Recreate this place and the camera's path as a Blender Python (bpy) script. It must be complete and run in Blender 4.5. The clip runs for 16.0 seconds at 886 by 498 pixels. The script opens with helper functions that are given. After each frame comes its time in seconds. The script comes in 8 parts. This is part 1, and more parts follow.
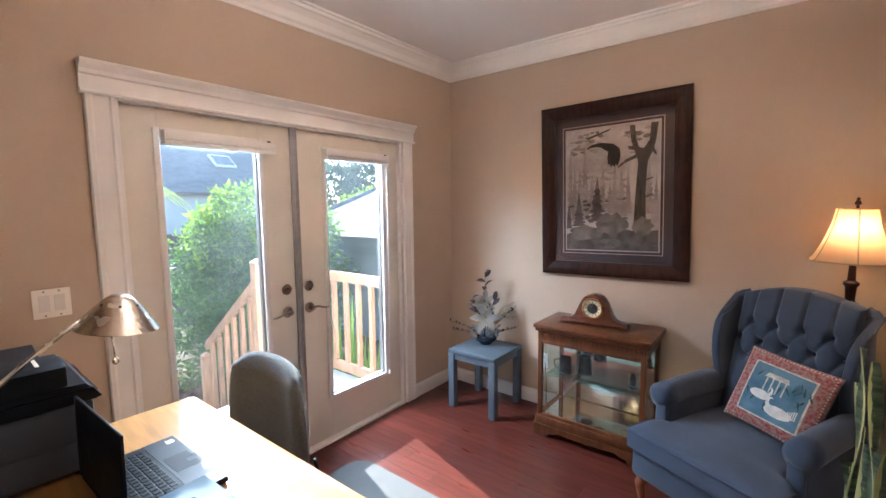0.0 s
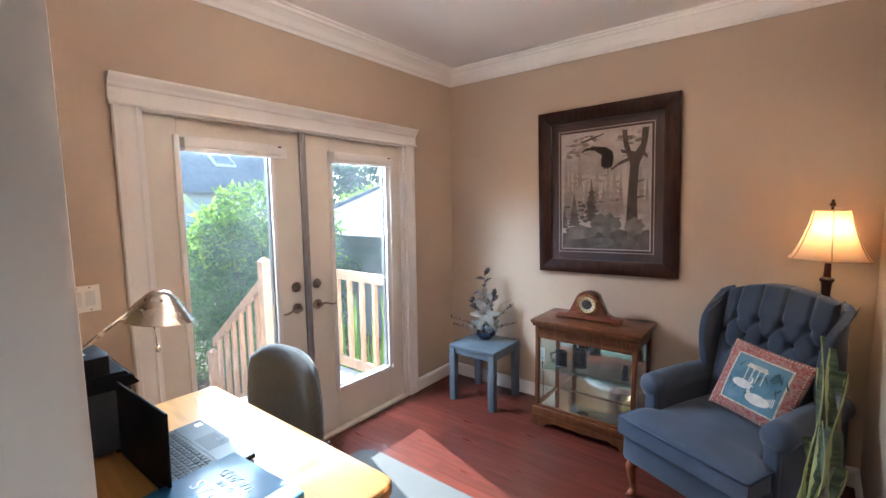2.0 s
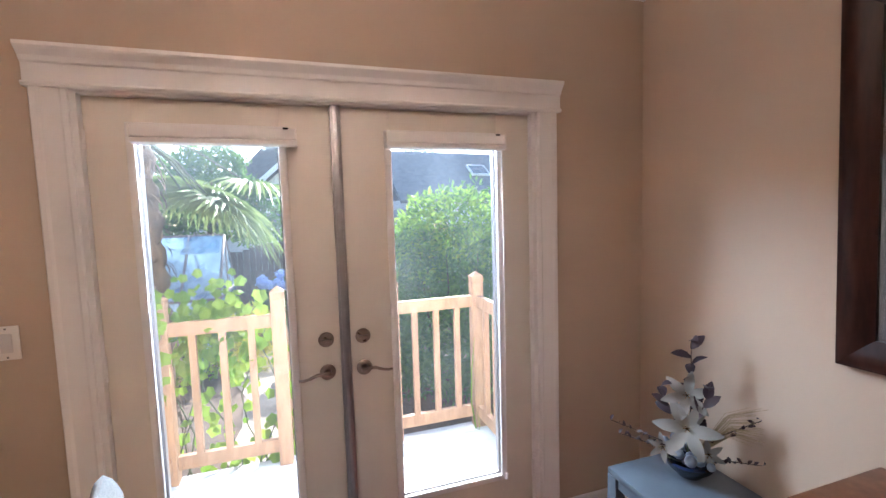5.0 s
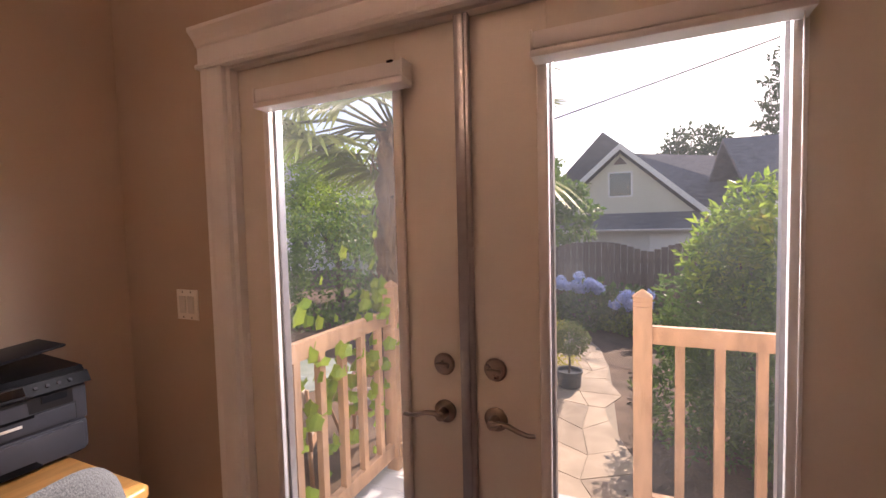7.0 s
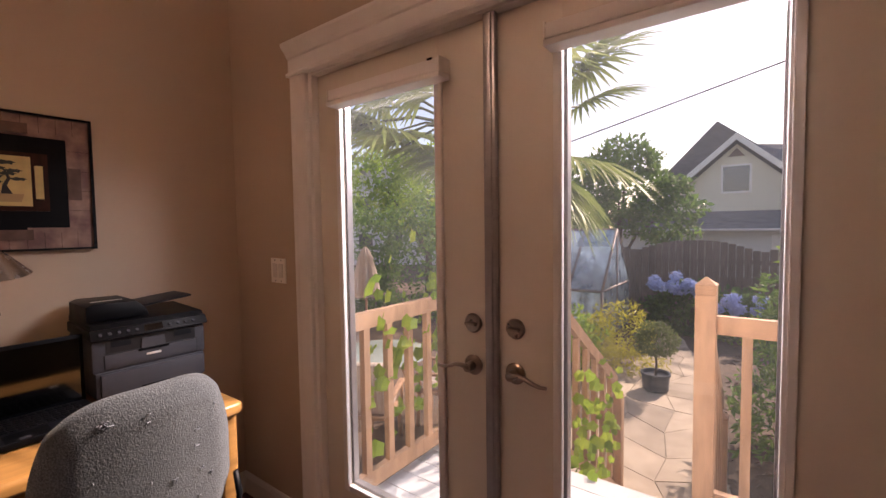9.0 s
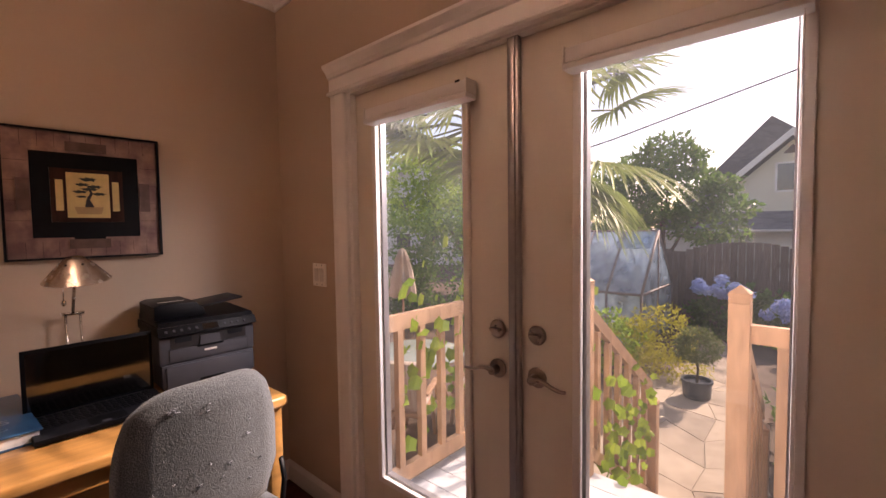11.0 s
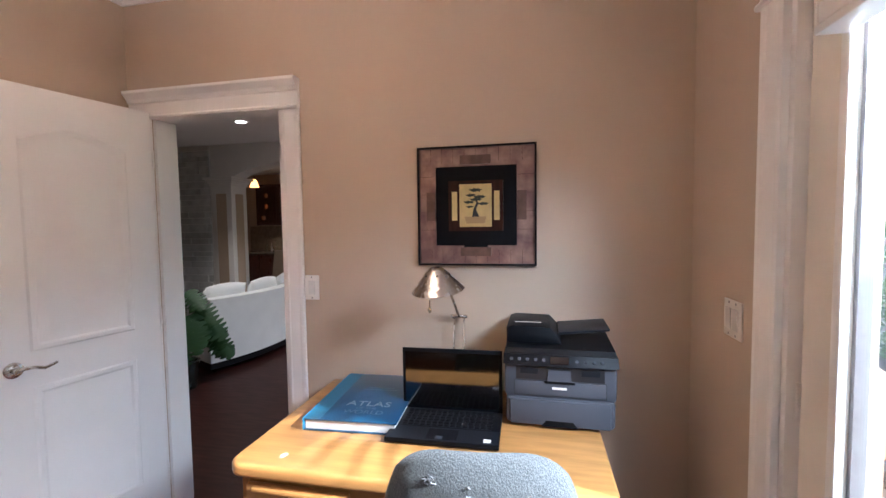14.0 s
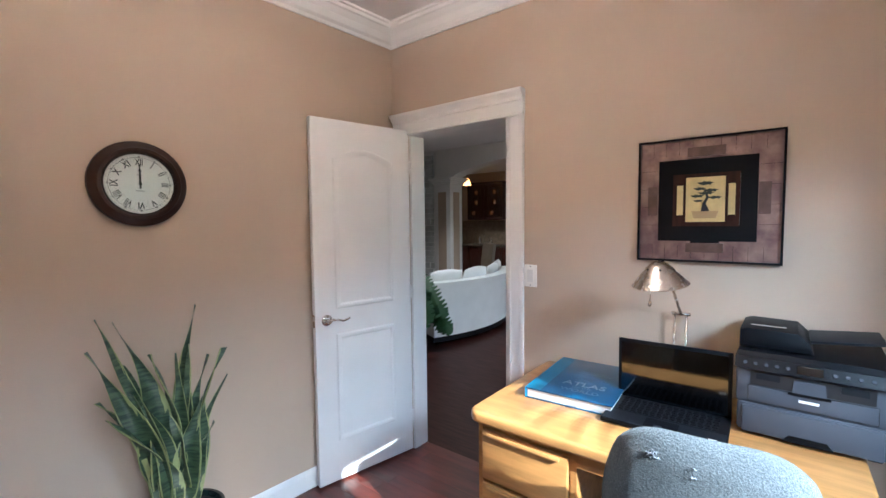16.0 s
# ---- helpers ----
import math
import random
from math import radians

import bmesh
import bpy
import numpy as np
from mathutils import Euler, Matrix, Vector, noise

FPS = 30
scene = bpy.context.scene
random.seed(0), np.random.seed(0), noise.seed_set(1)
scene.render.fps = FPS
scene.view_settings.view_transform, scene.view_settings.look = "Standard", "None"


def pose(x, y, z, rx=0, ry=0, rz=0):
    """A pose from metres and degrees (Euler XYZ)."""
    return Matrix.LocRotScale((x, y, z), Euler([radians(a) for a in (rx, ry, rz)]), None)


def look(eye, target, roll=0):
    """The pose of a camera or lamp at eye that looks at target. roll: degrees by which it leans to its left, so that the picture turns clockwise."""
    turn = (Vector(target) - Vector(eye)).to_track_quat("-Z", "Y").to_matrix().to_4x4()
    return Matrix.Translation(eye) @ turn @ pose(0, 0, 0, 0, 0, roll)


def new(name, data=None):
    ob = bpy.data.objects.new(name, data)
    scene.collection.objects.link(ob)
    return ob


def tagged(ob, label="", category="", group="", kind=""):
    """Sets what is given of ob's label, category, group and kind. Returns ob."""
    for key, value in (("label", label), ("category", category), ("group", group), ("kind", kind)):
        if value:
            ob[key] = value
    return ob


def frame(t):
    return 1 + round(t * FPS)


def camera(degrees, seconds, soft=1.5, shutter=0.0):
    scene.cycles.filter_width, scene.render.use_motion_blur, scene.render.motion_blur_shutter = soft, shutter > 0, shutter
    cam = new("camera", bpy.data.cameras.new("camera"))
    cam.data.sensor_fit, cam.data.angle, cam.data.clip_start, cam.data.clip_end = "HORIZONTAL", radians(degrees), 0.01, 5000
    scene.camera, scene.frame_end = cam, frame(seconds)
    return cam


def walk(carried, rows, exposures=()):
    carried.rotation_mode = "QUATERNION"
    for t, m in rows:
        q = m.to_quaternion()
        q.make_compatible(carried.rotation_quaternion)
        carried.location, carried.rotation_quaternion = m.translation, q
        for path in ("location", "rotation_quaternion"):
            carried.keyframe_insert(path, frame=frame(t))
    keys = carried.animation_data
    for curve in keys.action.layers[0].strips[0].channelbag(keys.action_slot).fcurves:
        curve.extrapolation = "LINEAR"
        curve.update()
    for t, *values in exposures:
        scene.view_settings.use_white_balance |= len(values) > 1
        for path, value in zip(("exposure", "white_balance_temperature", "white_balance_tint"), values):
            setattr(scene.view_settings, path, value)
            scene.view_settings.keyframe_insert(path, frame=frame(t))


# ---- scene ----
cam = camera(91.9, 16.0)
PATH = [
    (0, (-2.985, -2.255, 1.552), (-1.421, -1.025, 1.348), -0.6),
    (0.5, (-3.047, -2.28, 1.569), (-1.48, -1.054, 1.371), -0.6),
    (1, (-3.103, -2.315, 1.559), (-1.539, -1.084, 1.36), -0.5),
    (1.5, (-3.136, -2.362, 1.565), (-1.58, -1.121, 1.364), -0.6),
    (2, (-3.103, -2.323, 1.57), (-1.535, -1.098, 1.359), -0.7),
    (2.5, (-2.963, -2.222, 1.594), (-1.413, -0.978, 1.377), -0.6),
    (3, (-2.792, -2.101, 1.609), (-1.34, -0.742, 1.397), -0.7),
    (3.2, (-2.686, -2.06, 1.595), (-1.284, -0.649, 1.389), -0.7),
    (5.3, (-1.521, -1.715, 1.556), (-1.12, 0.238, 1.397), -1.8),
    (5.5, (-1.444, -1.666, 1.545), (-1.2, 0.313, 1.391), -1.8),
    (6, (-1.251, -1.543, 1.522), (-1.461, 0.442, 1.387), -1.9),
    (6.5, (-1.158, -1.296, 1.488), (-1.789, 0.598, 1.37), -1.7),
    (7, (-1.089, -1.069, 1.453), (-1.911, 0.751, 1.348), -1.4),
    (7.5, (-0.989, -1.036, 1.418), (-1.933, 0.724, 1.313), -1.4),
    (8, (-0.92, -1.055, 1.38), (-1.967, 0.646, 1.273), -1.0),
    (8.5, (-0.89, -1.103, 1.381), (-2.028, 0.537, 1.27), -0.9),
    (9, (-0.843, -1.13, 1.374), (-2.038, 0.471, 1.27), -0.8),
    (11.5, (-0.757, -1.182, 1.433), (-2.103, 0.293, 1.322), -0.9),
    (12, (-0.792, -1.16, 1.46), (-2.171, 0.283, 1.337), -1.0),
    (12.5, (-0.858, -1.031, 1.487), (-2.397, 0.239, 1.355), -0.9),
    (13, (-1.01, -0.863, 1.471), (-2.819, -0.02, 1.349), -1.1),
    (13.5, (-1.179, -0.718, 1.436), (-3.163, -0.477, 1.364), -1.1),
    (14, (-1.193, -0.589, 1.479), (-3.145, -1.011, 1.366), -0.8),
    (14.5, (-1.119, -0.59, 1.489), (-2.925, -1.441, 1.373), -0.6),
    (15, (-1.049, -0.611, 1.481), (-2.751, -1.654, 1.362), -0.6),
    (15.5, (-0.986, -0.623, 1.477), (-2.605, -1.791, 1.358), -0.4),
    (16, (-0.988, -0.593, 1.479), (-2.555, -1.829, 1.353), -0.6),
]
EXPOSURES = [(0.0, 2.0, 5500, 7), (2.0, 2.04, 5400, 4), (3.2, 2.05, 5300, 4), (5.5, 1.57, 5900, 14), (6.0, 1.36, 6350, 18), (7.0, 0.64, 7550, 33), (9.0, 0.46, 7700, 34), (12.0, 0.63, 8100, 38), (13.0, 1.04, 7300, 31), (13.5, 1.35, 6500, 25), (14.0, 1.72, 5550, 11), (15.0, 1.95, 5100, 3), (16.0, 1.95, 5050, 2)]
walk(cam, [(t, look(e, g, r)) for t, e, g, r in PATH], EXPOSURES)

# ---- world, sun, exposure ----
SUN_AZ, SUN_EL = radians(16.3), radians(34)
world = bpy.data.worlds.new("sky")
scene.world = world
world.use_nodes = True
wn = world.node_tree.nodes
sky_node = wn.new("ShaderNodeTexSky")
sky_node.sky_type, sky_node.sun_disc = "NISHITA", False
sky_node.sun_elevation, sky_node.sun_rotation = SUN_EL, SUN_AZ
wn["Background"].inputs["Strength"].default_value = 0.15
world.node_tree.links.new(sky_node.outputs[0], wn["Background"].inputs["Color"])
sun = new("sun", bpy.data.lights.new("sun", "SUN"))
sun.data.energy, sun.data.angle, sun.data.color = 5.0, radians(0.6), (1.0, 0.93, 0.82)
sun.matrix_world = look((0, 0, 0), (-math.sin(SUN_AZ) * math.cos(SUN_EL), -math.cos(SUN_AZ) * math.cos(SUN_EL), -math.sin(SUN_EL)))

# added area lamp above the garden doors, out of view, standing in for sky light
sky_fill = new("door_sky_fill", bpy.data.lights.new("door_sky_fill", "AREA"))
sky_fill.data.shape, sky_fill.data.size, sky_fill.data.size_y = "RECTANGLE", 1.7, 0.7
sky_fill.data.energy, sky_fill.data.color = 105, (0.80, 0.90, 1.0)
sky_fill.matrix_world = look((-1.47, 0.60, 2.32), (-1.55, -2.3, 0.75))

# ---- materials ----
def mat(name, color, rough=0.5, metal=0.0, vary=0.15, scale=8.0, stretch=(1, 1, 1), bump=0.0, bump_scale=60.0, fine=0.06, per=0.0, spec=0.5, color2=None, coat=0.0, sheen=0.0):
    """A surface with variation at two scales: broad stains and fine grain."""
    m = bpy.data.materials.new(name)
    m.use_nodes = True
    nt = m.node_tree
    n, l = nt.nodes, nt.links
    b = n["Principled BSDF"]
    tc = n.new("ShaderNodeTexCoord")
    mp = n.new("ShaderNodeMapping")
    mp.inputs["Scale"].default_value = stretch
    l.new(tc.outputs["Object"], mp.inputs["Vector"])
    n1, n2 = n.new("ShaderNodeTexNoise"), n.new("ShaderNodeTexNoise")
    n1.inputs["Scale"].default_value, n1.inputs["Detail"].default_value = scale, 5
    n2.inputs["Scale"].default_value, n2.inputs["Detail"].default_value = bump_scale, 3
    l.new(mp.outputs[0], n1.inputs["Vector"])
    l.new(mp.outputs[0], n2.inputs["Vector"])
    c2 = color2 or tuple(c * (1 - vary) for c in color)
    ramp = n.new("ShaderNodeMapRange")
    ramp.inputs[1].default_value, ramp.inputs[2].default_value = 0.35, 0.65
    l.new(n1.outputs[0], ramp.inputs[0])
    mix = n.new("ShaderNodeMixRGB")
    mix.inputs[1].default_value, mix.inputs[2].default_value = (*color, 1), (*c2, 1)
    l.new(ramp.outputs[0], mix.inputs[0])
    hsv = n.new("ShaderNodeHueSaturation")
    l.new(mix.outputs[0], hsv.inputs["Color"])
    val = n.new("ShaderNodeMath")
    val.operation = "MULTIPLY_ADD"
    l.new(n2.outputs[0], val.inputs[0])
    val.inputs[1].default_value, val.inputs[2].default_value = 2 * fine, 1 - fine
    last = val.outputs[0]
    if per:
        oi = n.new("ShaderNodeObjectInfo")
        pv = n.new("ShaderNodeMath")
        pv.operation = "MULTIPLY_ADD"
        l.new(oi.outputs["Random"], pv.inputs[0])
        pv.inputs[1].default_value, pv.inputs[2].default_value = 2 * per, 1 - per
        pm = n.new("ShaderNodeMath")
        pm.operation = "MULTIPLY"
        l.new(last, pm.inputs[0])
        l.new(pv.outputs[0], pm.inputs[1])
        last = pm.outputs[0]
    l.new(last, hsv.inputs["Value"])
    l.new(hsv.outputs[0], b.inputs["Base Color"])
    rr = n.new("ShaderNodeMapRange")
    rr.inputs[3].default_value, rr.inputs[4].default_value = max(rough - 0.07, 0.02), min(rough + 0.07, 1)
    l.new(n1.outputs[0], rr.inputs[0])
    l.new(rr.outputs[0], b.inputs["Roughness"])
    b.inputs["Metallic"].default_value = metal
    b.inputs["Specular IOR Level"].default_value = spec
    b.inputs["Coat Weight"].default_value = coat
    b.inputs["Sheen Weight"].default_value = sheen
    if bump:
        bp = n.new("ShaderNodeBump")
        bp.inputs["Strength"].default_value, bp.inputs["Distance"].default_value = bump, 0.004
        l.new(n2.outputs[0], bp.inputs["Height"])
        l.new(bp.outputs[0], b.inputs["Normal"])
    return m


def glass_mat(name, tint=(1, 1, 1), dirt=0.0, gloss=0.035):
    """A thin clear pane: what is behind it, Fresnel gloss, and a little dust that catches light."""
    m = bpy.data.materials.new(name)
    m.use_nodes = True
    nt = m.node_tree
    n, l = nt.nodes, nt.links
    n.remove(n["Principled BSDF"])
    out = n["Material Output"]
    tr, gl, fr, mx = n.new("ShaderNodeBsdfTransparent"), n.new("ShaderNodeBsdfGlossy"), n.new("ShaderNodeLayerWeight"), n.new("ShaderNodeMixShader")
    tr.inputs[0].default_value = (*tint, 1)
    gl.inputs["Roughness"].default_value = 0.0
    fr.inputs[0].default_value = 0.5
    pw, ma = n.new("ShaderNodeMath"), n.new("ShaderNodeMath")
    pw.operation, ma.operation = "POWER", "MULTIPLY_ADD"
    l.new(fr.outputs["Facing"], pw.inputs[0])
    pw.inputs[1].default_value = 4.0
    l.new(pw.outputs[0], ma.inputs[0])
    ma.inputs[1].default_value, ma.inputs[2].default_value = 0.5, gloss
    l.new(ma.outputs[0], mx.inputs[0])
    l.new(tr.outputs[0], mx.inputs[1])
    l.new(gl.outputs[0], mx.inputs[2])
    last = mx.outputs[0]
    if dirt:
        tc, no, rp = n.new("ShaderNodeTexCoord"), n.new("ShaderNodeTexNoise"), n.new("ShaderNodeMapRange")
        no.inputs["Scale"].default_value, no.inputs["Detail"].default_value = 3.5, 6
        l.new(tc.outputs["Object"], no.inputs["Vector"])
        rp.inputs[1].default_value, rp.inputs[2].default_value = 0.3, 0.75
        rp.inputs[3].default_value, rp.inputs[4].default_value = dirt * 0.3, dirt
        l.new(no.outputs[0], rp.inputs[0])
        tl, m2 = n.new("ShaderNodeBsdfTranslucent"), n.new("ShaderNodeMixShader")
        tl.inputs[0].default_value = (0.85, 0.92, 0.95, 1)
        l.new(rp.outputs[0], m2.inputs[0])
        l.new(last, m2.inputs[1])
        l.new(tl.outputs[0], m2.inputs[2])
        last = m2.outputs[0]
    l.new(last, out.inputs[0])
    return m


def glow_mat(name, color, strength):
    m = bpy.data.materials.new(name)
    m.use_nodes = True
    b = m.node_tree.nodes["Principled BSDF"]
    b.inputs["Base Color"].default_value = (*color, 1)
    b.inputs["Emission Color"].default_value = (*color, 1)
    b.inputs["Emission Strength"].default_value = strength
    return m


def leaf_mat(name, color, color2, scale=3.0, per=0.25, through_light=0.5):
    """Foliage that varies leaf by leaf and lets some light through."""
    m = bpy.data.materials.new(name)
    m.use_nodes = True
    nt = m.node_tree
    n, l = nt.nodes, nt.links
    b, out = n["Principled BSDF"], n["Material Output"]
    geo, tc, no, mix = n.new("ShaderNodeNewGeometry"), n.new("ShaderNodeTexCoord"), n.new("ShaderNodeTexNoise"), n.new("ShaderNodeMixRGB")
    no.inputs["Scale"].default_value = scale
    l.new(tc.outputs["Object"], no.inputs["Vector"])
    add = n.new("ShaderNodeMath")
    add.operation = "MULTIPLY_ADD"
    l.new(geo.outputs["Random Per Island"], add.inputs[0])
    add.inputs[1].default_value = 0.7
    l.new(no.outputs[0], add.inputs[2])
    sub = n.new("ShaderNodeMath")
    sub.operation, sub.use_clamp = "SUBTRACT", True
    l.new(add.outputs[0], sub.inputs[0])
    sub.inputs[1].default_value = 0.35
    mix.inputs[1].default_value, mix.inputs[2].default_value = (*color, 1), (*color2, 1)
    l.new(sub.outputs[0], mix.inputs[0])
    l.new(mix.outputs[0], b.inputs["Base Color"])
    b.inputs["Roughness"].default_value = 0.45
    b.inputs["Specular IOR Level"].default_value = 0.28
    tl, ms = n.new("ShaderNodeBsdfTranslucent"), n.new("ShaderNodeMixShader")
    l.new(mix.outputs[0], tl.inputs[0])
    ms.inputs[0].default_value = through_light
    l.new(b.outputs[0], ms.inputs[1])
    l.new(tl.outputs[0], ms.inputs[2])
    l.new(ms.outputs[0], out.inputs[0])
    return m


M = {
    "wall": mat("warm_beige_wall_paint", (0.50, 0.385, 0.285), 0.7, vary=0.05, scale=1.2, bump=0.08, bump_scale=260, fine=0.03),
    "white": mat("white_trim_paint", (0.82, 0.79, 0.755), 0.36, vary=0.04, scale=4, bump=0.04, bump_scale=120, fine=0.02),
    "door": mat("cream_door_paint", (0.74, 0.68, 0.585), 0.42, vary=0.05, scale=3, bump=0.05, bump_scale=90, fine=0.02),
    "ceil": mat("white_ceiling_paint", (0.87, 0.83, 0.80), 0.8, vary=0.03, scale=2, bump=0.05, bump_scale=300, fine=0.02),
    "plank": mat("cherry_floor_plank", (0.115, 0.026, 0.017), 0.3, vary=0.35, scale=4, stretch=(7, 0.8, 7), bump=0.02, bump_scale=40, fine=0.1, per=0.2, coat=0.35, spec=0.4),
    "subfloor": mat("dark_floor_gap", (0.03, 0.010, 0.007), 0.6),
    "oak": mat("honey_oak", (0.52, 0.26, 0.08), 0.34, vary=0.28, scale=5, stretch=(8, 0.7, 8), bump=0.02, bump_scale=50, fine=0.1, coat=0.6),
    "oakv": mat("honey_oak_front", (0.50, 0.245, 0.075), 0.36, vary=0.28, scale=5, stretch=(6, 0.8, 8), bump=0.04, bump_scale=50, fine=0.1, coat=0.2),
    "walnut": mat("brown_cabinet_wood", (0.14, 0.048, 0.018), 0.36, vary=0.35, scale=6, stretch=(5, 5, 1), fine=0.12, bump=0.04, coat=0.1, spec=0.3),
    "clockwood": mat("red_mahogany", (0.16, 0.045, 0.022), 0.28, vary=0.3, scale=7, stretch=(6, 1, 6), fine=0.1, coat=0.3),
    "darkwood": mat("dark_mahogany", (0.036, 0.011, 0.007), 0.36, vary=0.45, scale=8, stretch=(1, 6, 1), fine=0.15, spec=0.18),
    "black": mat("black_plastic", (0.0035, 0.004, 0.0055), 0.45, vary=0.2, scale=10, bump=0.05, bump_scale=500, fine=0.1, spec=0.14),
    "greyp": mat("grey_plastic", (0.072, 0.075, 0.088), 0.55, vary=0.1, scale=8, bump=0.06, bump_scale=600, fine=0.06, spec=0.15),
    "greyd": mat("charcoal_plastic", (0.010, 0.012, 0.016), 0.42, vary=0.1, scale=8, bump=0.05, bump_scale=600, fine=0.06, spec=0.22),
    "nickel": mat("brushed_nickel", (0.62, 0.56, 0.49), 0.26, metal=1.0, vary=0.12, scale=30, fine=0.05),
    "bronze": mat("aged_nickel", (0.36, 0.29, 0.24), 0.3, metal=1.0, vary=0.2, scale=30, fine=0.05),
    "alu": mat("grey_metal_strip", (0.36, 0.34, 0.34), 0.35, metal=0.7, vary=0.1, scale=20, fine=0.05),
    "blue": mat("slate_blue_velvet", (0.050, 0.068, 0.106), 0.7, vary=0.35, scale=4, bump=0.1, bump_scale=400, fine=0.1, sheen=0.2, spec=0.2),
    "bluepaint": mat("slate_blue_paint", (0.095, 0.118, 0.142), 0.45, vary=0.12, scale=9, bump=0.06, bump_scale=80, fine=0.04),
    "tweed": mat("grey_tweed", (0.105, 0.118, 0.127), 0.95, vary=0.2, scale=6, bump=0.6, bump_scale=240, fine=0.9, spec=0.1, sheen=0.2),
    "plate": mat("cream_switch_plastic", (0.83, 0.79, 0.73), 0.3, vary=0.03, scale=4, fine=0.02),
    "paper": mat("page_paper", (0.72, 0.72, 0.69), 0.8, vary=0.1, scale=3, stretch=(1, 1, 90), fine=0.08),
    "navy": mat("navy_book_cover", (0.012, 0.075, 0.165), 0.3, vary=0.15, scale=5, fine=0.04, coat=0.3),
    "teal": mat("blue_book_cover", (0.03, 0.23, 0.46), 0.3, vary=0.15, scale=5, fine=0.04, coat=0.3),
    "ink": mat("dark_ink", (0.012, 0.012, 0.014), 0.5),
    "silver": mat("silver_lettering", (0.30, 0.33, 0.37), 0.4, metal=0.4),
    "cream": mat("cream_paint", (0.78, 0.70, 0.52), 0.6, vary=0.08),
    "mirror": mat("mirror_silver", (0.9, 0.9, 0.9), 0.02, metal=1.0, vary=0.0, fine=0.0),
    "shade": None,
}
M["pane"] = glass_mat("dusty_window_glass", (0.97, 0.985, 0.98), 0.011)
M["clear"] = glass_mat("clear_glass", (0.96, 0.985, 0.975))


# ---- building helpers ----
def bx(bm, x0, y0, z0, x1, y1, z1, bev=0.0, seg=2):
    """A box between two corners, its edges rounded by bev."""
    r = bmesh.ops.create_cube(bm, size=1)
    vs = r["verts"]
    bmesh.ops.scale(bm, vec=(x1 - x0, y1 - y0, z1 - z0), verts=vs)
    bmesh.ops.translate(bm, vec=((x0 + x1) / 2, (y0 + y1) / 2, (z0 + z1) / 2), verts=vs)
    if bev:
        es = list({e for v in vs for e in v.link_edges})
        bmesh.ops.bevel(bm, geom=es, offset=bev, segments=seg, affect="EDGES", profile=0.5)
    return bm


def box(*a, **k):
    return bx(bmesh.new(), *a, **k)


def prism(bm, pts, axis, lo, hi, bev=0.0):
    """An outline in the plane across the axis (x: y,z; y: x,z; z: x,y), filled and thickened from lo to hi."""
    def at(p, c):
        return {"x": (c, p[0], p[1]), "y": (p[0], c, p[1]), "z": (p[0], p[1], c)}[axis]
    a = [bm.verts.new(at(p, lo)) for p in pts]
    b = [bm.verts.new(at(p, hi)) for p in pts]
    fs = [bm.faces.new(a), bm.faces.new(b[::-1])]
    for i in range(len(pts)):
        j = (i + 1) % len(pts)
        fs.append(bm.faces.new((a[i], b[i], b[j], a[j])))
    bmesh.ops.recalc_face_normals(bm, faces=fs)
    if bev:
        es = [e for e in fs[0].edges] + [e for e in fs[1].edges]
        bmesh.ops.bevel(bm, geom=es, offset=bev, segments=2, affect="EDGES", profile=0.5)
    return bm


def lathe(bm, prof, c=(0, 0, 0), seg=24, squash=(1, 1), cap=True):
    """A turned body: radius and height pairs about the vertical through c."""
    rings = []
    for r, z in prof:
        rings.append([bm.verts.new((c[0] + squash[0] * r * math.cos(2 * math.pi * i / seg), c[1] + squash[1] * r * math.sin(2 * math.pi * i / seg), c[2] + z)) for i in range(seg)])
    for a, b in zip(rings, rings[1:]):
        for i in range(seg):
            j = (i + 1) % seg
            bm.faces.new((a[i], a[j], b[j], b[i]))
    if cap and prof[0][0] > 1e-4:
        bm.faces.new(rings[0][::-1])
    if cap and prof[-1][0] > 1e-4:
        bm.faces.new(rings[-1])
    bmesh.ops.remove_doubles(bm, verts=[v for r in rings for v in r], dist=1e-5)
    return bm


def tube(bm, pts, r, seg=8, r2=None, flat=1.0):
    """A round bar along points, tapering from r to r2; flat squeezes it across."""
    pts = [Vector(p) for p in pts]
    r2 = r if r2 is None else r2
    rings = []
    side = None
    for i, p in enumerate(pts):
        d = (pts[min(i + 1, len(pts) - 1)] - pts[max(i - 1, 0)]).normalized()
        if side is None:
            side = d.cross(Vector((0, 0, 1)))
            if side.length < 0.1:
                side = d.cross(Vector((0, 1, 0)))
        side = (side - d * side.dot(d)).normalized()
        up = d.cross(side)
        rad = r + (r2 - r) * i / max(len(pts) - 1, 1)
        rings.append([bm.verts.new(p + side * rad * math.cos(2 * math.pi * k / seg) + up * rad * flat * math.sin(2 * math.pi * k / seg)) for k in range(seg)])
    for a, b in zip(rings, rings[1:]):
        for k in range(seg):
            j = (k + 1) % seg
            bm.faces.new((a[k], a[j], b[j], b[k]))
    bm.faces.new(rings[0][::-1])
    bm.faces.new(rings[-1])
    return bm


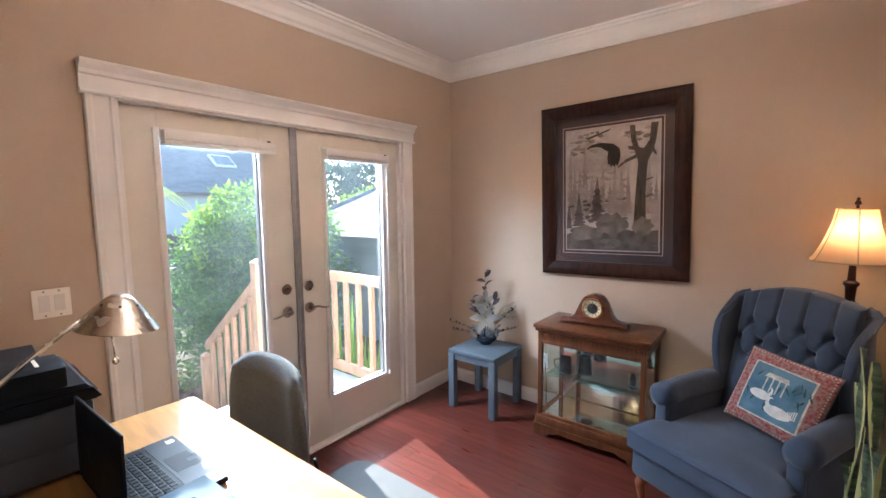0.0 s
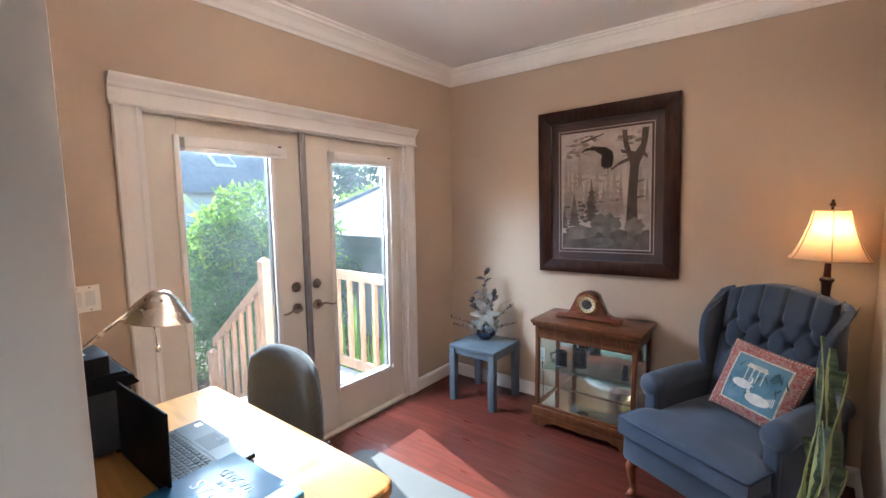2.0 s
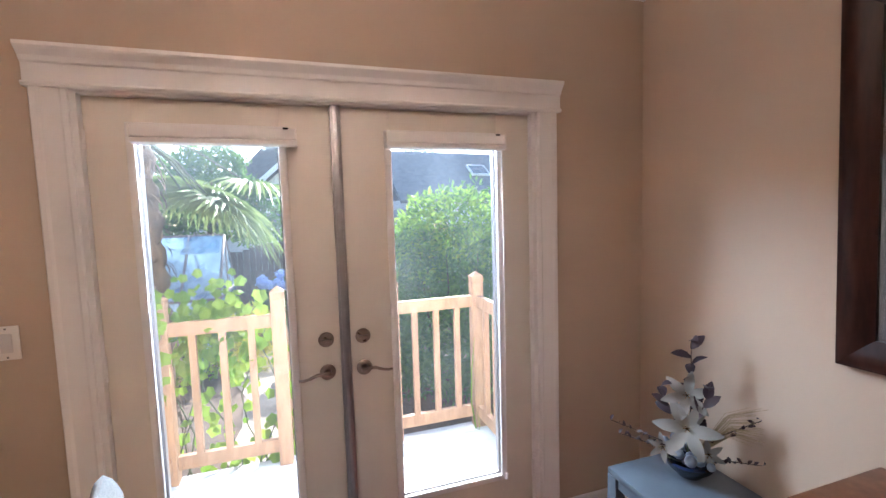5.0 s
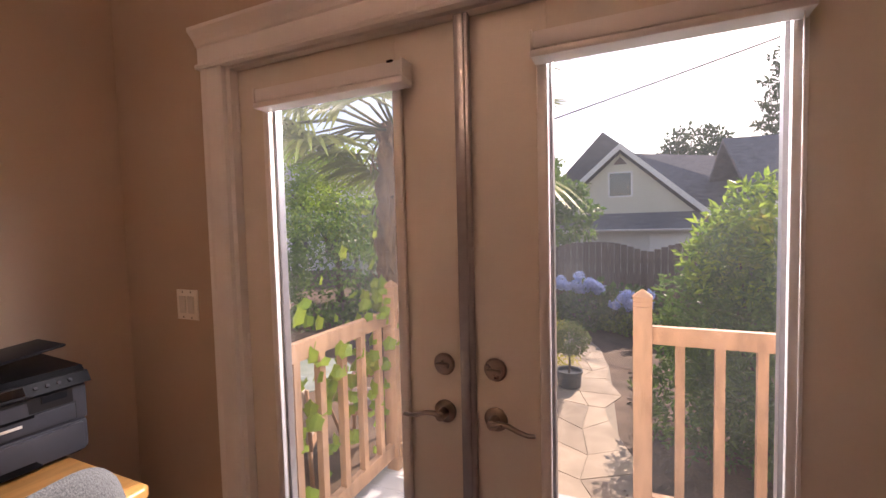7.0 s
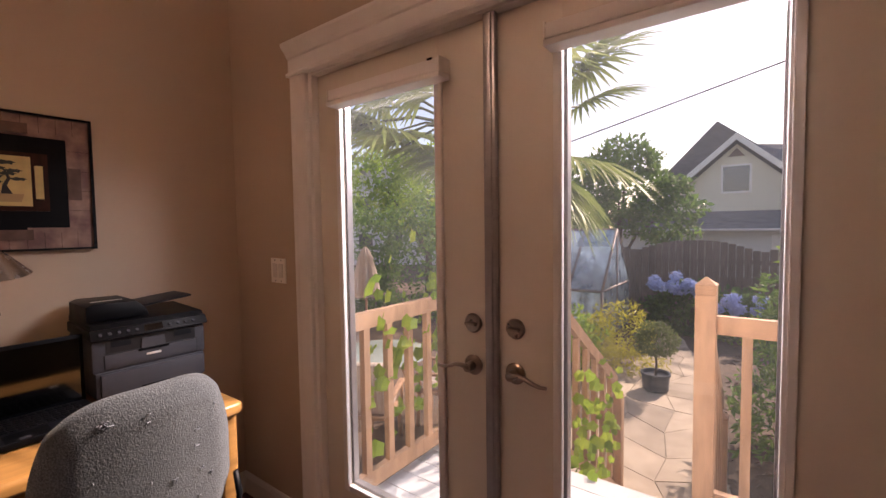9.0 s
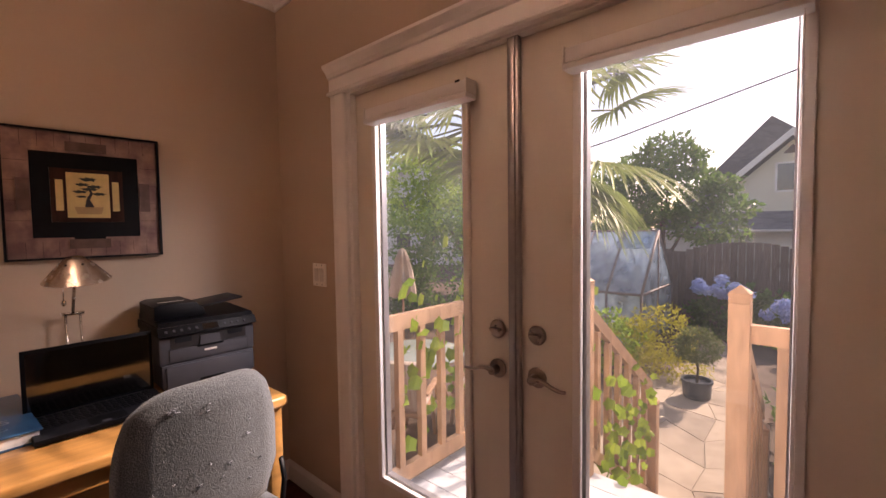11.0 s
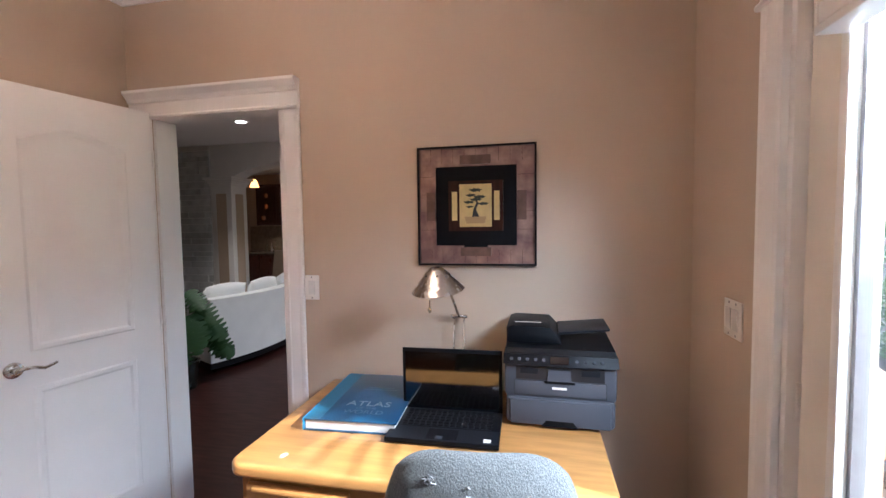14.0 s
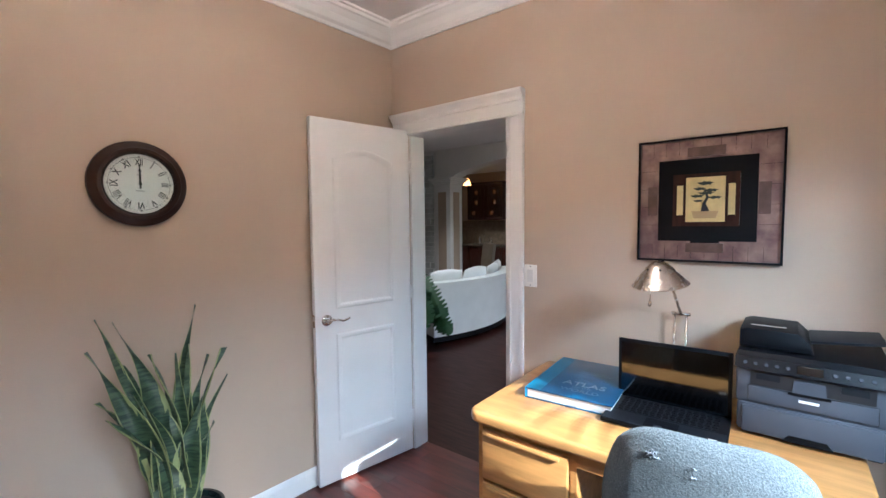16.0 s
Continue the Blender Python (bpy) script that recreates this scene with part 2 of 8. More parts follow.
def grid_solid(bm, nu, nv, top, bottom):
    """A closed slab between two surfaces given as functions of u and v in 0..1."""
    ga = [[bm.verts.new(top(i / nu, j / nv)) for j in range(nv + 1)] for i in range(nu + 1)]
    gb = [[bm.verts.new(bottom(i / nu, j / nv)) for j in range(nv + 1)] for i in range(nu + 1)]
    fs = []
    for i in range(nu):
        for j in range(nv):
            fs.append(bm.faces.new((ga[i][j], ga[i + 1][j], ga[i + 1][j + 1], ga[i][j + 1])))
            fs.append(bm.faces.new((gb[i][j], gb[i][j + 1], gb[i + 1][j + 1], gb[i + 1][j])))
    for i in range(nu):
        fs.append(bm.faces.new((ga[i][0], gb[i][0], gb[i + 1][0], ga[i + 1][0])))
        fs.append(bm.faces.new((ga[i][nv], ga[i + 1][nv], gb[i + 1][nv], gb[i][nv])))
    for j in range(nv):
        fs.append(bm.faces.new((ga[0][j], ga[0][j + 1], gb[0][j + 1], gb[0][j])))
        fs.append(bm.faces.new((ga[nu][j], gb[nu][j], gb[nu][j + 1], ga[nu][j + 1])))
    bmesh.ops.recalc_face_normals(bm, faces=fs)
    return bm


def mesh_of(name, bm, material, smooth=True, angle=35):
    me = bpy.data.meshes.new(name)
    if smooth:
        for f in bm.faces:
            f.smooth = True
        lim = radians(angle)
        for e in bm.edges:
            if len(e.link_faces) == 2 and e.calc_face_angle(0) > lim:
                e.smooth = False
    bm.to_mesh(me)
    bm.free()
    me.materials.append(material)
    return me


def part(name, bm, material, parent=None, label="", smooth=True, angle=35):
    ob = new(name, mesh_of(name, bm, material, smooth, angle))
    if parent:
        ob.parent = parent
    return tagged(ob, label)


def thing(name, m, label, category, group="", kind=""):
    ob = new(name)
    ob.matrix_world = m
    ob.empty_display_size = 0.1
    return tagged(ob, label, category, group, kind)


def setting(name, bm, material, label, category):
    return tagged(part(name, bm, material, smooth=False), label, category, "", "structure")


def words(name, text, size, m, material, parent=None, depth=0.0006, align="CENTER", bold=0.0):
    """Raised lettering in the built-in font, as a mesh."""
    cu = bpy.data.curves.new(name, "FONT")
    cu.body, cu.size, cu.extrude, cu.align_x, cu.align_y, cu.offset = text, size, depth, align, "CENTER", bold
    tmp = bpy.data.objects.new(name, cu)
    scene.collection.objects.link(tmp)
    bpy.context.view_layer.update()
    me = bpy.data.meshes.new_from_object(tmp.evaluated_get(bpy.context.evaluated_depsgraph_get()))
    bpy.data.objects.remove(tmp)
    me.materials.clear()
    me.materials.append(material)
    me.transform(m)
    ob = new(name, me)
    if parent:
        ob.parent = parent
    return ob

# ---- the room's shell ----
WX, CEIL = -3.0, 2.70
SW, SE = Vector((-3.0, -2.585)), Vector((0.0, -2.75))
DX0, DX1, DH = -2.378, -0.61, 2.03        # garden doors' opening
OY0, OY1, OH = -2.44, -1.733, 2.035        # inner doorway's opening
bm = box(WX - 0.12, 0, -0.9, DX0, 0.2, CEIL)
bx(bm, DX1, 0, -0.9, 0.15, 0.2, CEIL)
bx(bm, DX0, 0, DH, DX1, 0.2, CEIL)
bx(bm, DX0, 0, -0.9, DX1, 0.2, -0.03)
setting("wall_north", bm, M["wall"], "beige painted wall around the garden doors", "wall")
setting("wall_east", box(0, -3.0, -0.9, 0.15, 0, CEIL), M["wall"], "beige painted wall with a framed picture", "wall")
bm = box(WX - 0.12, OY1, 0, WX, 0, CEIL)
bx(bm, WX - 0.12, OY0, OH, WX, OY1, CEIL)
bx(bm, WX - 0.12, -2.6, 0, WX, OY0, CEIL)
setting("wall_west", bm, M["wall"], "beige painted wall with an open inner doorway", "wall")
bm = prism(bmesh.new(), [tuple(SW), tuple(SE), (0, -2.95), (-3.12, -2.95), (-3.12, -2.6), (-3.0, -2.6)], "z", 0, CEIL)
setting("wall_south", bm, M["wall"], "beige painted wall with a round clock", "wall")
setting("ceiling", box(WX - 0.12, -2.95, CEIL, 0.15, 0.2, CEIL + 0.12), M["ceil"], "smooth white painted ceiling", "ceiling")


def run_profile(bm, a, b, prof, inward):
    """A moulding from a to b: profile pairs of distance off the wall and height."""
    a, b, inward = Vector(a), Vector(b), Vector(inward)
    ra = [bm.verts.new((a.x + inward.x * d, a.y + inward.y * d, z)) for d, z in prof]
    rb = [bm.verts.new((b.x + inward.x * d, b.y + inward.y * d, z)) for d, z in prof]
    fs = []
    for i in range(len(prof)):
        j = (i + 1) % len(prof)
        fs.append(bm.faces.new((ra[i], rb[i], rb[j], ra[j])))
    fs += [bm.faces.new(ra[::-1]), bm.faces.new(rb)]
    bmesh.ops.recalc_face_normals(bm, faces=fs)


C = CEIL - 0.002
CROWN = [(0.002, C - 0.122), (0.012, C - 0.122), (0.016, C - 0.105), (0.03, C - 0.092), (0.045, C - 0.06), (0.07, C - 0.035), (0.082, C - 0.03), (0.086, C - 0.015), (0.1, C - 0.012), (0.1, C), (0.002, C)]
BASE = [(0.002, 0.002), (0.016, 0.002), (0.016, 0.085), (0.012, 0.1), (0.006, 0.108), (0.002, 0.11)]
sdir = (SE - SW).normalized()
snorm = Vector((-sdir.y, sdir.x))
for nm, prof, cat_, lab in (("crown_trim", CROWN, "crown moulding", "white crown moulding along the ceiling"),):
    for i, (a, b, inn) in enumerate((((WX, 0), (0, 0), (0, -1)), ((0, 0), (0, -2.75), (-1, 0)), ((WX, -2.585), (WX, 0), (1, 0)), (tuple(SW), tuple(SE), tuple(snorm)))):
        bm = bmesh.new()
        run_profile(bm, a, b, prof, inn)
        setting("trim_crown", bm, M["white"], lab, cat_)
for a, b, inn in (((WX, 0), (-2.478, 0), (0, -1)), ((-0.505, 0), (0, 0), (0, -1)), ((0, 0), (0, -2.75), (-1, 0)), ((WX, -1.648), (WX, 0), (1, 0)), (tuple(SW), tuple(SE), tuple(snorm))):
    bm = bmesh.new()
    run_profile(bm, a, b, BASE, inn)
    setting("baseboard", bm, M["white"], "white painted baseboard", "baseboard")

HEAD = [(0.002, 0.0), (0.03, 0.0), (0.034, 0.008), (0.03, 0.016), (0.02, 0.018), (0.02, 0.075), (0.028, 0.08), (0.034, 0.095), (0.05, 0.112), (0.056, 0.12), (0.056, 0.132), (0.002, 0.132)]


def head(z, a, b, inn, n):
    bm = bmesh.new()
    run_profile(bm, a, b, [(d, z + h) for d, h in HEAD], inn)
    return setting(n, bm, M["white"], "white crowned head casing over a doorway", "trim")


head(2.018, (-2.487, 0), (-0.492, 0), (0, -1), "trim_head")
head(2.018, (WX, -2.56), (WX, -1.636), (1, 0), "trim_head")
CAS = [(0.0, 0.002), (0.0, 0.02), (0.012, 0.024), (0.02, 0.02), (0.075, 0.02), (0.085, 0.024), (0.1, 0.024), (0.105, 0.018), (0.105, 0.002)]
for x0, sx in ((-2.374, -1), (-0.612, 1)):
    bm = prism(bmesh.new(), [(x0 + sx * d * 0.97, -h) for d, h in CAS], "z", 0.002, 2.018)
    setting("trim_casing", bm, M["white"], "white fluted door casing", "trim")
for y0, sy in ((OY1, 1), (OY0, -1)):
    bm = prism(bmesh.new(), [(WX + h * 0.6, y0 + sy * (0.006 + d * 0.83)) for d, h in CAS], "z", 0.002, 2.018)
    setting("trim_casing", bm, M["white"], "white fluted door casing", "trim")
    bm = prism(bmesh.new(), [(WX - 0.12 - h, y0 + sy * d * 0.85) for d, h in CAS], "z", 0.002, 2.03)
    setting("trim_casing", bm, M["white"], "white fluted door casing", "trim")
bm = box(WX - 0.121, OY1 - 0.016, 0.002, WX + 0.001, OY1 + 0.001, OH)
bx(bm, WX - 0.121, OY0 - 0.001, 0.002, WX + 0.001, OY0 + 0.016, OH)
bx(bm, WX - 0.121, OY0 + 0.016, OH - 0.016, WX + 0.001, OY1 - 0.016, OH + 0.001)
setting("trim_jamb", bm, M["white"], "white jamb lining the inner doorway", "trim")
bm = box(DX0 - 0.001, 0.0, -0.02, DX0 + 0.022, 0.16, DH)
bx(bm, DX1 - 0.022, 0.0, -0.02, DX1 + 0.001, 0.16, DH)
bx(bm, DX0 + 0.022, 0.0, DH - 0.02, DX1 - 0.022, 0.16, DH + 0.001)
bx(bm, DX0 + 0.022, -0.012, -0.03, DX1 - 0.022, 0.2, 0.016)
setting("trim_jamb", bm, M["white"], "white jamb and sill of the garden doors", "trim")


# ---- garden doors ----
def lever(parent, x, y, z, sx, face=-1):
    bm = lathe(bmesh.new(), [(0.0, 0.0), (0.032, 0.0), (0.033, 0.006), (0.026, 0.012), (0.016, 0.014), (0.014, 0.045), (0.0, 0.047)], seg=24)
    bmesh.ops.rotate(bm, verts=bm.verts, matrix=Matrix.Rotation(radians(90), 3, "X"))
    bmesh.ops.translate(bm, verts=bm.verts, vec=(x, y, z))
    h = part("handle", bm, M["bronze"], parent, "aged nickel lever handle")
    pts = [(x + sx * d, y - 0.042, z + w) for d, w in ((-0.008, 0.0), (0.02, 0.006), (0.045, 0.004), (0.07, -0.006), (0.095, -0.012), (0.115, -0.010))]
    part("lever", tube(bmesh.new(), pts, 0.011, 8, 0.007, 0.7), M["bronze"], h)


def bolt(parent, x, y, z):
    bm = lathe(bmesh.new(), [(0.0, 0.0), (0.031, 0.0), (0.032, 0.005), (0.027, 0.011), (0.02, 0.012), (0.0, 0.012)], seg=24)
    bx(bm, -0.02, -0.006, 0.012, 0.02, 0.006, 0.028, 0.003)
    bmesh.ops.rotate(bm, verts=bm.verts, matrix=Matrix.Rotation(radians(90), 3, "X"))
    bmesh.ops.translate(bm, verts=bm.verts, vec=(x, y, z))
    part("deadbolt", bm, M["bronze"], parent, "aged nickel thumb-turn deadbolt")


def garden_door(n, x0, x1, g0, g1, sx, bx_, side):
    gz0, gz1 = 0.30, 1.90
    d = tagged(new(n), "cream door leaf with one tall glass pane", "garden door", "pair of garden doors", "structure")
    bm = box(x0, 0.03, 0.018, g0, 0.075, 2.008, 0.003)
    bx(bm, g1, 0.03, 0.018, x1, 0.075, 2.008, 0.003)
    bx(bm, g0, 0.03, 0.018, g1, 0.075, gz0)
    bx(bm, g0, 0.03, gz1, g1, 0.075, 2.008)
    part("door_leaf", bm, M["door"], d)
    bm = bmesh.new()
    w, p = 0.022, 0.016
    for a in ((g0 - w, 0.029 - p, gz0 - w, g0 + 0.006, 0.031, gz1 + w), (g1 - 0.006, 0.029 - p, gz0 - w, g1 + w, 0.031, gz1 + w), (g0 + 0.006, 0.029 - p, gz0 - w, g1 - 0.006, 0.031, gz0 + 0.006), (g0 + 0.006, 0.029 - p, gz1 - 0.006, g1 - 0.006, 0.031, gz1 + w)):
        bx(bm, *a, 0.005)
    part("glazing_bead", bm, M["white"], d, "white moulded bead round the pane")
    bm = bmesh.new()
    for a in ((g0, 0.04, gz0, g0 + 0.012, 0.066, gz1), (g1 - 0.012, 0.04, gz0, g1, 0.066, gz1), (g0 + 0.012, 0.04, gz0, g1 - 0.012, 0.066, gz0 + 0.012)):
        bx(bm, *a)
    part("spacer", bm, M["alu"], d, "grey metal spacer at the pane's edge")
    g = part("pane", box(g0 + 0.001, 0.052, gz0 + 0.001, g1 - 0.001, 0.057, gz1 - 0.001), M["pane"], d, "clear slightly dusty glass")
    g.visible_shadow = False
    lever(d, bx_, 0.03, 0.925, sx)
    bolt(d, bx_, 0.03, 1.062)
    for z in (0.25, 1.0, 1.8):
        hx = x0 if side < 0 else x1
        part("hinge", lathe(bmesh.new(), [(0.006, z), (0.006, z + 0.09)], (hx, 0.026, 0), 8), M["white"], d)
    return d


gd1 = garden_door("door_1", -2.355, -1.522, -2.208, -1.722, -1, -1.588, -1)
gd2 = garden_door("door_2", -1.500, -0.634, -1.292, -0.80, 1, -1.437, 1)
bm = box(-1.532, 0.004, 0.02, -1.490, 0.029, 2.012, 0.006)
bx(bm, -1.523, -0.004, 0.02, -1.499, 0.006, 2.006, 0.004)
part("astragal", bm, M["alu"], gd1, "grey metal strip between the leaves")


def blind(x0, x1, label):
    b = thing("roller_blind", pose((x0 + x1) / 2, 0, 1.85), label, "blind", "blinds on the garden doors")
    w = (x1 - x0) / 2
    part("cassette", box(-w, -0.045, 0.012, w, 0.012, 0.054, 0.006), M["white"], b)
    part("bottom_rail", box(-w - 0.004, -0.049, -0.008, w + 0.004, 0.012, 0.010, 0.004), M["white"], b)
    for s in (-1, 1):
        part("end_cap", box(s * (w + 0.001) - 0.003, -0.047, 0.010, s * (w + 0.001) + 0.003, 0.011, 0.057, 0.002), M["plate"], b)
    part("clip", box(w - 0.045, -0.047, 0.049, w - 0.025, -0.04, 0.0565, 0.002), M["black"], b, "small dark clip")
    return b


blind(-2.2, -1.662, "white blind rolled up above the glass pane")
blR = blind(-1.312, -0.787, "white blind rolled up with a hanging cord")
part("cord", tube(bmesh.new(), [(0.25, -0.03, 0.0), (0.252, -0.028, -0.8), (0.255, -0.012, -1.52)], 0.0016, 5), M["white"], blR, "thin white pull cord")
part("cord_tassel", lathe(bmesh.new(), [(0.001, 0), (0.006, -0.004), (0.008, -0.03), (0.0, -0.032)], (0.255, -0.012, -1.52), 8), M["white"], blR)


# ---- inner door ----
def panel_door():
    L, H, T = 0.63, 2.045, 0.036
    d = tagged(new("door_3"), "white two-panel door with arched top panel, swung open", "door", "", "structure")
    part("door_leaf", box(0, -T, 0.012, L, 0, H, 0.003), M["white"], d)

    def ring(z0, z1, arch):
        x0, x1 = 0.12, L - 0.12
        def outline(i):
            pts = [(x0 + i, z0 + i), (x1 - i, z0 + i), (x1 - i, z1 - i)]
            if arch:
                for k in range(1, 10):
                    a = k / 10
                    pts.append((x1 - i - (x1 - x0 - 2 * i) * a, z1 - i + arch * math.sin(math.pi * a)))
            pts.append((x0 + i, z1 - i))
            return pts
        bm = bmesh.new()
        levels = [(0.0, 0.0005), (0.008, 0.006), (0.022, 0.006), (0.032, 0.0012), (0.045, 0.0012), (0.075, 0.006)]
        rings = [[bm.verts.new((x, y, z)) for x, z in outline(i)] for i, y in levels]
        fs = []
        for a, b in zip(rings, rings[1:]):
            for k in range(len(a)):
                j = (k + 1) % len(a)
                fs.append(bm.faces.new((a[k], a[j], b[j], b[k])))
        fs.append(bm.faces.new(rings[-1]))
        bmesh.ops.recalc_face_normals(bm, faces=fs)
        part("panel", bm, M["white"], d, "raised moulded panel", angle=25)

    ring(0.24, 0.86, 0)
    ring(1.0, 1.84, 0.055)
    for s in (1,):
        bm = lathe(bmesh.new(), [(0.0, 0.0), (0.03, 0.0), (0.031, 0.006), (0.024, 0.011), (0.014, 0.013), (0.012, 0.045), (0.0, 0.047)], seg=24)
        bmesh.ops.rotate(bm, verts=bm.verts, matrix=Matrix.Rotation(radians(-90), 3, "X"))
        bmesh.ops.translate(bm, verts=bm.verts, vec=(L - 0.065, 0.0, 0.945))
        h = part("handle", bm, M["nickel"], d, "satin nickel lever handle")
        pts = [(L - 0.065 - q, 0.042, 0.945 + w) for q, w in ((-0.008, 0), (0.02, 0.006), (0.05, 0.003), (0.08, -0.008), (0.105, -0.002), (0.12, 0.004))]
        part("lever", tube(bmesh.new(), pts, 0.011, 8, 0.007, 0.7), M["nickel"], h)
    part("latch", box(L - 0.001, -T / 2 - 0.012, 0.91, L + 0.0015, -T / 2 + 0.012, 0.98), M["nickel"], d, "nickel latch plate")
    for z in (0.2, 1.0, 1.78):
        part("hinge", lathe(bmesh.new(), [(0.005, z), (0.005, z + 0.08)], (-0.004, 0.003, 0), 8), M["white"], d)
    d.matrix_world = Matrix.Translation((-2.972, -2.43, 0)) @ Matrix.Rotation(math.atan2(-0.125, 0.615), 4, "Z")
    return d


panel_door()


# ---- armchair corner ----
def wing_chair():
    c = thing("wing_chair", pose(-0.560, -2.195, 0, 0, 0, 64.5) @ Matrix.Diagonal((0.9, 1, 1, 1)), "slate blue velvet wingback armchair with tufted back", "armchair")
    V = M["blue"]

    def pillow_top(x0, x1, y0, y1, z, h):
        def f(u, v):
            e = min(u, 1 - u, 0.5) ** 0.35 * min(v, 1 - v, 0.5) ** 0.35 * 1.6
            return ((x0 + (x1 - x0) * u) * flare(v), y0 + (y1 - y0) * v, z + h * min(e, 1))
        return f

    def flare(v):
        # the cushion widens in front of the arms
        return 1 + 0.24 * min(max((v - 0.70) / 0.05, 0), 1)
    bm = grid_solid(bmesh.new(), 24, 30, pillow_top(-0.285, 0.285, -0.28, 0.45, 0.44, 0.05), lambda u, v: ((-0.285 + 0.57 * u) * flare(v), -0.28 + 0.73 * v, 0.35))
    part("seat_cushion", bm, V, c, angle=60)
    part("piping", tube(bmesh.new(), [(-0.286, -0.2, 0.437), (-0.288, 0.25, 0.437), (-0.355, 0.27, 0.437), (-0.357, 0.44, 0.437), (-0.34, 0.454, 0.437), (0.34, 0.454, 0.437), (0.357, 0.44, 0.437), (0.355, 0.27, 0.437), (0.288, 0.25, 0.437), (0.286, -0.2, 0.437)], 0.006, 6), M["bluedark"], c, "dark blue corded piping")
    part("seat_frame", box(-0.345, -0.30, 0.2, 0.345, 0.425, 0.352, 0.02), V, c)
    # tufted back: six columns of channels over two rows of diamonds
    btn = []
    for r, zr in enumerate((0.92, 0.83, 0.74)):
        n = 4 if r % 2 == 0 else 5
        for k in range(n):
            btn.append(((k - (n - 1) / 2) * 0.125, zr))

    def back_front(u, v):
        x = -0.27 + 0.54 * u
        z = 0.42 + 0.64 * v + 0.055 * math.cos(math.pi * (u - 0.5)) * v
        y = -0.19 - 0.16 * v
        puff = 0.045 * min(1, 6 * min(u, 1 - u)) ** 0.5 * min(1, 5 * v, 4 * (1 - v) + 0.15) ** 0.5
        if z > 0.62:
            for bxx, bz in btn:
                d = math.hypot(x - bxx, z - bz)
                puff -= 0.034 * math.exp(-(d / 0.022) ** 2)
            for i, (ax, az) in enumerate(btn):
                for cx, cz in btn[i + 1:]:
                    if abs(abs(az - cz) - 0.09) < 0.02 and abs(ax - cx) < 0.09:
                        t = ((x - ax) * (cx - ax) + (z - az) * (cz - az)) / ((cx - ax) ** 2 + (cz - az) ** 2)
                        if 0 < t < 1:
                            d = math.hypot(x - ax - t * (cx - ax), z - az - t * (cz - az))
                            puff -= 0.010 * math.exp(-(d / 0.008) ** 2)
            for ax, az in btn:
                if az > 0.9 and z > az:
                    puff -= 0.016 * math.exp(-((x - ax) / 0.009) ** 2)
        return (x, y + puff, z)
    bm = grid_solid(bmesh.new(), 84, 84, back_front, lambda u, v: (-0.27 + 0.54 * u, -0.27 - 0.16 * v, 0.42 + 0.64 * v + 0.055 * math.cos(math.pi * (u - 0.5)) * v))
    back = part("backrest", bm, V, c, "deep button-tufted back", angle=70)
    for x, z in btn:
        v = (z - 0.42) / 0.66
        bm = bmesh.new()
        bmesh.ops.create_uvsphere(bm, u_segments=10, v_segments=6, radius=0.009)
        bmesh.ops.translate(bm, verts=bm.verts, vec=(x, -0.187 - 0.16 * v, z))
        part("button", bm, M["bluedark"], back)
    part("back_frame", prism(bmesh.new(), [(-0.30, 0.2), (0.30, 0.2), (0.295, 1.02), (0.2, 1.085), (0, 1.1), (-0.2, 1.085), (-0.295, 1.02)], "y", -0.47, -0.405, 0.02), V, c)
    for s in (-1, 1):
        # wing: a curved upright panel that sweeps forward from the back
        def wing(off):
            def f(u, v):
                z = 0.45 + 0.62 * v
                reach = 0.26 * (1 - 0.75 * max(0, (v - 0.75) / 0.25) ** 2) * (0.55 + 0.45 * math.sin(math.pi * min(v * 0.9 + 0.05, 1)))
                y = -0.43 + reach * u + 0.02 * v
                x = s * (0.268 + off + 0.035 * u * v + 0.012 * math.sin(math.pi * u))
                return (x, y, z - 0.04 * u * v * v)
            return f
        bm = grid_solid(bmesh.new(), 14, 20, wing(0.0), wing(0.045))
        bmesh.ops.bevel(bm, geom=[e for e in bm.edges if len(e.link_faces) == 2 and e.calc_face_angle(0) > 0.9], offset=0.012, segments=3, affect="EDGES", profile=0.5)
        part("wing", bm, V, c, angle=60)
        # arm: side panel with a rolled top and a pleated front scroll
        part("arm_panel", box(s * 0.318 - 0.04, -0.40, 0.2, s * 0.318 + 0.04, 0.225, 0.56, 0.025), V, c, angle=60)
        bm = bmesh.new()
        pts = [(s * (0.325 + 0.01 * i / 8), -0.36 + 0.60 * i / 8, 0.565 + 0.012 * math.sin(i / 8 * 3)) for i in range(9)]
        tube(bm, pts, 0.062, 18, 0.066)
        part("arm_roll", bm, V, c, angle=60)
        bm = lathe(bmesh.new(), [(0.0, 0.012), (0.03, 0.011), (0.052, 0.004), (0.058, -0.006)], seg=20)
        bmesh.ops.rotate(bm, verts=bm.verts, matrix=Matrix.Rotation(radians(-90), 3, "X"))
        bmesh.ops.translate(bm, verts=bm.verts, vec=(s * 0.335, 0.247, 0.577))
        part("arm_scroll", bm, V, c, "gathered round front of the arm", angle=60)
        bm = box(s * 0.325 - 0.035, 0.21, 0.21, s * 0.325 + 0.035, 0.243, 0.55, 0.012)
        part("arm_front", bm, V, c, angle=60)
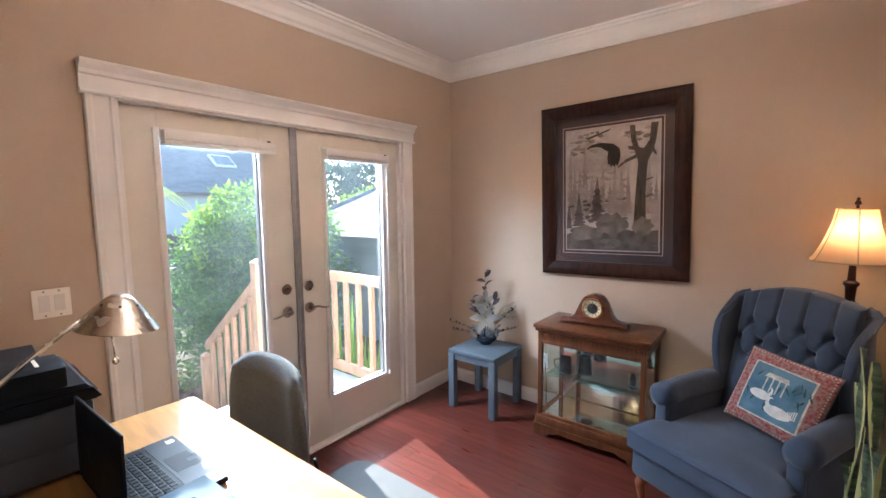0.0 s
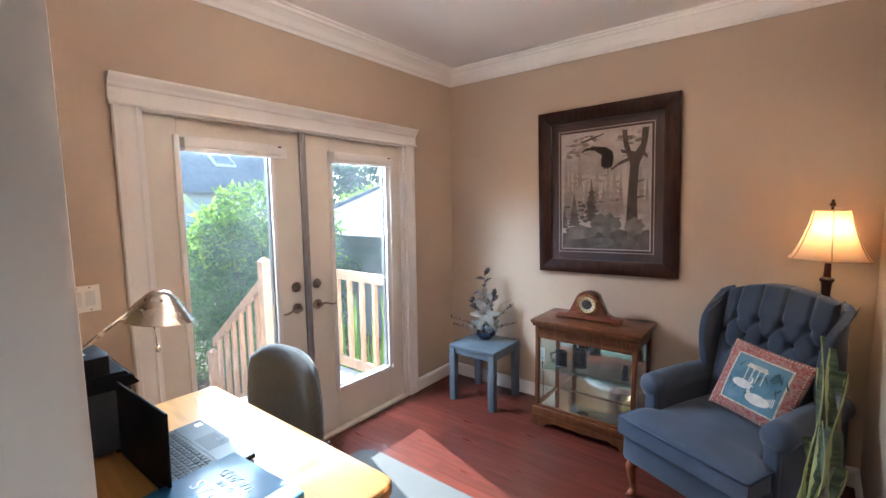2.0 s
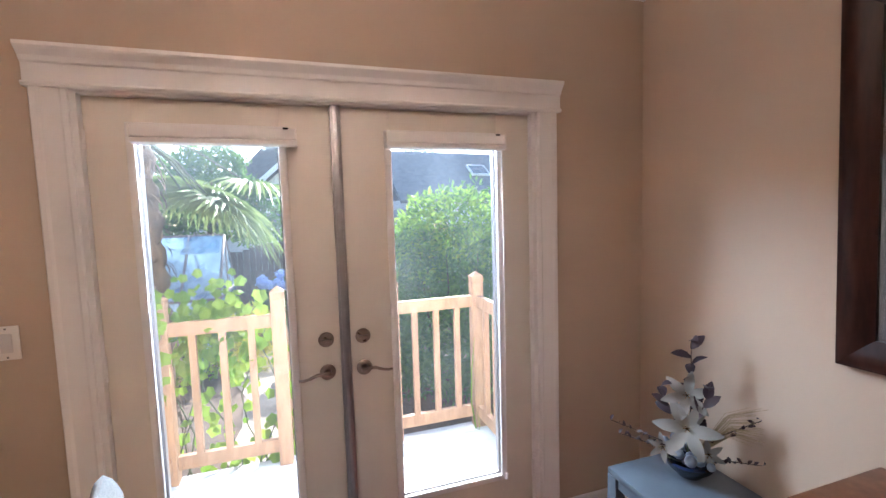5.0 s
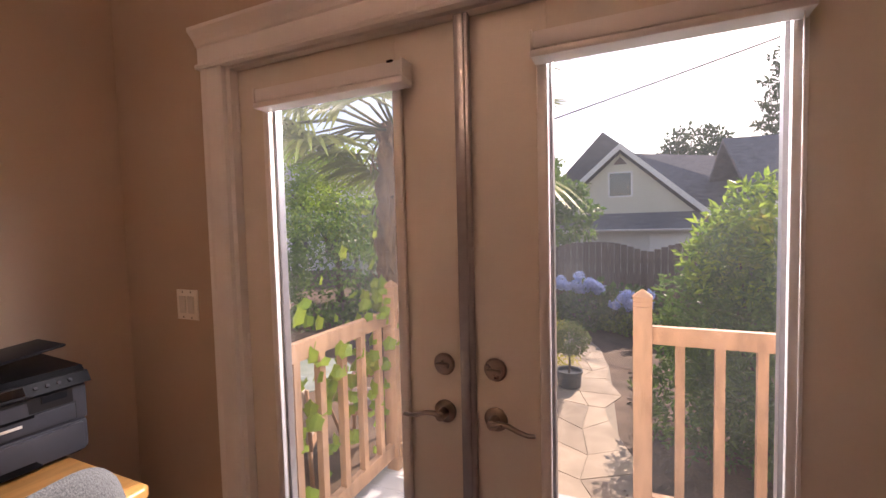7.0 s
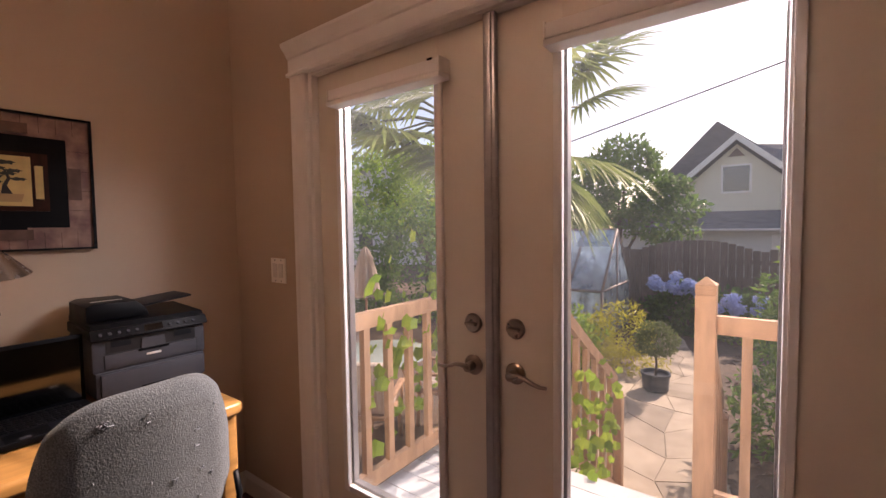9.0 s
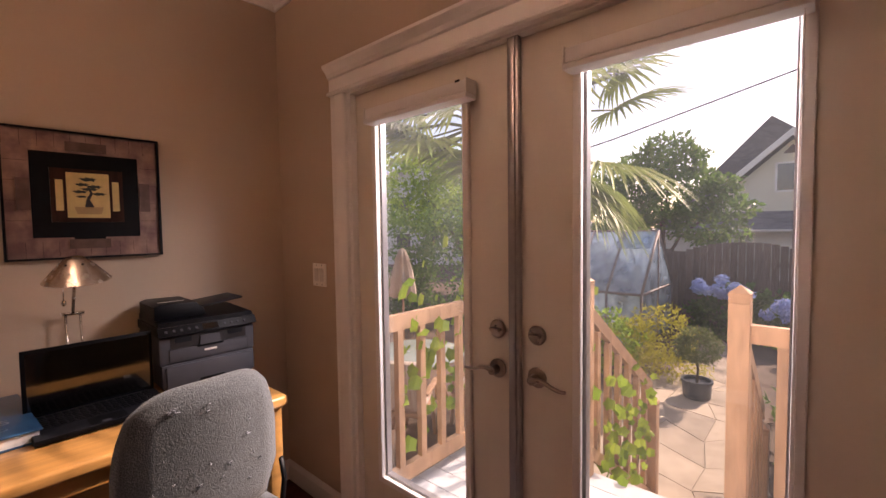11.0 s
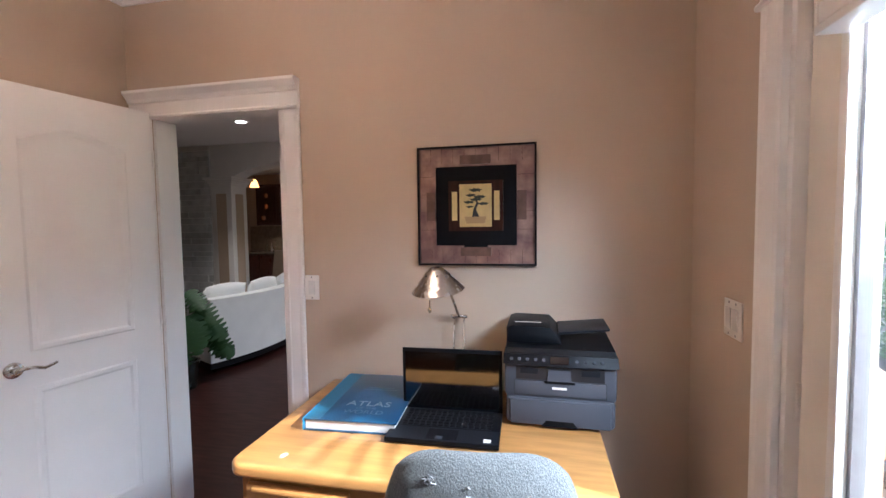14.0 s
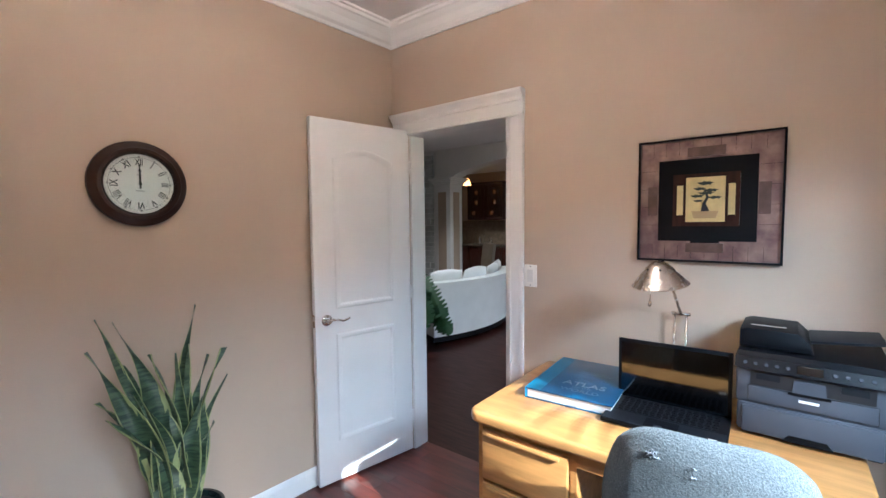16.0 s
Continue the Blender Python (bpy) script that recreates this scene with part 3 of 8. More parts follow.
        for y0, k in ((0.375, 1), (-0.36, -1)):
            pts = [(s * 0.295, y0, 0.21), (s * 0.305, y0 + 0.022 * k, 0.16), (s * 0.3, y0 + 0.012 * k, 0.09), (s * 0.297, y0 + 0.002 * k, 0.04), (s * 0.303, y0 + 0.02 * k, 0.012), (s * 0.303, y0 + 0.022 * k, 0.0)]
            bm = bmesh.new()
            tube(bm, pts[:4], 0.034, 12, 0.015)
            tube(bm, pts[3:], 0.015, 12, 0.024)
            part("leg", bm, M["walnutleg"], c, "turned cabriole leg of reddish wood")
    return c


M["bluedark"] = mat("dark_blue_cord", (0.03, 0.045, 0.09), 0.8)
M["walnutleg"] = mat("reddish_leg_wood", (0.20, 0.06, 0.025), 0.3, vary=0.3, scale=12, coat=0.3)
wing_chair()


def throw_cushion():
    m = pose(-0.560, -2.195, 0, 0, 0, 64.5) @ pose(-0.085, -0.06, 0.655, 66, 0, 180) @ pose(0, 0, 0, 0, 0, -7)
    c = thing("throw_cushion", m, "square needlepoint cushion with floral border and swans", "cushion")
    h = 0.183

    def side(k):
        def f(u, v):
            e = (4 * u * (1 - u)) ** 0.45 * (4 * v * (1 - v)) ** 0.45
            pinch = 1 - 0.05 * (math.sin(math.pi * u) * abs(2 * v - 1) ** 2 + math.sin(math.pi * v) * abs(2 * u - 1) ** 2) * 0.7
            return ((2 * u - 1) * h * pinch, (2 * v - 1) * h * pinch, k * (0.004 + 0.05 * e))
        return f
    part("cushion_back", grid_solid(bmesh.new(), 22, 22, side(0.2), side(-1)), M["bluepaint"], c, "plain blue velvet back", angle=60)
    top = side(1)

    def patch(u0, u1, v0, v1, lift, nu=20, nv=20):
        bm = bmesh.new()

        def f(off):
            def g(u, v):
                p = top(u0 + (u1 - u0) * u, v0 + (v1 - v0) * v)
                return (p[0], p[1], p[2] + off)
            return g
        return grid_solid(bm, nu, nv, f(lift), f(lift - 0.003))
    part("border", patch(0.002, 0.998, 0.002, 0.998, 0.0, 30, 30), M["floral"], c, "red floral woven border", angle=60)
    part("inner_band", patch(0.15, 0.85, 0.15, 0.85, 0.0025), M["creamfab"], c, "cream dotted inner border", angle=60)
    part("picture_panel", patch(0.17, 0.83, 0.17, 0.83, 0.004), M["pondfab"], c, "blue woven pond picture", angle=60)

    def shape(name, pts, lift, m_, label=""):
        bm = bmesh.new()
        a = [bm.verts.new((top(u, v)[0], top(u, v)[1], top(u, v)[2] + lift)) for u, v in pts]
        b = [bm.verts.new((w.co.x, w.co.y, w.co.z - 0.004)) for w in a]
        fs = [bm.faces.new(a), bm.faces.new(b[::-1])] + [bm.faces.new((a[i], b[i], b[(i + 1) % len(a)], a[(i + 1) % len(a)])) for i in range(len(a))]
        bmesh.ops.recalc_face_normals(bm, faces=fs)
        part(name, bm, m_, c, label, smooth=False)

    def swan(cu, cv, s, flip):
        body = [(cu + flip * s * math.cos(a) * 1.25 * (1 if math.cos(a) > 0 else 1.1), cv + s * 0.62 * math.sin(a)) for a in [2 * math.pi * i / 14 for i in range(14)]]
        shape("woven_bird", body, 0.0062, M["whitefab"], "white woven swan body")
        neck = [(cu + flip * s * a, cv + s * b) for a, b in ((0.9, 0.1), (1.25, 0.5), (1.2, 1.1), (0.95, 1.35), (0.7, 1.2), (0.95, 1.15), (1.0, 0.75), (0.7, 0.35))]
        shape("woven_neck", neck, 0.0075, M["whitefab"])
    swan(0.37, 0.44, 0.095, 1)
    swan(0.60, 0.31, 0.115, -1)
    for i in range(26):
        w_ = 0.02 + 0.96 * i / 25
        for u, v in ((w_, 0.03), (w_, 0.97), (0.03, w_), (0.97, w_)):
            shape("woven_dot", [(u - 0.009, v), (u, v - 0.009), (u + 0.009, v), (u, v + 0.009)], 0.003, M["creamfab"])
    for k, (u, v, a) in enumerate(((0.24, 0.36, 2.0), (0.27, 0.30, 1.2), (0.46, 0.24, 1.7), (0.74, 0.46, 1.0), (0.79, 0.42, 1.9), (0.70, 0.72, 4.4), (0.76, 0.74, 4.9), (0.81, 0.70, 5.2), (0.30, 0.76, 4.2), (0.52, 0.50, 1.4), (0.66, 0.54, 2.2))):
        shape("woven_frond", [(u, v), (u + 0.10 * math.cos(a + 0.12), v + 0.10 * math.sin(a + 0.12)), (u + 0.13 * math.cos(a), v + 0.13 * math.sin(a)), (u + 0.10 * math.cos(a - 0.12), v + 0.10 * math.sin(a - 0.12))], 0.0055, M["leaffab"])
    for i in range(4):
        u = 0.36 + 0.07 * i
        shape("woven_post", [(u, 0.5), (u + 0.014, 0.5), (u + 0.014, 0.68), (u, 0.68)], 0.006, M["creamfab"])
    shape("woven_roof", [(0.33, 0.68), (0.61, 0.68), (0.58, 0.74), (0.36, 0.74)], 0.0065, M["creamfab"])
    for i in range(5):
        u = 0.70 + 0.02 * i
        shape("woven_reed", [(u, 0.30), (u + 0.009, 0.30), (u + 0.009, 0.38 + 0.01 * i), (u, 0.38 + 0.01 * i)], 0.0062, M["whitefab"])
    for i in range(7):
        a = 0.5 + 0.3 * i
        u, v = 0.76, 0.66
        shape("woven_leaf", [(u, v), (u + 0.1 * math.cos(a + 1.5), v + 0.1 * math.sin(a + 1.5)), (u + 0.1 * math.cos(a + 1.62), v + 0.1 * math.sin(a + 1.62))], 0.006, M["leaffab"])
    return c


M["floral"] = mat("red_floral_weave", (0.26, 0.025, 0.03), 0.9, scale=75, color2=(0.30, 0.22, 0.18), bump=0.4, bump_scale=300, fine=0.35)
M["creamfab"] = mat("cream_weave", (0.68, 0.62, 0.52), 0.9, scale=60, vary=0.4, bump=0.4, bump_scale=300)
M["whitefab"] = mat("white_weave", (0.75, 0.74, 0.70), 0.9, scale=30, vary=0.2, bump=0.4, bump_scale=300)
M["pondfab"] = mat("blue_pond_weave", (0.055, 0.13, 0.20), 0.9, scale=9, color2=(0.13, 0.24, 0.31), bump=0.4, bump_scale=300, fine=0.2)
M["leaffab"] = mat("dark_green_weave", (0.035, 0.09, 0.09), 0.9, scale=40, vary=0.4)
throw_cushion()


def shade_mat():
    m = bpy.data.materials.new("ivory_lampshade_cloth")
    m.use_nodes = True
    n, l = m.node_tree.nodes, m.node_tree.links
    b, out = n["Principled BSDF"], n["Material Output"]
    b.inputs["Base Color"].default_value = (0.80, 0.70, 0.55, 1)
    b.inputs["Roughness"].default_value = 0.9
    t, mx = n.new("ShaderNodeBsdfTranslucent"), n.new("ShaderNodeMixShader")
    t.inputs[0].default_value = (0.80, 0.50, 0.24, 1)
    mx.inputs[0].default_value = 0.6
    l.new(b.outputs[0], mx.inputs[1])
    l.new(t.outputs[0], mx.inputs[2])
    l.new(mx.outputs[0], out.inputs[0])
    return m


M["shade"] = shade_mat()


def floor_lamp():
    c = thing("floor_lamp", pose(-0.235, -2.535, 0), "lit lamp with flared ivory shade on dark turned post", "lamp")
    part("base", lathe(bmesh.new(), [(0.0, 0.0), (0.12, 0.0), (0.125, 0.012), (0.10, 0.025), (0.04, 0.04), (0.0, 0.042)], seg=28), M["darkwood"], c)
    part("post", lathe(bmesh.new(), [(0.016, 0.04), (0.014, 0.5), (0.02, 0.6), (0.014, 0.7), (0.014, 0.95), (0.03, 0.97), (0.036, 0.99), (0.033, 1.02), (0.018, 1.09), (0.022, 1.15), (0.03, 1.16), (0.03, 1.17), (0.016, 1.18), (0.012, 1.27), (0.006, 1.28), (0.006, 1.55), (0.0, 1.55)], seg=20), M["darkwood"], c, "dark bronze turned post")
    prof = [(0.165, 1.27), (0.150, 1.285), (0.128, 1.33), (0.105, 1.39), (0.087, 1.45), (0.075, 1.515)]
    bm = bmesh.new()
    seg = 48
    rings = [[bm.verts.new((r * (1 + 0.03 * math.cos(6 * a)) * math.cos(a), r * (1 + 0.03 * math.cos(6 * a)) * math.sin(a), z)) for a in [2 * math.pi * i / seg for i in range(seg)]] for r, z in prof]
    for a, b in zip(rings, rings[1:]):
        for i in range(seg):
            bm.faces.new((a[i], a[(i + 1) % seg], b[(i + 1) % seg], b[i]))
    sh = part("shade", bm, M["shade"], c, "ivory flared bell shade", angle=60)
    for k in range(6):
        a = math.pi / 3 * k
        part("seam", tube(bmesh.new(), [((r * 1.03 + 0.0015) * math.cos(a), (r * 1.03 + 0.0015) * math.sin(a), z) for r, z in prof], 0.0028, 5), M["shadeseam"], sh)
    for r, z in ((0.166, 1.271), (0.0755, 1.515)):
        part("rim", tube(bmesh.new(), [(r * (1 + 0.03 * math.cos(6 * a)) * math.cos(a), r * (1 + 0.03 * math.cos(6 * a)) * math.sin(a), z) for a in [2 * math.pi * i / 48 for i in range(49)]], 0.0035, 5), M["shadeseam"], sh)
    part("finial", lathe(bmesh.new(), [(0.004, 1.53), (0.012, 1.535), (0.012, 1.545), (0.006, 1.555), (0.008, 1.562), (0.0, 1.57)], seg=12), M["darkwood"], c)
    bm = bmesh.new()
    bmesh.ops.create_uvsphere(bm, u_segments=14, v_segments=10, radius=0.028)
    bmesh.ops.translate(bm, verts=bm.verts, vec=(0.03, 0.0, 1.38))
    part("bulb", bm, M["bulb"], c, "warm glowing bulb")
    return c


M["shadeseam"] = mat("tan_shade_trim", (0.50, 0.38, 0.24), 0.9)
M["bulb"] = glow_mat("warm_bulb", (1.0, 0.55, 0.20), 5)
floor_lamp()
lamp_light = new("lamp_light", bpy.data.lights.new("lamp_light", "POINT"))
lamp_light.data.energy, lamp_light.data.color, lamp_light.data.shadow_soft_size = 0.8, (1.0, 0.64, 0.36), 0.03
lamp_light.location = (-0.265, -2.535, 1.42)


def curio_cabinet():
    c = thing("curio_cabinet", pose(-0.22, -1.362, 0), "low brown wood curio cabinet with glass sides and mirrored back", "cabinet")
    Wd = M["walnut"]
    y0, y1, x0, x1 = -0.335, 0.335, -0.185, 0.20
    bm = box(x0 - 0.025, y0 - 0.028, 0.735, x1, y1 + 0.028, 0.762, 0.008)
    bx(bm, x0 - 0.014, y0 - 0.016, 0.715, x1, y1 + 0.016, 0.736, 0.004)
    part("top", bm, Wd, c)
    part("frieze", box(x0, y0, 0.655, x1, y1, 0.716), Wd, c)
    n = 26
    for i in range(n):
        yy = y0 + 0.02 + (y1 - y0 - 0.04) * i / (n - 1)
        part("dentil", box(x0 - 0.008, yy - 0.007, 0.685, x0 + 0.001, yy + 0.007, 0.705), Wd, c, smooth=False)
    for sx, xx in ((-1, x0), (1, x1 - 0.028)):
        for yy in (y0, y1 - 0.028):
            part("post", box(xx, yy, 0.13, xx + 0.028, yy + 0.028, 0.656, 0.003), Wd, c)
    for zz in (0.14, 0.645):
        part("door_rail", box(x0 - 0.001, y0 + 0.028, zz - 0.012, x0 + 0.02, y1 - 0.028, zz + 0.012, 0.003), Wd, c)
    part("base", box(x0 - 0.012, y0 - 0.015, 0.075, x1, y1 + 0.015, 0.132, 0.008), Wd, c)
    pts = [(y0 - 0.018, 0.0), (y0 + 0.075, 0.0), (y0 + 0.09, 0.025), (y0 + 0.125, 0.03), (y0 + 0.15, 0.045)]
    for k in range(9):
        a = k / 8
        pts.append((y0 + 0.17 + (y1 - y0 - 0.34) * a, 0.045 - 0.012 * math.sin(a * math.pi * 3) ** 2 * (1 if 0.2 < a < 0.8 else 0.3)))
    pts += [(y1 - 0.15, 0.045), (y1 - 0.125, 0.03), (y1 - 0.09, 0.025), (y1 - 0.075, 0.0), (y1 + 0.018, 0.0), (y1 + 0.018, 0.078), (y0 - 0.018, 0.078)]
    part("apron", prism(bmesh.new(), pts, "x", x0 - 0.018, x0 + 0.004), Wd, c, "scalloped bracket-foot apron")
    for yy in (y0 - 0.018, y1):
        part("side_foot", box(x0 + 0.004, yy, 0, x1, yy + 0.018, 0.078), Wd, c)
    part("mirror_back", box(x1 - 0.016, y0 + 0.028, 0.133, x1 - 0.008, y1 - 0.028, 0.655), M["mirror"], c, "mirrored back panel")
    part("back_panel", box(x1 - 0.007, y0 + 0.028, 0.133, x1 - 0.001, y1 - 0.028, 0.655), Wd, c)
    part("floor_mirror", box(x0 + 0.03, y0 + 0.03, 0.1325, x1 - 0.03, y1 - 0.03, 0.137), M["mirror"], c, "mirrored cabinet floor")
    part("glass_front", box(x0 + 0.008, y0 + 0.028, 0.15, x0 + 0.012, y1 - 0.028, 0.634), M["clear"], c, "clear glass front").visible_shadow = False
    for yy in (y0 + 0.010, y1 - 0.014):
        part("glass_side", box(x0 + 0.028, yy, 0.133, x1 - 0.028, yy + 0.004, 0.655), M["clear"], c, "clear glass side").visible_shadow = False
    part("glass_shelf", box(x0 + 0.04, y0 + 0.032, 0.40, x1 - 0.03, y1 - 0.032, 0.407), M["shelfglass"], c, "clear glass shelf with green edge").visible_shadow = False
    return c


M["shelfglass"] = glass_mat("green_edged_glass", (0.80, 0.93, 0.88), 0.10)
M["pewter"] = mat("dark_pewter", (0.10, 0.10, 0.105), 0.4, metal=0.8, vary=0.3, scale=20)
M["brass"] = mat("polished_brass", (0.75, 0.55, 0.28), 0.2, metal=1.0, vary=0.1, scale=20)
curio_cabinet()


def mug(x, y, z, s, n, label):
    c = thing("tankard", pose(x, y, z, 0, 0, n), label, "mug", "tankards in the cabinet")
    part("body", lathe(bmesh.new(), [(0.0, 0.0), (0.04 * s, 0.0), (0.041 * s, 0.006), (0.036 * s, 0.012), (0.034 * s, 0.09 * s), (0.036 * s, 0.095 * s), (0.031 * s, 0.095 * s), (0.03 * s, 0.02), (0.0, 0.02)], seg=20), M["pewter"], c)
    part("handle", tube(bmesh.new(), [(0.034 * s, 0, 0.08 * s), (0.06 * s, 0, 0.075 * s), (0.064 * s, 0, 0.05 * s), (0.05 * s, 0, 0.025 * s), (0.035 * s, 0, 0.022 * s)], 0.005, 8), M["pewter"], c)


mug(-0.26, -1.16, 0.408, 1.15, 110, "dark pewter tankard on the glass shelf")
mug(-0.19, -1.27, 0.408, 1.25, 40, "taller dark pewter tankard on the glass shelf")
fig = tagged(part("figurine", lathe(bmesh.new(), [(0.0, 0.0), (0.028, 0.0), (0.03, 0.008), (0.018, 0.02), (0.022, 0.05), (0.012, 0.075), (0.014, 0.09), (0.0, 0.1)], (-0.24, -1.59, 0.408), 14), M["pewter"]), "small dark figurine on the glass shelf", "figurine")
glass_orn = tagged(part("ornament", lathe(bmesh.new(), [(0.0, 0.0), (0.035, 0.0), (0.03, 0.04), (0.012, 0.06), (0.0, 0.062)], (-0.23, -1.53, 0.408), 14), M["clear"]), "small clear glass ornament on the shelf", "ornament")


def mantel_clock():
    c = thing("mantel_clock", pose(-0.22, -1.335, 0.7635, 0, 0, 2), "reddish wood tambour mantel clock with brass bezel", "clock")
    pts = []
    w = 0.205
    for i in range(41):
        y = -w + 2 * w * i / 40
        q = abs(y) / w
        z = 0.032 + 0.158 * (1 / (1 + math.exp((q - 0.47) * 13))) * math.sqrt(max(0.0, 1 - (min(q, 0.999) * 1.0) ** 2 * 0.62)) + 0.012 * (1 - q)
        pts.append((y, z))
    pts += [(w, 0.018), (-w, 0.018)]
    part("case", prism(bmesh.new(), pts, "x", -0.045, 0.045, 0.004), M["clockwood"], c)
    part("plinth", box(-0.052, -0.215, 0.008, 0.052, 0.215, 0.026, 0.005), M["clockwood"], c)
    for y in (-0.19, 0.19):
        part("foot", box(-0.05, y - 0.025, 0, 0.05, y + 0.025, 0.009, 0.002), M["clockwood"], c)
    bm = lathe(bmesh.new(), [(0.066, 0.0), (0.07, 0.006), (0.066, 0.012), (0.058, 0.013), (0.054, 0.006), (0.054, 0.0)], seg=36)
    bmesh.ops.rotate(bm, verts=bm.verts, matrix=Matrix.Rotation(radians(-90), 3, "Y"))
    bmesh.ops.translate(bm, verts=bm.verts, vec=(-0.045, 0, 0.115))
    bez = part("bezel", bm, M["brass"], c, "brass ring bezel")
    bm = lathe(bmesh.new(), [(0.0, 0.003), (0.055, 0.003), (0.055, 0.0)], seg=36)
    bmesh.ops.rotate(bm, verts=bm.verts, matrix=Matrix.Rotation(radians(-90), 3, "Y"))
    bmesh.ops.translate(bm, verts=bm.verts, vec=(-0.0455, 0, 0.115))
    part("dial", bm, M["cream"], bez, "ivory dial")
    bm = lathe(bmesh.new(), [(0.0, 0.004), (0.034, 0.004), (0.034, 0.0)], seg=30)
    bmesh.ops.rotate(bm, verts=bm.verts, matrix=Matrix.Rotation(radians(-90), 3, "Y"))
    bmesh.ops.translate(bm, verts=bm.verts, vec=(-0.0455, 0, 0.115))
    part("skeleton_centre", bm, M["pewter"], bez, "dark open centre of the dial")
    for k in range(12):
        a = math.pi / 6 * k
        bm = box(-0.0495, -0.0018, 0.038, -0.0485, 0.0018, 0.050)
        bmesh.ops.rotate(bm, verts=bm.verts, matrix=Matrix.Rotation(a, 3, "X"))
        bmesh.ops.translate(bm, verts=bm.verts, vec=(0, 0, 0.115))
        part("hour_mark", bm, M["ink"], bez, smooth=False)
    for a, ln in ((radians(4), 0.043), (radians(92), 0.028)):
        bm = box(-0.0515, -0.002, 0, -0.0505, 0.002, ln)
        bmesh.ops.rotate(bm, verts=bm.verts, matrix=Matrix.Rotation(a, 3, "X"))
        bmesh.ops.translate(bm, verts=bm.verts, vec=(0, 0, 0.115))
        part("clock_hand", bm, M["brass"], bez, smooth=False)


mantel_clock()


def side_table():
    c = thing("side_table", pose(-0.255, -0.515, 0), "small slate blue painted wooden side table", "table")
    P = M["bluepaint"]
    part("tabletop", box(-0.205, -0.205, 0.43, 0.205, 0.205, 0.46, 0.006), P, c)
    for sx in (-1, 1):
        for sy in (-1, 1):
            part("leg", box(sx * 0.18 - 0.026, sy * 0.18 - 0.026, 0, sx * 0.18 + 0.026, sy * 0.18 + 0.026, 0.431, 0.004), P, c)
    for s in (-1, 1):
        part("apron", box(-0.155, s * 0.185 - 0.01, 0.385, 0.155, s * 0.185 + 0.01, 0.431), P, c)
        part("apron", box(s * 0.185 - 0.01, -0.155, 0.385, s * 0.185 + 0.01, 0.155, 0.431), P, c)


side_table()


def leaf_blade(bm, base, tip, width, up, cup=0.15, n=6):
    """One pointed leaf as a slightly cupped thin solid strip from base to tip."""
    base, tip, up = Vector(base), Vector(tip), Vector(up)
    d = tip - base
    side = d.cross(up)
    if side.length < 1e-5:
        side = d.cross(Vector((1, 0, 0.3)))
    side.normalize()
    nrm = side.cross(d).normalized()
    rows = []
    for i in range(n + 1):
        t = i / n
        w = width * (math.sin(math.pi * min(t * 0.92 + 0.06, 1)) ** 0.8)
        p = base + d * t + nrm * (0.12 * d.length * math.sin(math.pi * t))
        rows.append((bm.verts.new(p - side * w + nrm * w * cup), bm.verts.new(p), bm.verts.new(p + side * w + nrm * w * cup)))
    for a, b in zip(rows, rows[1:]):
        bm.faces.new((a[0], a[1], b[1], b[0]))
        bm.faces.new((a[1], a[2], b[2], b[1]))


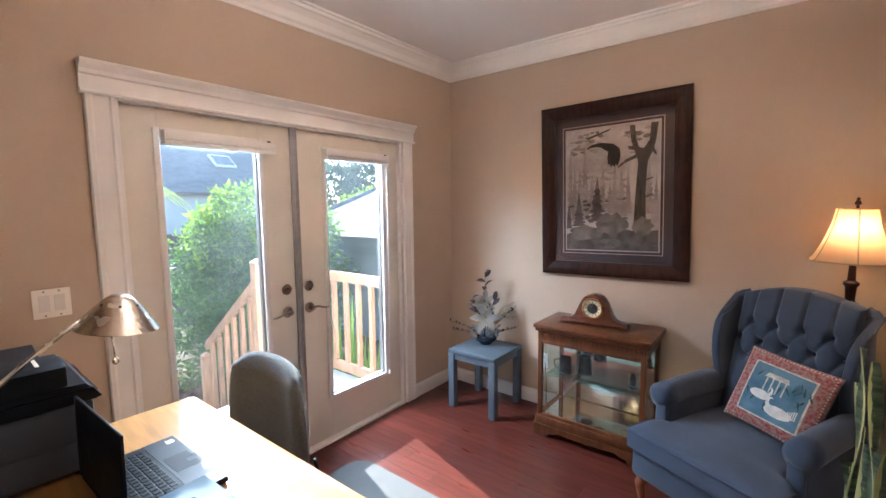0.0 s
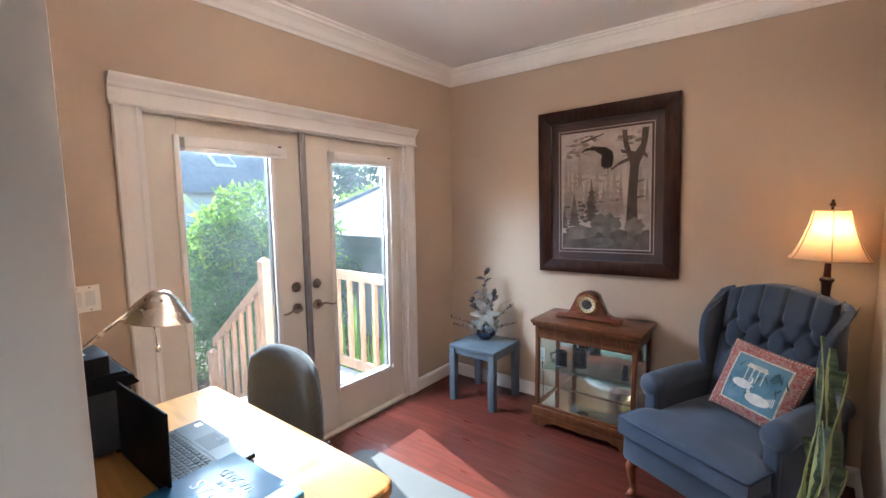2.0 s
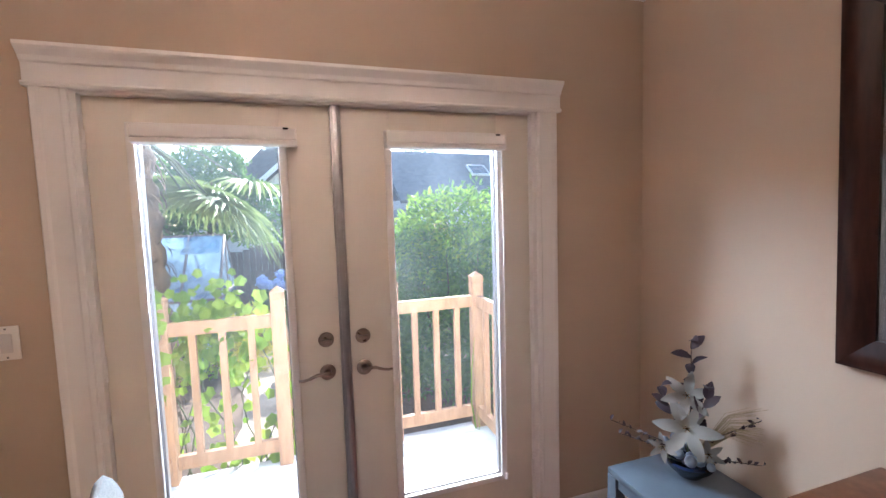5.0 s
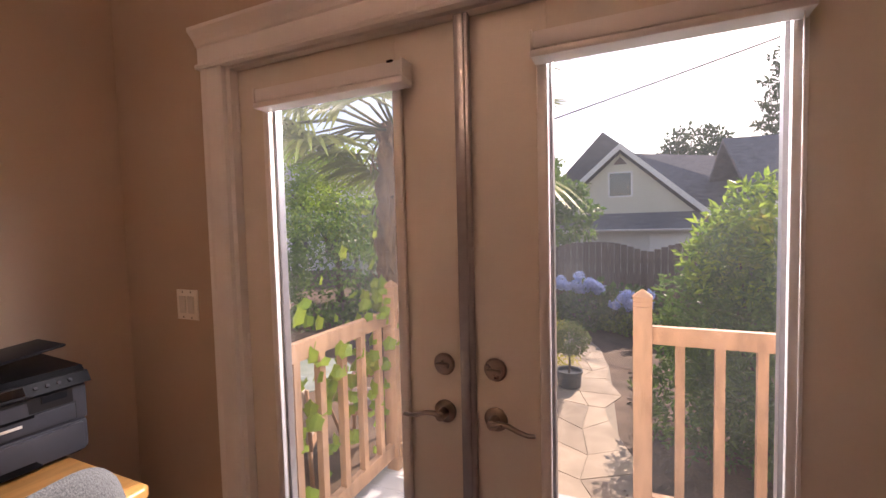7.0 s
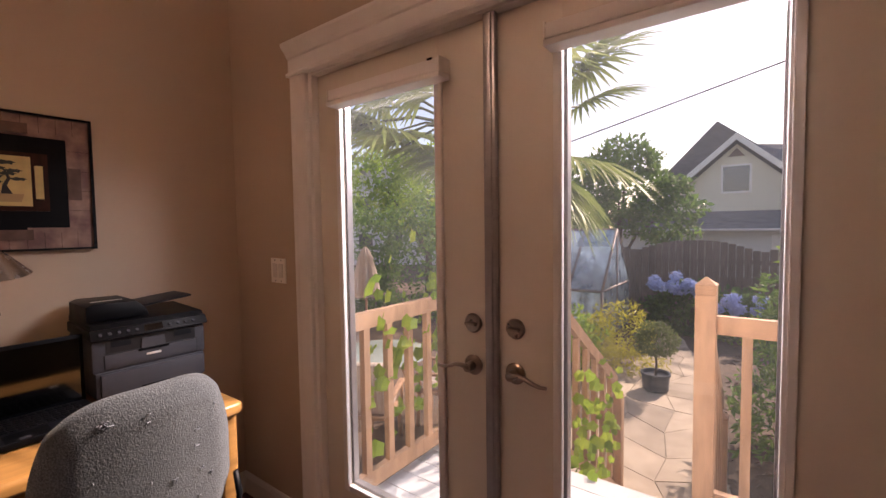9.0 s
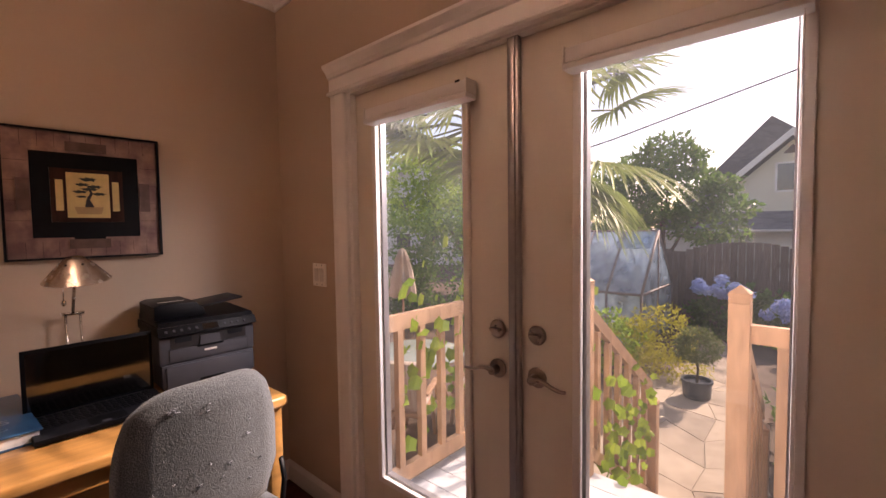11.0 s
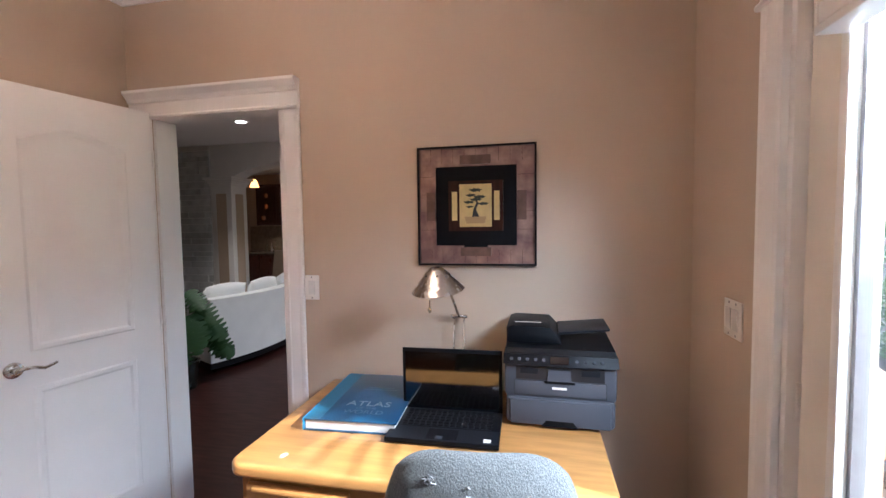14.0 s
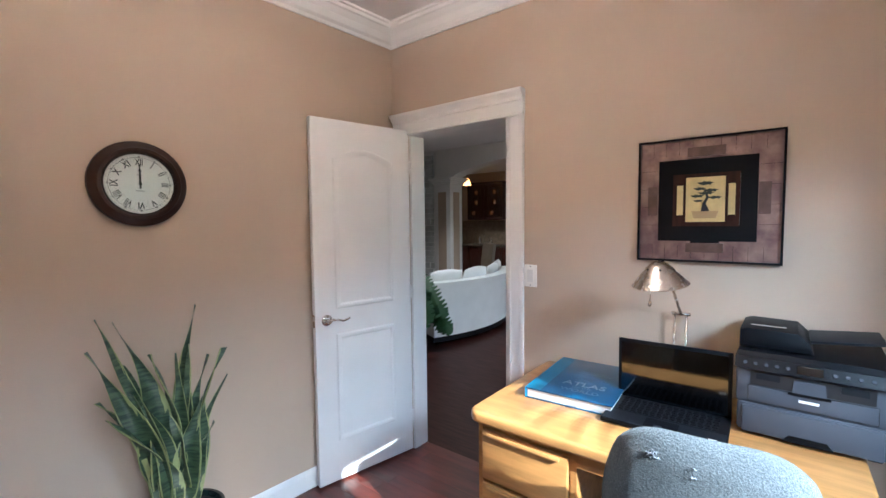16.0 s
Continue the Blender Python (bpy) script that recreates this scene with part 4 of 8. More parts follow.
def flowers():
    rnd = random.Random(5)
    c = thing("flower_arrangement", pose(-0.185, -0.475, 0.46), "artificial white lilies and dark twigs in a blue bowl", "flowers")
    part("bowl", lathe(bmesh.new(), [(0.0, 0.0), (0.045, 0.0), (0.05, 0.008), (0.085, 0.04), (0.09, 0.06), (0.08, 0.065), (0.07, 0.05), (0.0, 0.045)], seg=24), M["navyglaze"], c, "dark blue glazed bowl")
    for k in range(12):
        a, r = rnd.uniform(0, 6.28), rnd.uniform(0.03, 0.11)
        bm = bmesh.new()
        bmesh.ops.create_icosphere(bm, subdivisions=2, radius=rnd.uniform(0.016, 0.026))
        bmesh.ops.translate(bm, verts=bm.verts, vec=(r * math.cos(a), r * math.sin(a), 0.075 + rnd.uniform(0, 0.03)))
        part("berry", bm, M["greyblue"], c, "pale blue-grey round berry")
    # camera side is towards -x, -y
    for lx, ly, lz, s in ((-0.05, -0.03, 0.22, 0.125), (-0.02, 0.0, 0.34, 0.10), (0.02, -0.07, 0.12, 0.06), (-0.09, 0.05, 0.11, 0.06)):
        bm = bmesh.new()
        f = Vector((-0.75, -0.6, 0.35)).normalized()
        a1 = f.cross(Vector((0, 0, 1))).normalized()
        a2 = a1.cross(f)
        off = rnd.uniform(0, 1)
        for k in range(6):
            a = off + k * math.pi / 3
            d = a1 * math.cos(a) + a2 * math.sin(a)
            leaf_blade(bm, (lx, ly, lz), Vector((lx, ly, lz)) + d * s + f * 0.02, s * 0.2, f, 0.3, 6)
        fl = part("lily", bm, M["petal"], c, "white silk lily", angle=80)
        bm = bmesh.new()
        for k in range(5):
            a = k * 1.25
            tube(bm, [(lx, ly, lz), Vector((lx, ly, lz)) + f * 0.035 + (a1 * math.cos(a) + a2 * math.sin(a)) * 0.012], 0.0016, 5)
        part("stamen", bm, M["brass"], fl)
        part("stem", tube(bmesh.new(), [(lx * 0.3, ly * 0.3, 0.05), (lx * 0.8, ly * 0.8, lz * 0.6), (lx + 0.01, ly + 0.01, lz - 0.005)], 0.003, 6), M["stemgreen"], c)
    tw = ((0.02, 0.02, 0.56), (-0.28, 0.14, 0.22), (-0.22, 0.16, 0.14), (0.12, -0.2, 0.30), (0.10, -0.22, 0.14), (-0.02, -0.10, 0.40), (-0.1, 0.06, 0.36))
    for k, (tx, ty, tz) in enumerate(tw):
        pts = [(0, 0, 0.05), (tx * 0.35, ty * 0.35, tz * 0.5 + 0.03), (tx, ty, tz)]
        t_ = part("twig", tube(bmesh.new(), pts, 0.003, 6, 0.0015), M["twig"], c)
        bm = bmesh.new()
        nl = 9 if k < 5 else 6
        for i in range(nl):
            q = 0.45 + 0.55 * i / (nl - 1)
            p = Vector((tx * q * (0.7 + 0.3 * q), ty * q * (0.7 + 0.3 * q), 0.04 + (tz - 0.04) * q))
            dd = Vector((rnd.uniform(-1, 1), rnd.uniform(-1, 1), rnd.uniform(0.1, 1))).normalized()
            ln = (0.075 if k in (0, 5, 6) else 0.026)
            leaf_blade(bm, p, p + dd * ln, ln * 0.26, (rnd.uniform(-1, 0), rnd.uniform(-1, 0), 1), 0.3, 4)
        part("twig_leaf", bm, M["darkleaf"], t_, "dark dried leaves")
    bm = bmesh.new()
    for k in range(44):
        a = rnd.uniform(-0.5, 0.9)
        tip = Vector((0.10 + 0.05 * math.sin(a), -0.17 - 0.05 * rnd.random(), 0.20 + 0.15 * rnd.random()))
        tube(bm, [(0.01, -0.01, 0.08), tip * 0.6 + Vector((0, 0, 0.09)), tip], 0.0012, 4, 0.0006)
    part("grass_spray", bm, M["drygrass"], c, "pale dried grass spray")


M["navyglaze"] = mat("dark_blue_glaze", (0.012, 0.02, 0.05), 0.15, coat=0.5)
M["greyblue"] = mat("blue_grey_berry", (0.20, 0.24, 0.30), 0.5, vary=0.2, scale=20)
M["petal"] = leaf_mat("white_silk_petal", (0.33, 0.315, 0.285), (0.24, 0.225, 0.20), 20, through_light=0.2)
M["stemgreen"] = mat("dull_green_stem", (0.09, 0.11, 0.05), 0.6)
M["twig"] = mat("brown_twig", (0.05, 0.03, 0.025), 0.7)
M["darkleaf"] = leaf_mat("dark_dried_leaf", (0.035, 0.022, 0.028), (0.06, 0.04, 0.045), 20, through_light=0.1)
M["drygrass"] = mat("straw_grass", (0.33, 0.25, 0.14), 0.8)
flowers()


# ---- pictures ----
def outline_part(name, pts, y_map, m_, parent, d0, d1, label=""):
    """A flat raised shape on a wall picture; y_map turns picture u, v into wall coordinates."""
    bm = bmesh.new()
    a = [bm.verts.new(y_map(u, v, d0)) for u, v in pts]
    b = [bm.verts.new(y_map(u, v, d1)) for u, v in pts]
    fs = [bm.faces.new(a), bm.faces.new(b)] + [bm.faces.new((a[i], b[i], b[(i + 1) % len(a)], a[(i + 1) % len(a)])) for i in range(len(a))]
    bmesh.ops.recalc_face_normals(bm, faces=fs)
    return part(name, bm, m_, parent, label, smooth=False)


def framed_print():
    y0, y1, z0, z1 = -1.828, -0.868, 1.056, 2.238       # u runs from y1 (seen left) to y0
    c = thing("framed_picture", pose(0, (y0 + y1) / 2 - 0.012, z0, -1.3, 0, 0), "large framed misty forest print in dark mahogany frame", "picture")
    hw, H = (y1 - y0) / 2, z1 - z0
    F = [(0.0, 0.002), (0.0, 0.034), (0.012, 0.04), (0.03, 0.042), (0.05, 0.036), (0.078, 0.03), (0.088, 0.022), (0.095, 0.02), (0.095, 0.002)]

    def rail(a, b, inn, n):
        bm = bmesh.new()
        ra, rb = [], []
        for d, h in F:
            for lst, p, e in ((ra, a, 1), (rb, b, -1)):
                q = Vector(p) + Vector(inn) * d + (Vector(b) - Vector(a)).normalized() * d * e
                lst.append(bm.verts.new((-h, q.x, q.y)))
        fs = []
        for i in range(len(F)):
            j = (i + 1) % len(F)
            fs.append(bm.faces.new((ra[i], rb[i], rb[j], ra[j])))
        fs += [bm.faces.new(ra), bm.faces.new(rb)]
        bmesh.ops.recalc_face_normals(bm, faces=fs)
        part(n, bm, M["darkwood"], c, "dark mahogany frame moulding", angle=50)
    rail((-hw, 0), (hw, 0), (0, 1), "frame_rail")
    rail((-hw, H), (hw, H), (0, -1), "frame_rail")
    rail((-hw, 0), (-hw, H), (1, 0), "frame_rail")
    rail((hw, 0), (hw, H), (-1, 0), "frame_rail")
    wu, wv = 2 * hw, H

    def mp(u, v, d):
        return (-d, hw - u * wu, v * wv)

    def rect(n, u0, v0, u1, v1, d0, d1, m_, label=""):
        return outline_part(n, [(u0, v0), (u1, v0), (u1, v1), (u0, v1)], mp, m_, c, d0, d1, label)
    rect("mat_board", 0.08, 0.07, 0.92, 0.93, 0.004, 0.008, M["matboard"], "dull plum mat board")
    rect("mat_line", 0.158, 0.128, 0.842, 0.872, 0.008, 0.0086, M["matline"], "pale inner mat line")
    rect("mat_inner", 0.163, 0.132, 0.837, 0.868, 0.0086, 0.0092, M["matboard"])
    rect("mat_line", 0.178, 0.145, 0.822, 0.855, 0.0092, 0.0097, M["matline"])
    im = rect("print", 0.185, 0.15, 0.815, 0.85, 0.0097, 0.0103, M["mist"], "sepia misty forest print")

    def q(u, v, d):
        return mp(0.185 + 0.63 * u, 0.15 + 0.70 * v, d)

    def sh(n, pts, m_, lay, label=""):
        o = outline_part(n, pts, q, m_, im, 0.0103, 0.0103 + 0.0003 * lay, label)
        return o
    rnd = random.Random(8)

    def blob(cx, cy, rx, ry, n=16, j=0.2):
        return [(min(max(cx + rx * (1 + rnd.uniform(-j, j)) * math.cos(2 * math.pi * i / n), 0.003), 0.997), min(max(cy + ry * (1 + rnd.uniform(-j, j)) * math.sin(2 * math.pi * i / n), 0.003), 0.997)) for i in range(n)]

    def fir(cx, base, h, w, m_, lay):
        L, R = [], []
        n = 9
        for i in range(n):
            t = i / n
            ww = w * (1 - t) * rnd.uniform(0.75, 1.1)
            z = base + h * t
            L += [(cx - ww, z), (cx - ww * 0.45, z + h / n * 0.7)]
            R += [(cx + ww, z), (cx + ww * 0.45, z + h / n * 0.7)]
        sh("printed_fir", [(min(max(u, 0.003), 0.997), v) for u, v in L + [(cx, base + h)] + R[::-1]], m_, lay, "printed fir tree")
    for cx, b, h, w in ((0.22, 0.25, 0.62, 0.10), (0.10, 0.25, 0.5, 0.07), (0.62, 0.28, 0.42, 0.09), (0.5, 0.3, 0.3, 0.05), (0.9, 0.3, 0.4, 0.08), (0.05, 0.3, 0.55, 0.06), (0.30, 0.3, 0.34, 0.08), (0.42, 0.32, 0.40, 0.06), (0.55, 0.3, 0.5, 0.055), (0.69, 0.3, 0.36, 0.06), (0.97, 0.3, 0.3, 0.05), (0.16, 0.3, 0.42, 0.07)):
        fir(cx, b, h, w, M["mist2"], 1)
    for cx, b, h, w in ((0.36, 0.24, 0.36, 0.115), (0.15, 0.2, 0.28, 0.10), (0.03, 0.18, 0.2, 0.06)):
        fir(cx, b, h, w, M["mist4"], 3)
    for k in range(60):
        cx, cy = rnd.uniform(0.02, 0.68), rnd.uniform(0.22, 0.66)
        sh("printed_bough", blob(cx, cy, rnd.uniform(0.02, 0.05), rnd.uniform(0.006, 0.014), 9, 0.5), M["mist4" if cy < 0.42 and k % 2 else "mist2"], 2 + k % 2)
    tr = [(0.745, 0.16), (0.765, 0.45), (0.79, 0.70), (0.755, 0.78), (0.72, 0.86), (0.70, 0.985), (0.755, 0.985), (0.765, 0.88), (0.80, 0.81), (0.845, 0.80), (0.90, 0.86), (0.915, 0.985), (0.985, 0.985), (0.965, 0.86), (0.935, 0.78), (0.885, 0.70), (0.865, 0.45), (0.875, 0.16)]
    sh("printed_tree", tr, M["mist5"], 4, "printed old bare tree")
    for pts in ([(0.80, 0.74), (0.66, 0.70), (0.58, 0.66), (0.58, 0.675), (0.66, 0.725), (0.79, 0.765)], [(0.77, 0.79), (0.70, 0.80), (0.68, 0.83), (0.72, 0.825), (0.78, 0.81)], [(0.87, 0.55), (0.94, 0.57), (0.94, 0.578), (0.87, 0.565)], [(0.86, 0.42), (0.93, 0.44), (0.93, 0.45), (0.86, 0.435)], [(0.90, 0.80), (0.96, 0.74), (0.975, 0.75), (0.92, 0.83)], [(0.25, 0.91), (0.5, 0.97), (0.5, 0.98), (0.25, 0.93)]):
        sh("printed_branch", pts, M["mist5"], 5)
    for k in range(46):
        cx, cy = (rnd.uniform(0.03, 0.40), rnd.uniform(0.80, 0.98)) if k < 30 else (rnd.uniform(0.62, 0.97), rnd.uniform(0.72, 0.97))
        sh("printed_needles", blob(cx, cy, rnd.uniform(0.02, 0.055), rnd.uniform(0.007, 0.016), 9, 0.4), M["mist2" if k % 2 else "mist3"], 1 + k % 3)
    for cx, cy, rx, ry in ((0.52, 0.22, 0.17, 0.085), (0.23, 0.14, 0.2, 0.06), (0.84, 0.2, 0.10, 0.07), (0.5, 0.06, 0.12, 0.035)):
        sh("printed_rock", blob(cx, cy, rx, ry), M["mist3"], 5, "printed grey boulder")
    sh("printed_ground", [(0.003, 0.003), (0.997, 0.003), (0.997, 0.17), (0.8, 0.15), (0.6, 0.19), (0.3, 0.12), (0.1, 0.15), (0.003, 0.13)], M["mist4"], 2)
    wing = [(0.24, 0.84), (0.30, 0.87), (0.42, 0.875), (0.53, 0.86), (0.60, 0.82), (0.61, 0.77), (0.60, 0.72), (0.575, 0.675), (0.56, 0.70), (0.545, 0.672), (0.53, 0.695), (0.51, 0.675), (0.495, 0.70), (0.475, 0.70), (0.47, 0.76), (0.48, 0.80), (0.44, 0.815), (0.40, 0.84), (0.33, 0.85), (0.28, 0.845), (0.25, 0.83)]
    sh("printed_bird", wing, M["mist6"], 6, "printed flying eagle")
    sh("printed_head", [(0.38, 0.815), (0.40, 0.825), (0.44, 0.815), (0.42, 0.80), (0.39, 0.805)], M["mist"], 7)
    part("picture_glass", box(-0.0165, -hw + 0.08, 0.075, -0.0145, hw - 0.08, H - 0.075), M["picglass"], c, "clear picture glass").visible_shadow = False


M["picglass"] = glass_mat("picture_glass", (0.97, 0.97, 0.97), gloss=0.02)
M["matboard"] = mat("plum_mat_board", (0.085, 0.055, 0.055), 0.9, vary=0.05)
M["matline"] = mat("pale_mat_edge", (0.55, 0.42, 0.38), 0.8)
M["mist"] = mat("sepia_mist", (0.60, 0.50, 0.44), 0.8, scale=4.5, color2=(0.36, 0.295, 0.26), bump_scale=45, fine=0.22)
M["mist2"] = mat("sepia_far_trees", (0.27, 0.215, 0.185), 0.8, scale=9, color2=(0.40, 0.325, 0.285), bump_scale=60, fine=0.2)
M["mist3"] = mat("sepia_rock", (0.27, 0.225, 0.19), 0.8, scale=16, color2=(0.13, 0.11, 0.09), bump_scale=70, fine=0.3)
M["mist4"] = mat("sepia_near_trees", (0.085, 0.068, 0.057), 0.8, scale=18, color2=(0.17, 0.14, 0.115), bump_scale=80, fine=0.3)
M["mist5"] = mat("sepia_bark", (0.062, 0.047, 0.039), 0.8, scale=14, stretch=(1, 5, 1), color2=(0.12, 0.09, 0.072), fine=0.3)
M["mist6"] = mat("sepia_feathers", (0.042, 0.031, 0.027), 0.8, scale=25, vary=0.4)
framed_print()


def bonsai_panel():
    y0, y1, z0, z1 = -1.082, -0.584, 1.306, 1.806
    c = thing("wall_art", pose(WX, (y0 + y1) / 2, z0), "square metal wall art with a bonsai tree panel", "picture")
    s, h = (y1 - y0), (z1 - z0)

    def mp(u, v, d):
        return (d, (u - 0.5) * s, v * h)

    def rect(n, u0, v0, u1, v1, d0, d1, m_, label="", par=None):
        return outline_part(n, [(u0, v0), (u1, v0), (u1, v1), (u0, v1)], mp, m_, par or c, d0, d1, label)
    for a in ((0, 0, 0.016, 1), (0.984, 0, 1, 1), (0.016, 0, 0.984, 0.016), (0.016, 0.984, 0.984, 1)):
        rect("edge_frame", *a, 0.002, 0.03, M["black"], "thin black edge frame")
    rect("panel", 0.016, 0.016, 0.984, 0.984, 0.004, 0.018, M["mottled"], "mottled bronze metal panel")
    cross = [(0.16, 0.17), (0.4, 0.17), (0.4, 0.14), (0.6, 0.14), (0.6, 0.17), (0.84, 0.17), (0.84, 0.83), (0.16, 0.83)]
    outline_part("dark_field", cross, mp, M["black"], c, 0.018, 0.021, "black stepped field")
    for a in ((0.37, 0.845, 0.63, 0.92), (0.37, 0.08, 0.63, 0.155), (0.08, 0.38, 0.155, 0.62), (0.845, 0.38, 0.92, 0.62)):
        rect("tab", *a, 0.021, 0.027, M["mottled2"], "brown metal tab")
    rect("inner_frame", 0.27, 0.29, 0.73, 0.71, 0.021, 0.026, M["darkwood"], "carved dark inner frame")
    for u in (0.30, 0.655):
        rect("side_strip", u, 0.38, u + 0.045, 0.62, 0.026, 0.028, M["goldleaf"], "gold strip")
    g = rect("picture_field", 0.365, 0.325, 0.635, 0.68, 0.026, 0.029, M["goldleaf"], "pale gold field")

    def q(u, v, d):
        return mp(0.365 + 0.27 * u, 0.325 + 0.355 * v, d)
    outline_part("planter", [(0.22, 0.08), (0.78, 0.08), (0.84, 0.24), (0.16, 0.24)], q, M["planterp"], g, 0.029, 0.0305, "tan painted planter")
    outline_part("painted_trunk", [(0.40, 0.24), (0.62, 0.24), (0.52, 0.40), (0.60, 0.55), (0.50, 0.72), (0.46, 0.72), (0.53, 0.55), (0.44, 0.42)], q, M["ink"], g, 0.029, 0.0308)
    for cx, cy, rx, ry in ((0.5, 0.86, 0.2, 0.05), (0.36, 0.74, 0.16, 0.04), (0.64, 0.70, 0.18, 0.045), (0.30, 0.58, 0.17, 0.04), (0.74, 0.54, 0.17, 0.04), (0.52, 0.64, 0.2, 0.04), (0.33, 0.47, 0.12, 0.03)):
        outline_part("painted_foliage", [(cx + 0.95 * rx * math.cos(a) * (1 + 0.18 * math.sin(5 * a)), cy + 0.8 * ry * math.sin(a) * (1 + 0.3 * math.cos(7 * a))) for a in [2 * math.pi * i / 20 for i in range(20)]], q, M["inkgreen"], g, 0.029, 0.031, "dark painted bonsai foliage")
    for k in range(10):
        rect("foil_joint", 0.02 + 0.096 * k, 0.016, 0.022 + 0.096 * k, 0.135, 0.018, 0.0184, M["darkwood"])
        rect("foil_joint", 0.02 + 0.096 * k, 0.865, 0.022 + 0.096 * k, 0.984, 0.018, 0.0184, M["darkwood"])
    for v in (0.3, 0.45, 0.6, 0.75):
        rect("foil_joint", 0.016, v, 0.15, v + 0.002, 0.018, 0.0184, M["darkwood"])
        rect("foil_joint", 0.85, v, 0.984, v + 0.002, 0.018, 0.0184, M["darkwood"])


M["mottled"] = mat("mottled_bronze_foil", (0.30, 0.19, 0.15), 0.45, metal=0.3, scale=14, color2=(0.16, 0.085, 0.075), bump=0.2, bump_scale=60, fine=0.2)
M["mottled2"] = mat("brown_foil_tab", (0.15, 0.085, 0.065), 0.45, metal=0.3, scale=20, vary=0.4)
M["goldleaf"] = mat("pale_gold_leaf", (0.62, 0.47, 0.20), 0.5, metal=0.15, scale=18, vary=0.18)
M["planterp"] = mat("tan_planter_paint", (0.38, 0.26, 0.12), 0.6)
M["inkgreen"] = mat("black_green_paint", (0.02, 0.028, 0.018), 0.5)
bonsai_panel()


def wall_clock():
    t = (-1.605 - SW.x) / (SE.x - SW.x)
    p = SW + (SE - SW) * t
    ang = math.degrees(math.atan2(sdir.y, sdir.x))
    c = thing("wall_clock", pose(p.x, p.y, 1.645, 0, 0, ang) @ pose(0, 0.002, 0), "round dark wood wall clock with Roman numerals", "clock")

    def turn(bm):
        bmesh.ops.rotate(bm, verts=bm.verts, matrix=Matrix.Rotation(radians(-90), 3, "X"))
        return bm
    part("case", turn(lathe(bmesh.new(), [(0.165, 0.0), (0.172, 0.008), (0.17, 0.022), (0.158, 0.034), (0.148, 0.036), (0.142, 0.042), (0.13, 0.042), (0.121, 0.03), (0.119, 0.02), (0.0, 0.018), (0.0, 0.0)], seg=56)), M["clockcase"], c, "ringed dark wood case")
    dial = part("dial", turn(lathe(bmesh.new(), [(0.1195, 0.02), (0.1195, 0.023), (0.0, 0.0235)], seg=48)), M["dialwhite"], c, "white dial")
    part("minute_ring", tube(bmesh.new(), [(0.106 * math.cos(a), 0.0238, 0.106 * math.sin(a)) for a in [2 * math.pi * i / 60 for i in range(61)]], 0.0006, 4), M["ink"], dial)
    # seen from the room, the dial's right-hand side lies towards -x
    for k, s in enumerate(("XII", "I", "II", "III", "IIII", "V", "VI", "VII", "VIII", "IX", "X", "XI")):
        a = math.pi / 6 * k
        m = pose(-0.086 * math.sin(a), 0.0236, 0.086 * math.cos(a)) @ Matrix.Rotation(-a, 4, "Y") @ Matrix.Rotation(radians(180), 4, "Z") @ Matrix.Rotation(radians(90), 4, "X")
        sc = Matrix.Diagonal((0.62 if len(s) > 2 else 0.75, 1, 1, 1))
        words("numeral", s, 0.037, m @ sc, M["ink"], dial, bold=0.0006)
        a5 = a
        part("minute_mark", turn(lathe(bmesh.new(), [(0.0, 0.0246), (0.0042, 0.0244), (0.0042, 0.0236)], (-0.107 * math.sin(a5), -0.107 * math.cos(a5), 0), 10)), M["greymark"], dial)
    for w, ln, tail in ((0.0032, 0.085, 0.02), (0.0045, 0.06, 0.0)):
        part("clock_hand", prism(bmesh.new(), [(-w, -tail), (w, -tail), (w * 0.6, ln * 0.8), (w * 1.4, ln * 0.84), (0, ln), (-w * 1.4, ln * 0.84), (-w * 0.6, ln * 0.8)], "y", 0.0255, 0.0268), M["ink"], dial)
    part("hub", turn(lathe(bmesh.new(), [(0.0, 0.03), (0.006, 0.029), (0.006, 0.024)], seg=14)), M["ink"], dial)
    for wdt, z in ((0.032, -0.028), (0.022, 0.036)):
        part("dial_writing", box(-wdt / 2, 0.0234, z - 0.0015, wdt / 2, 0.0242, z + 0.0015), M["greymark"], dial, "small unreadable script")
    part("cover_glass", turn(lathe(bmesh.new(), [(0.121, 0.036), (0.06, 0.0385), (0.0, 0.039)], seg=40)), M["clear"], c, "domed clear glass").visible_shadow = False


M["clockcase"] = mat("dark_brown_case", (0.035, 0.015, 0.009), 0.32, vary=0.35, scale=16, coat=0.1, spec=0.25)
M["dialwhite"] = mat("off_white_dial", (0.84, 0.81, 0.77), 0.5, vary=0.04)
M["greymark"] = mat("grey_print", (0.25, 0.24, 0.23), 0.6)
wall_clock()


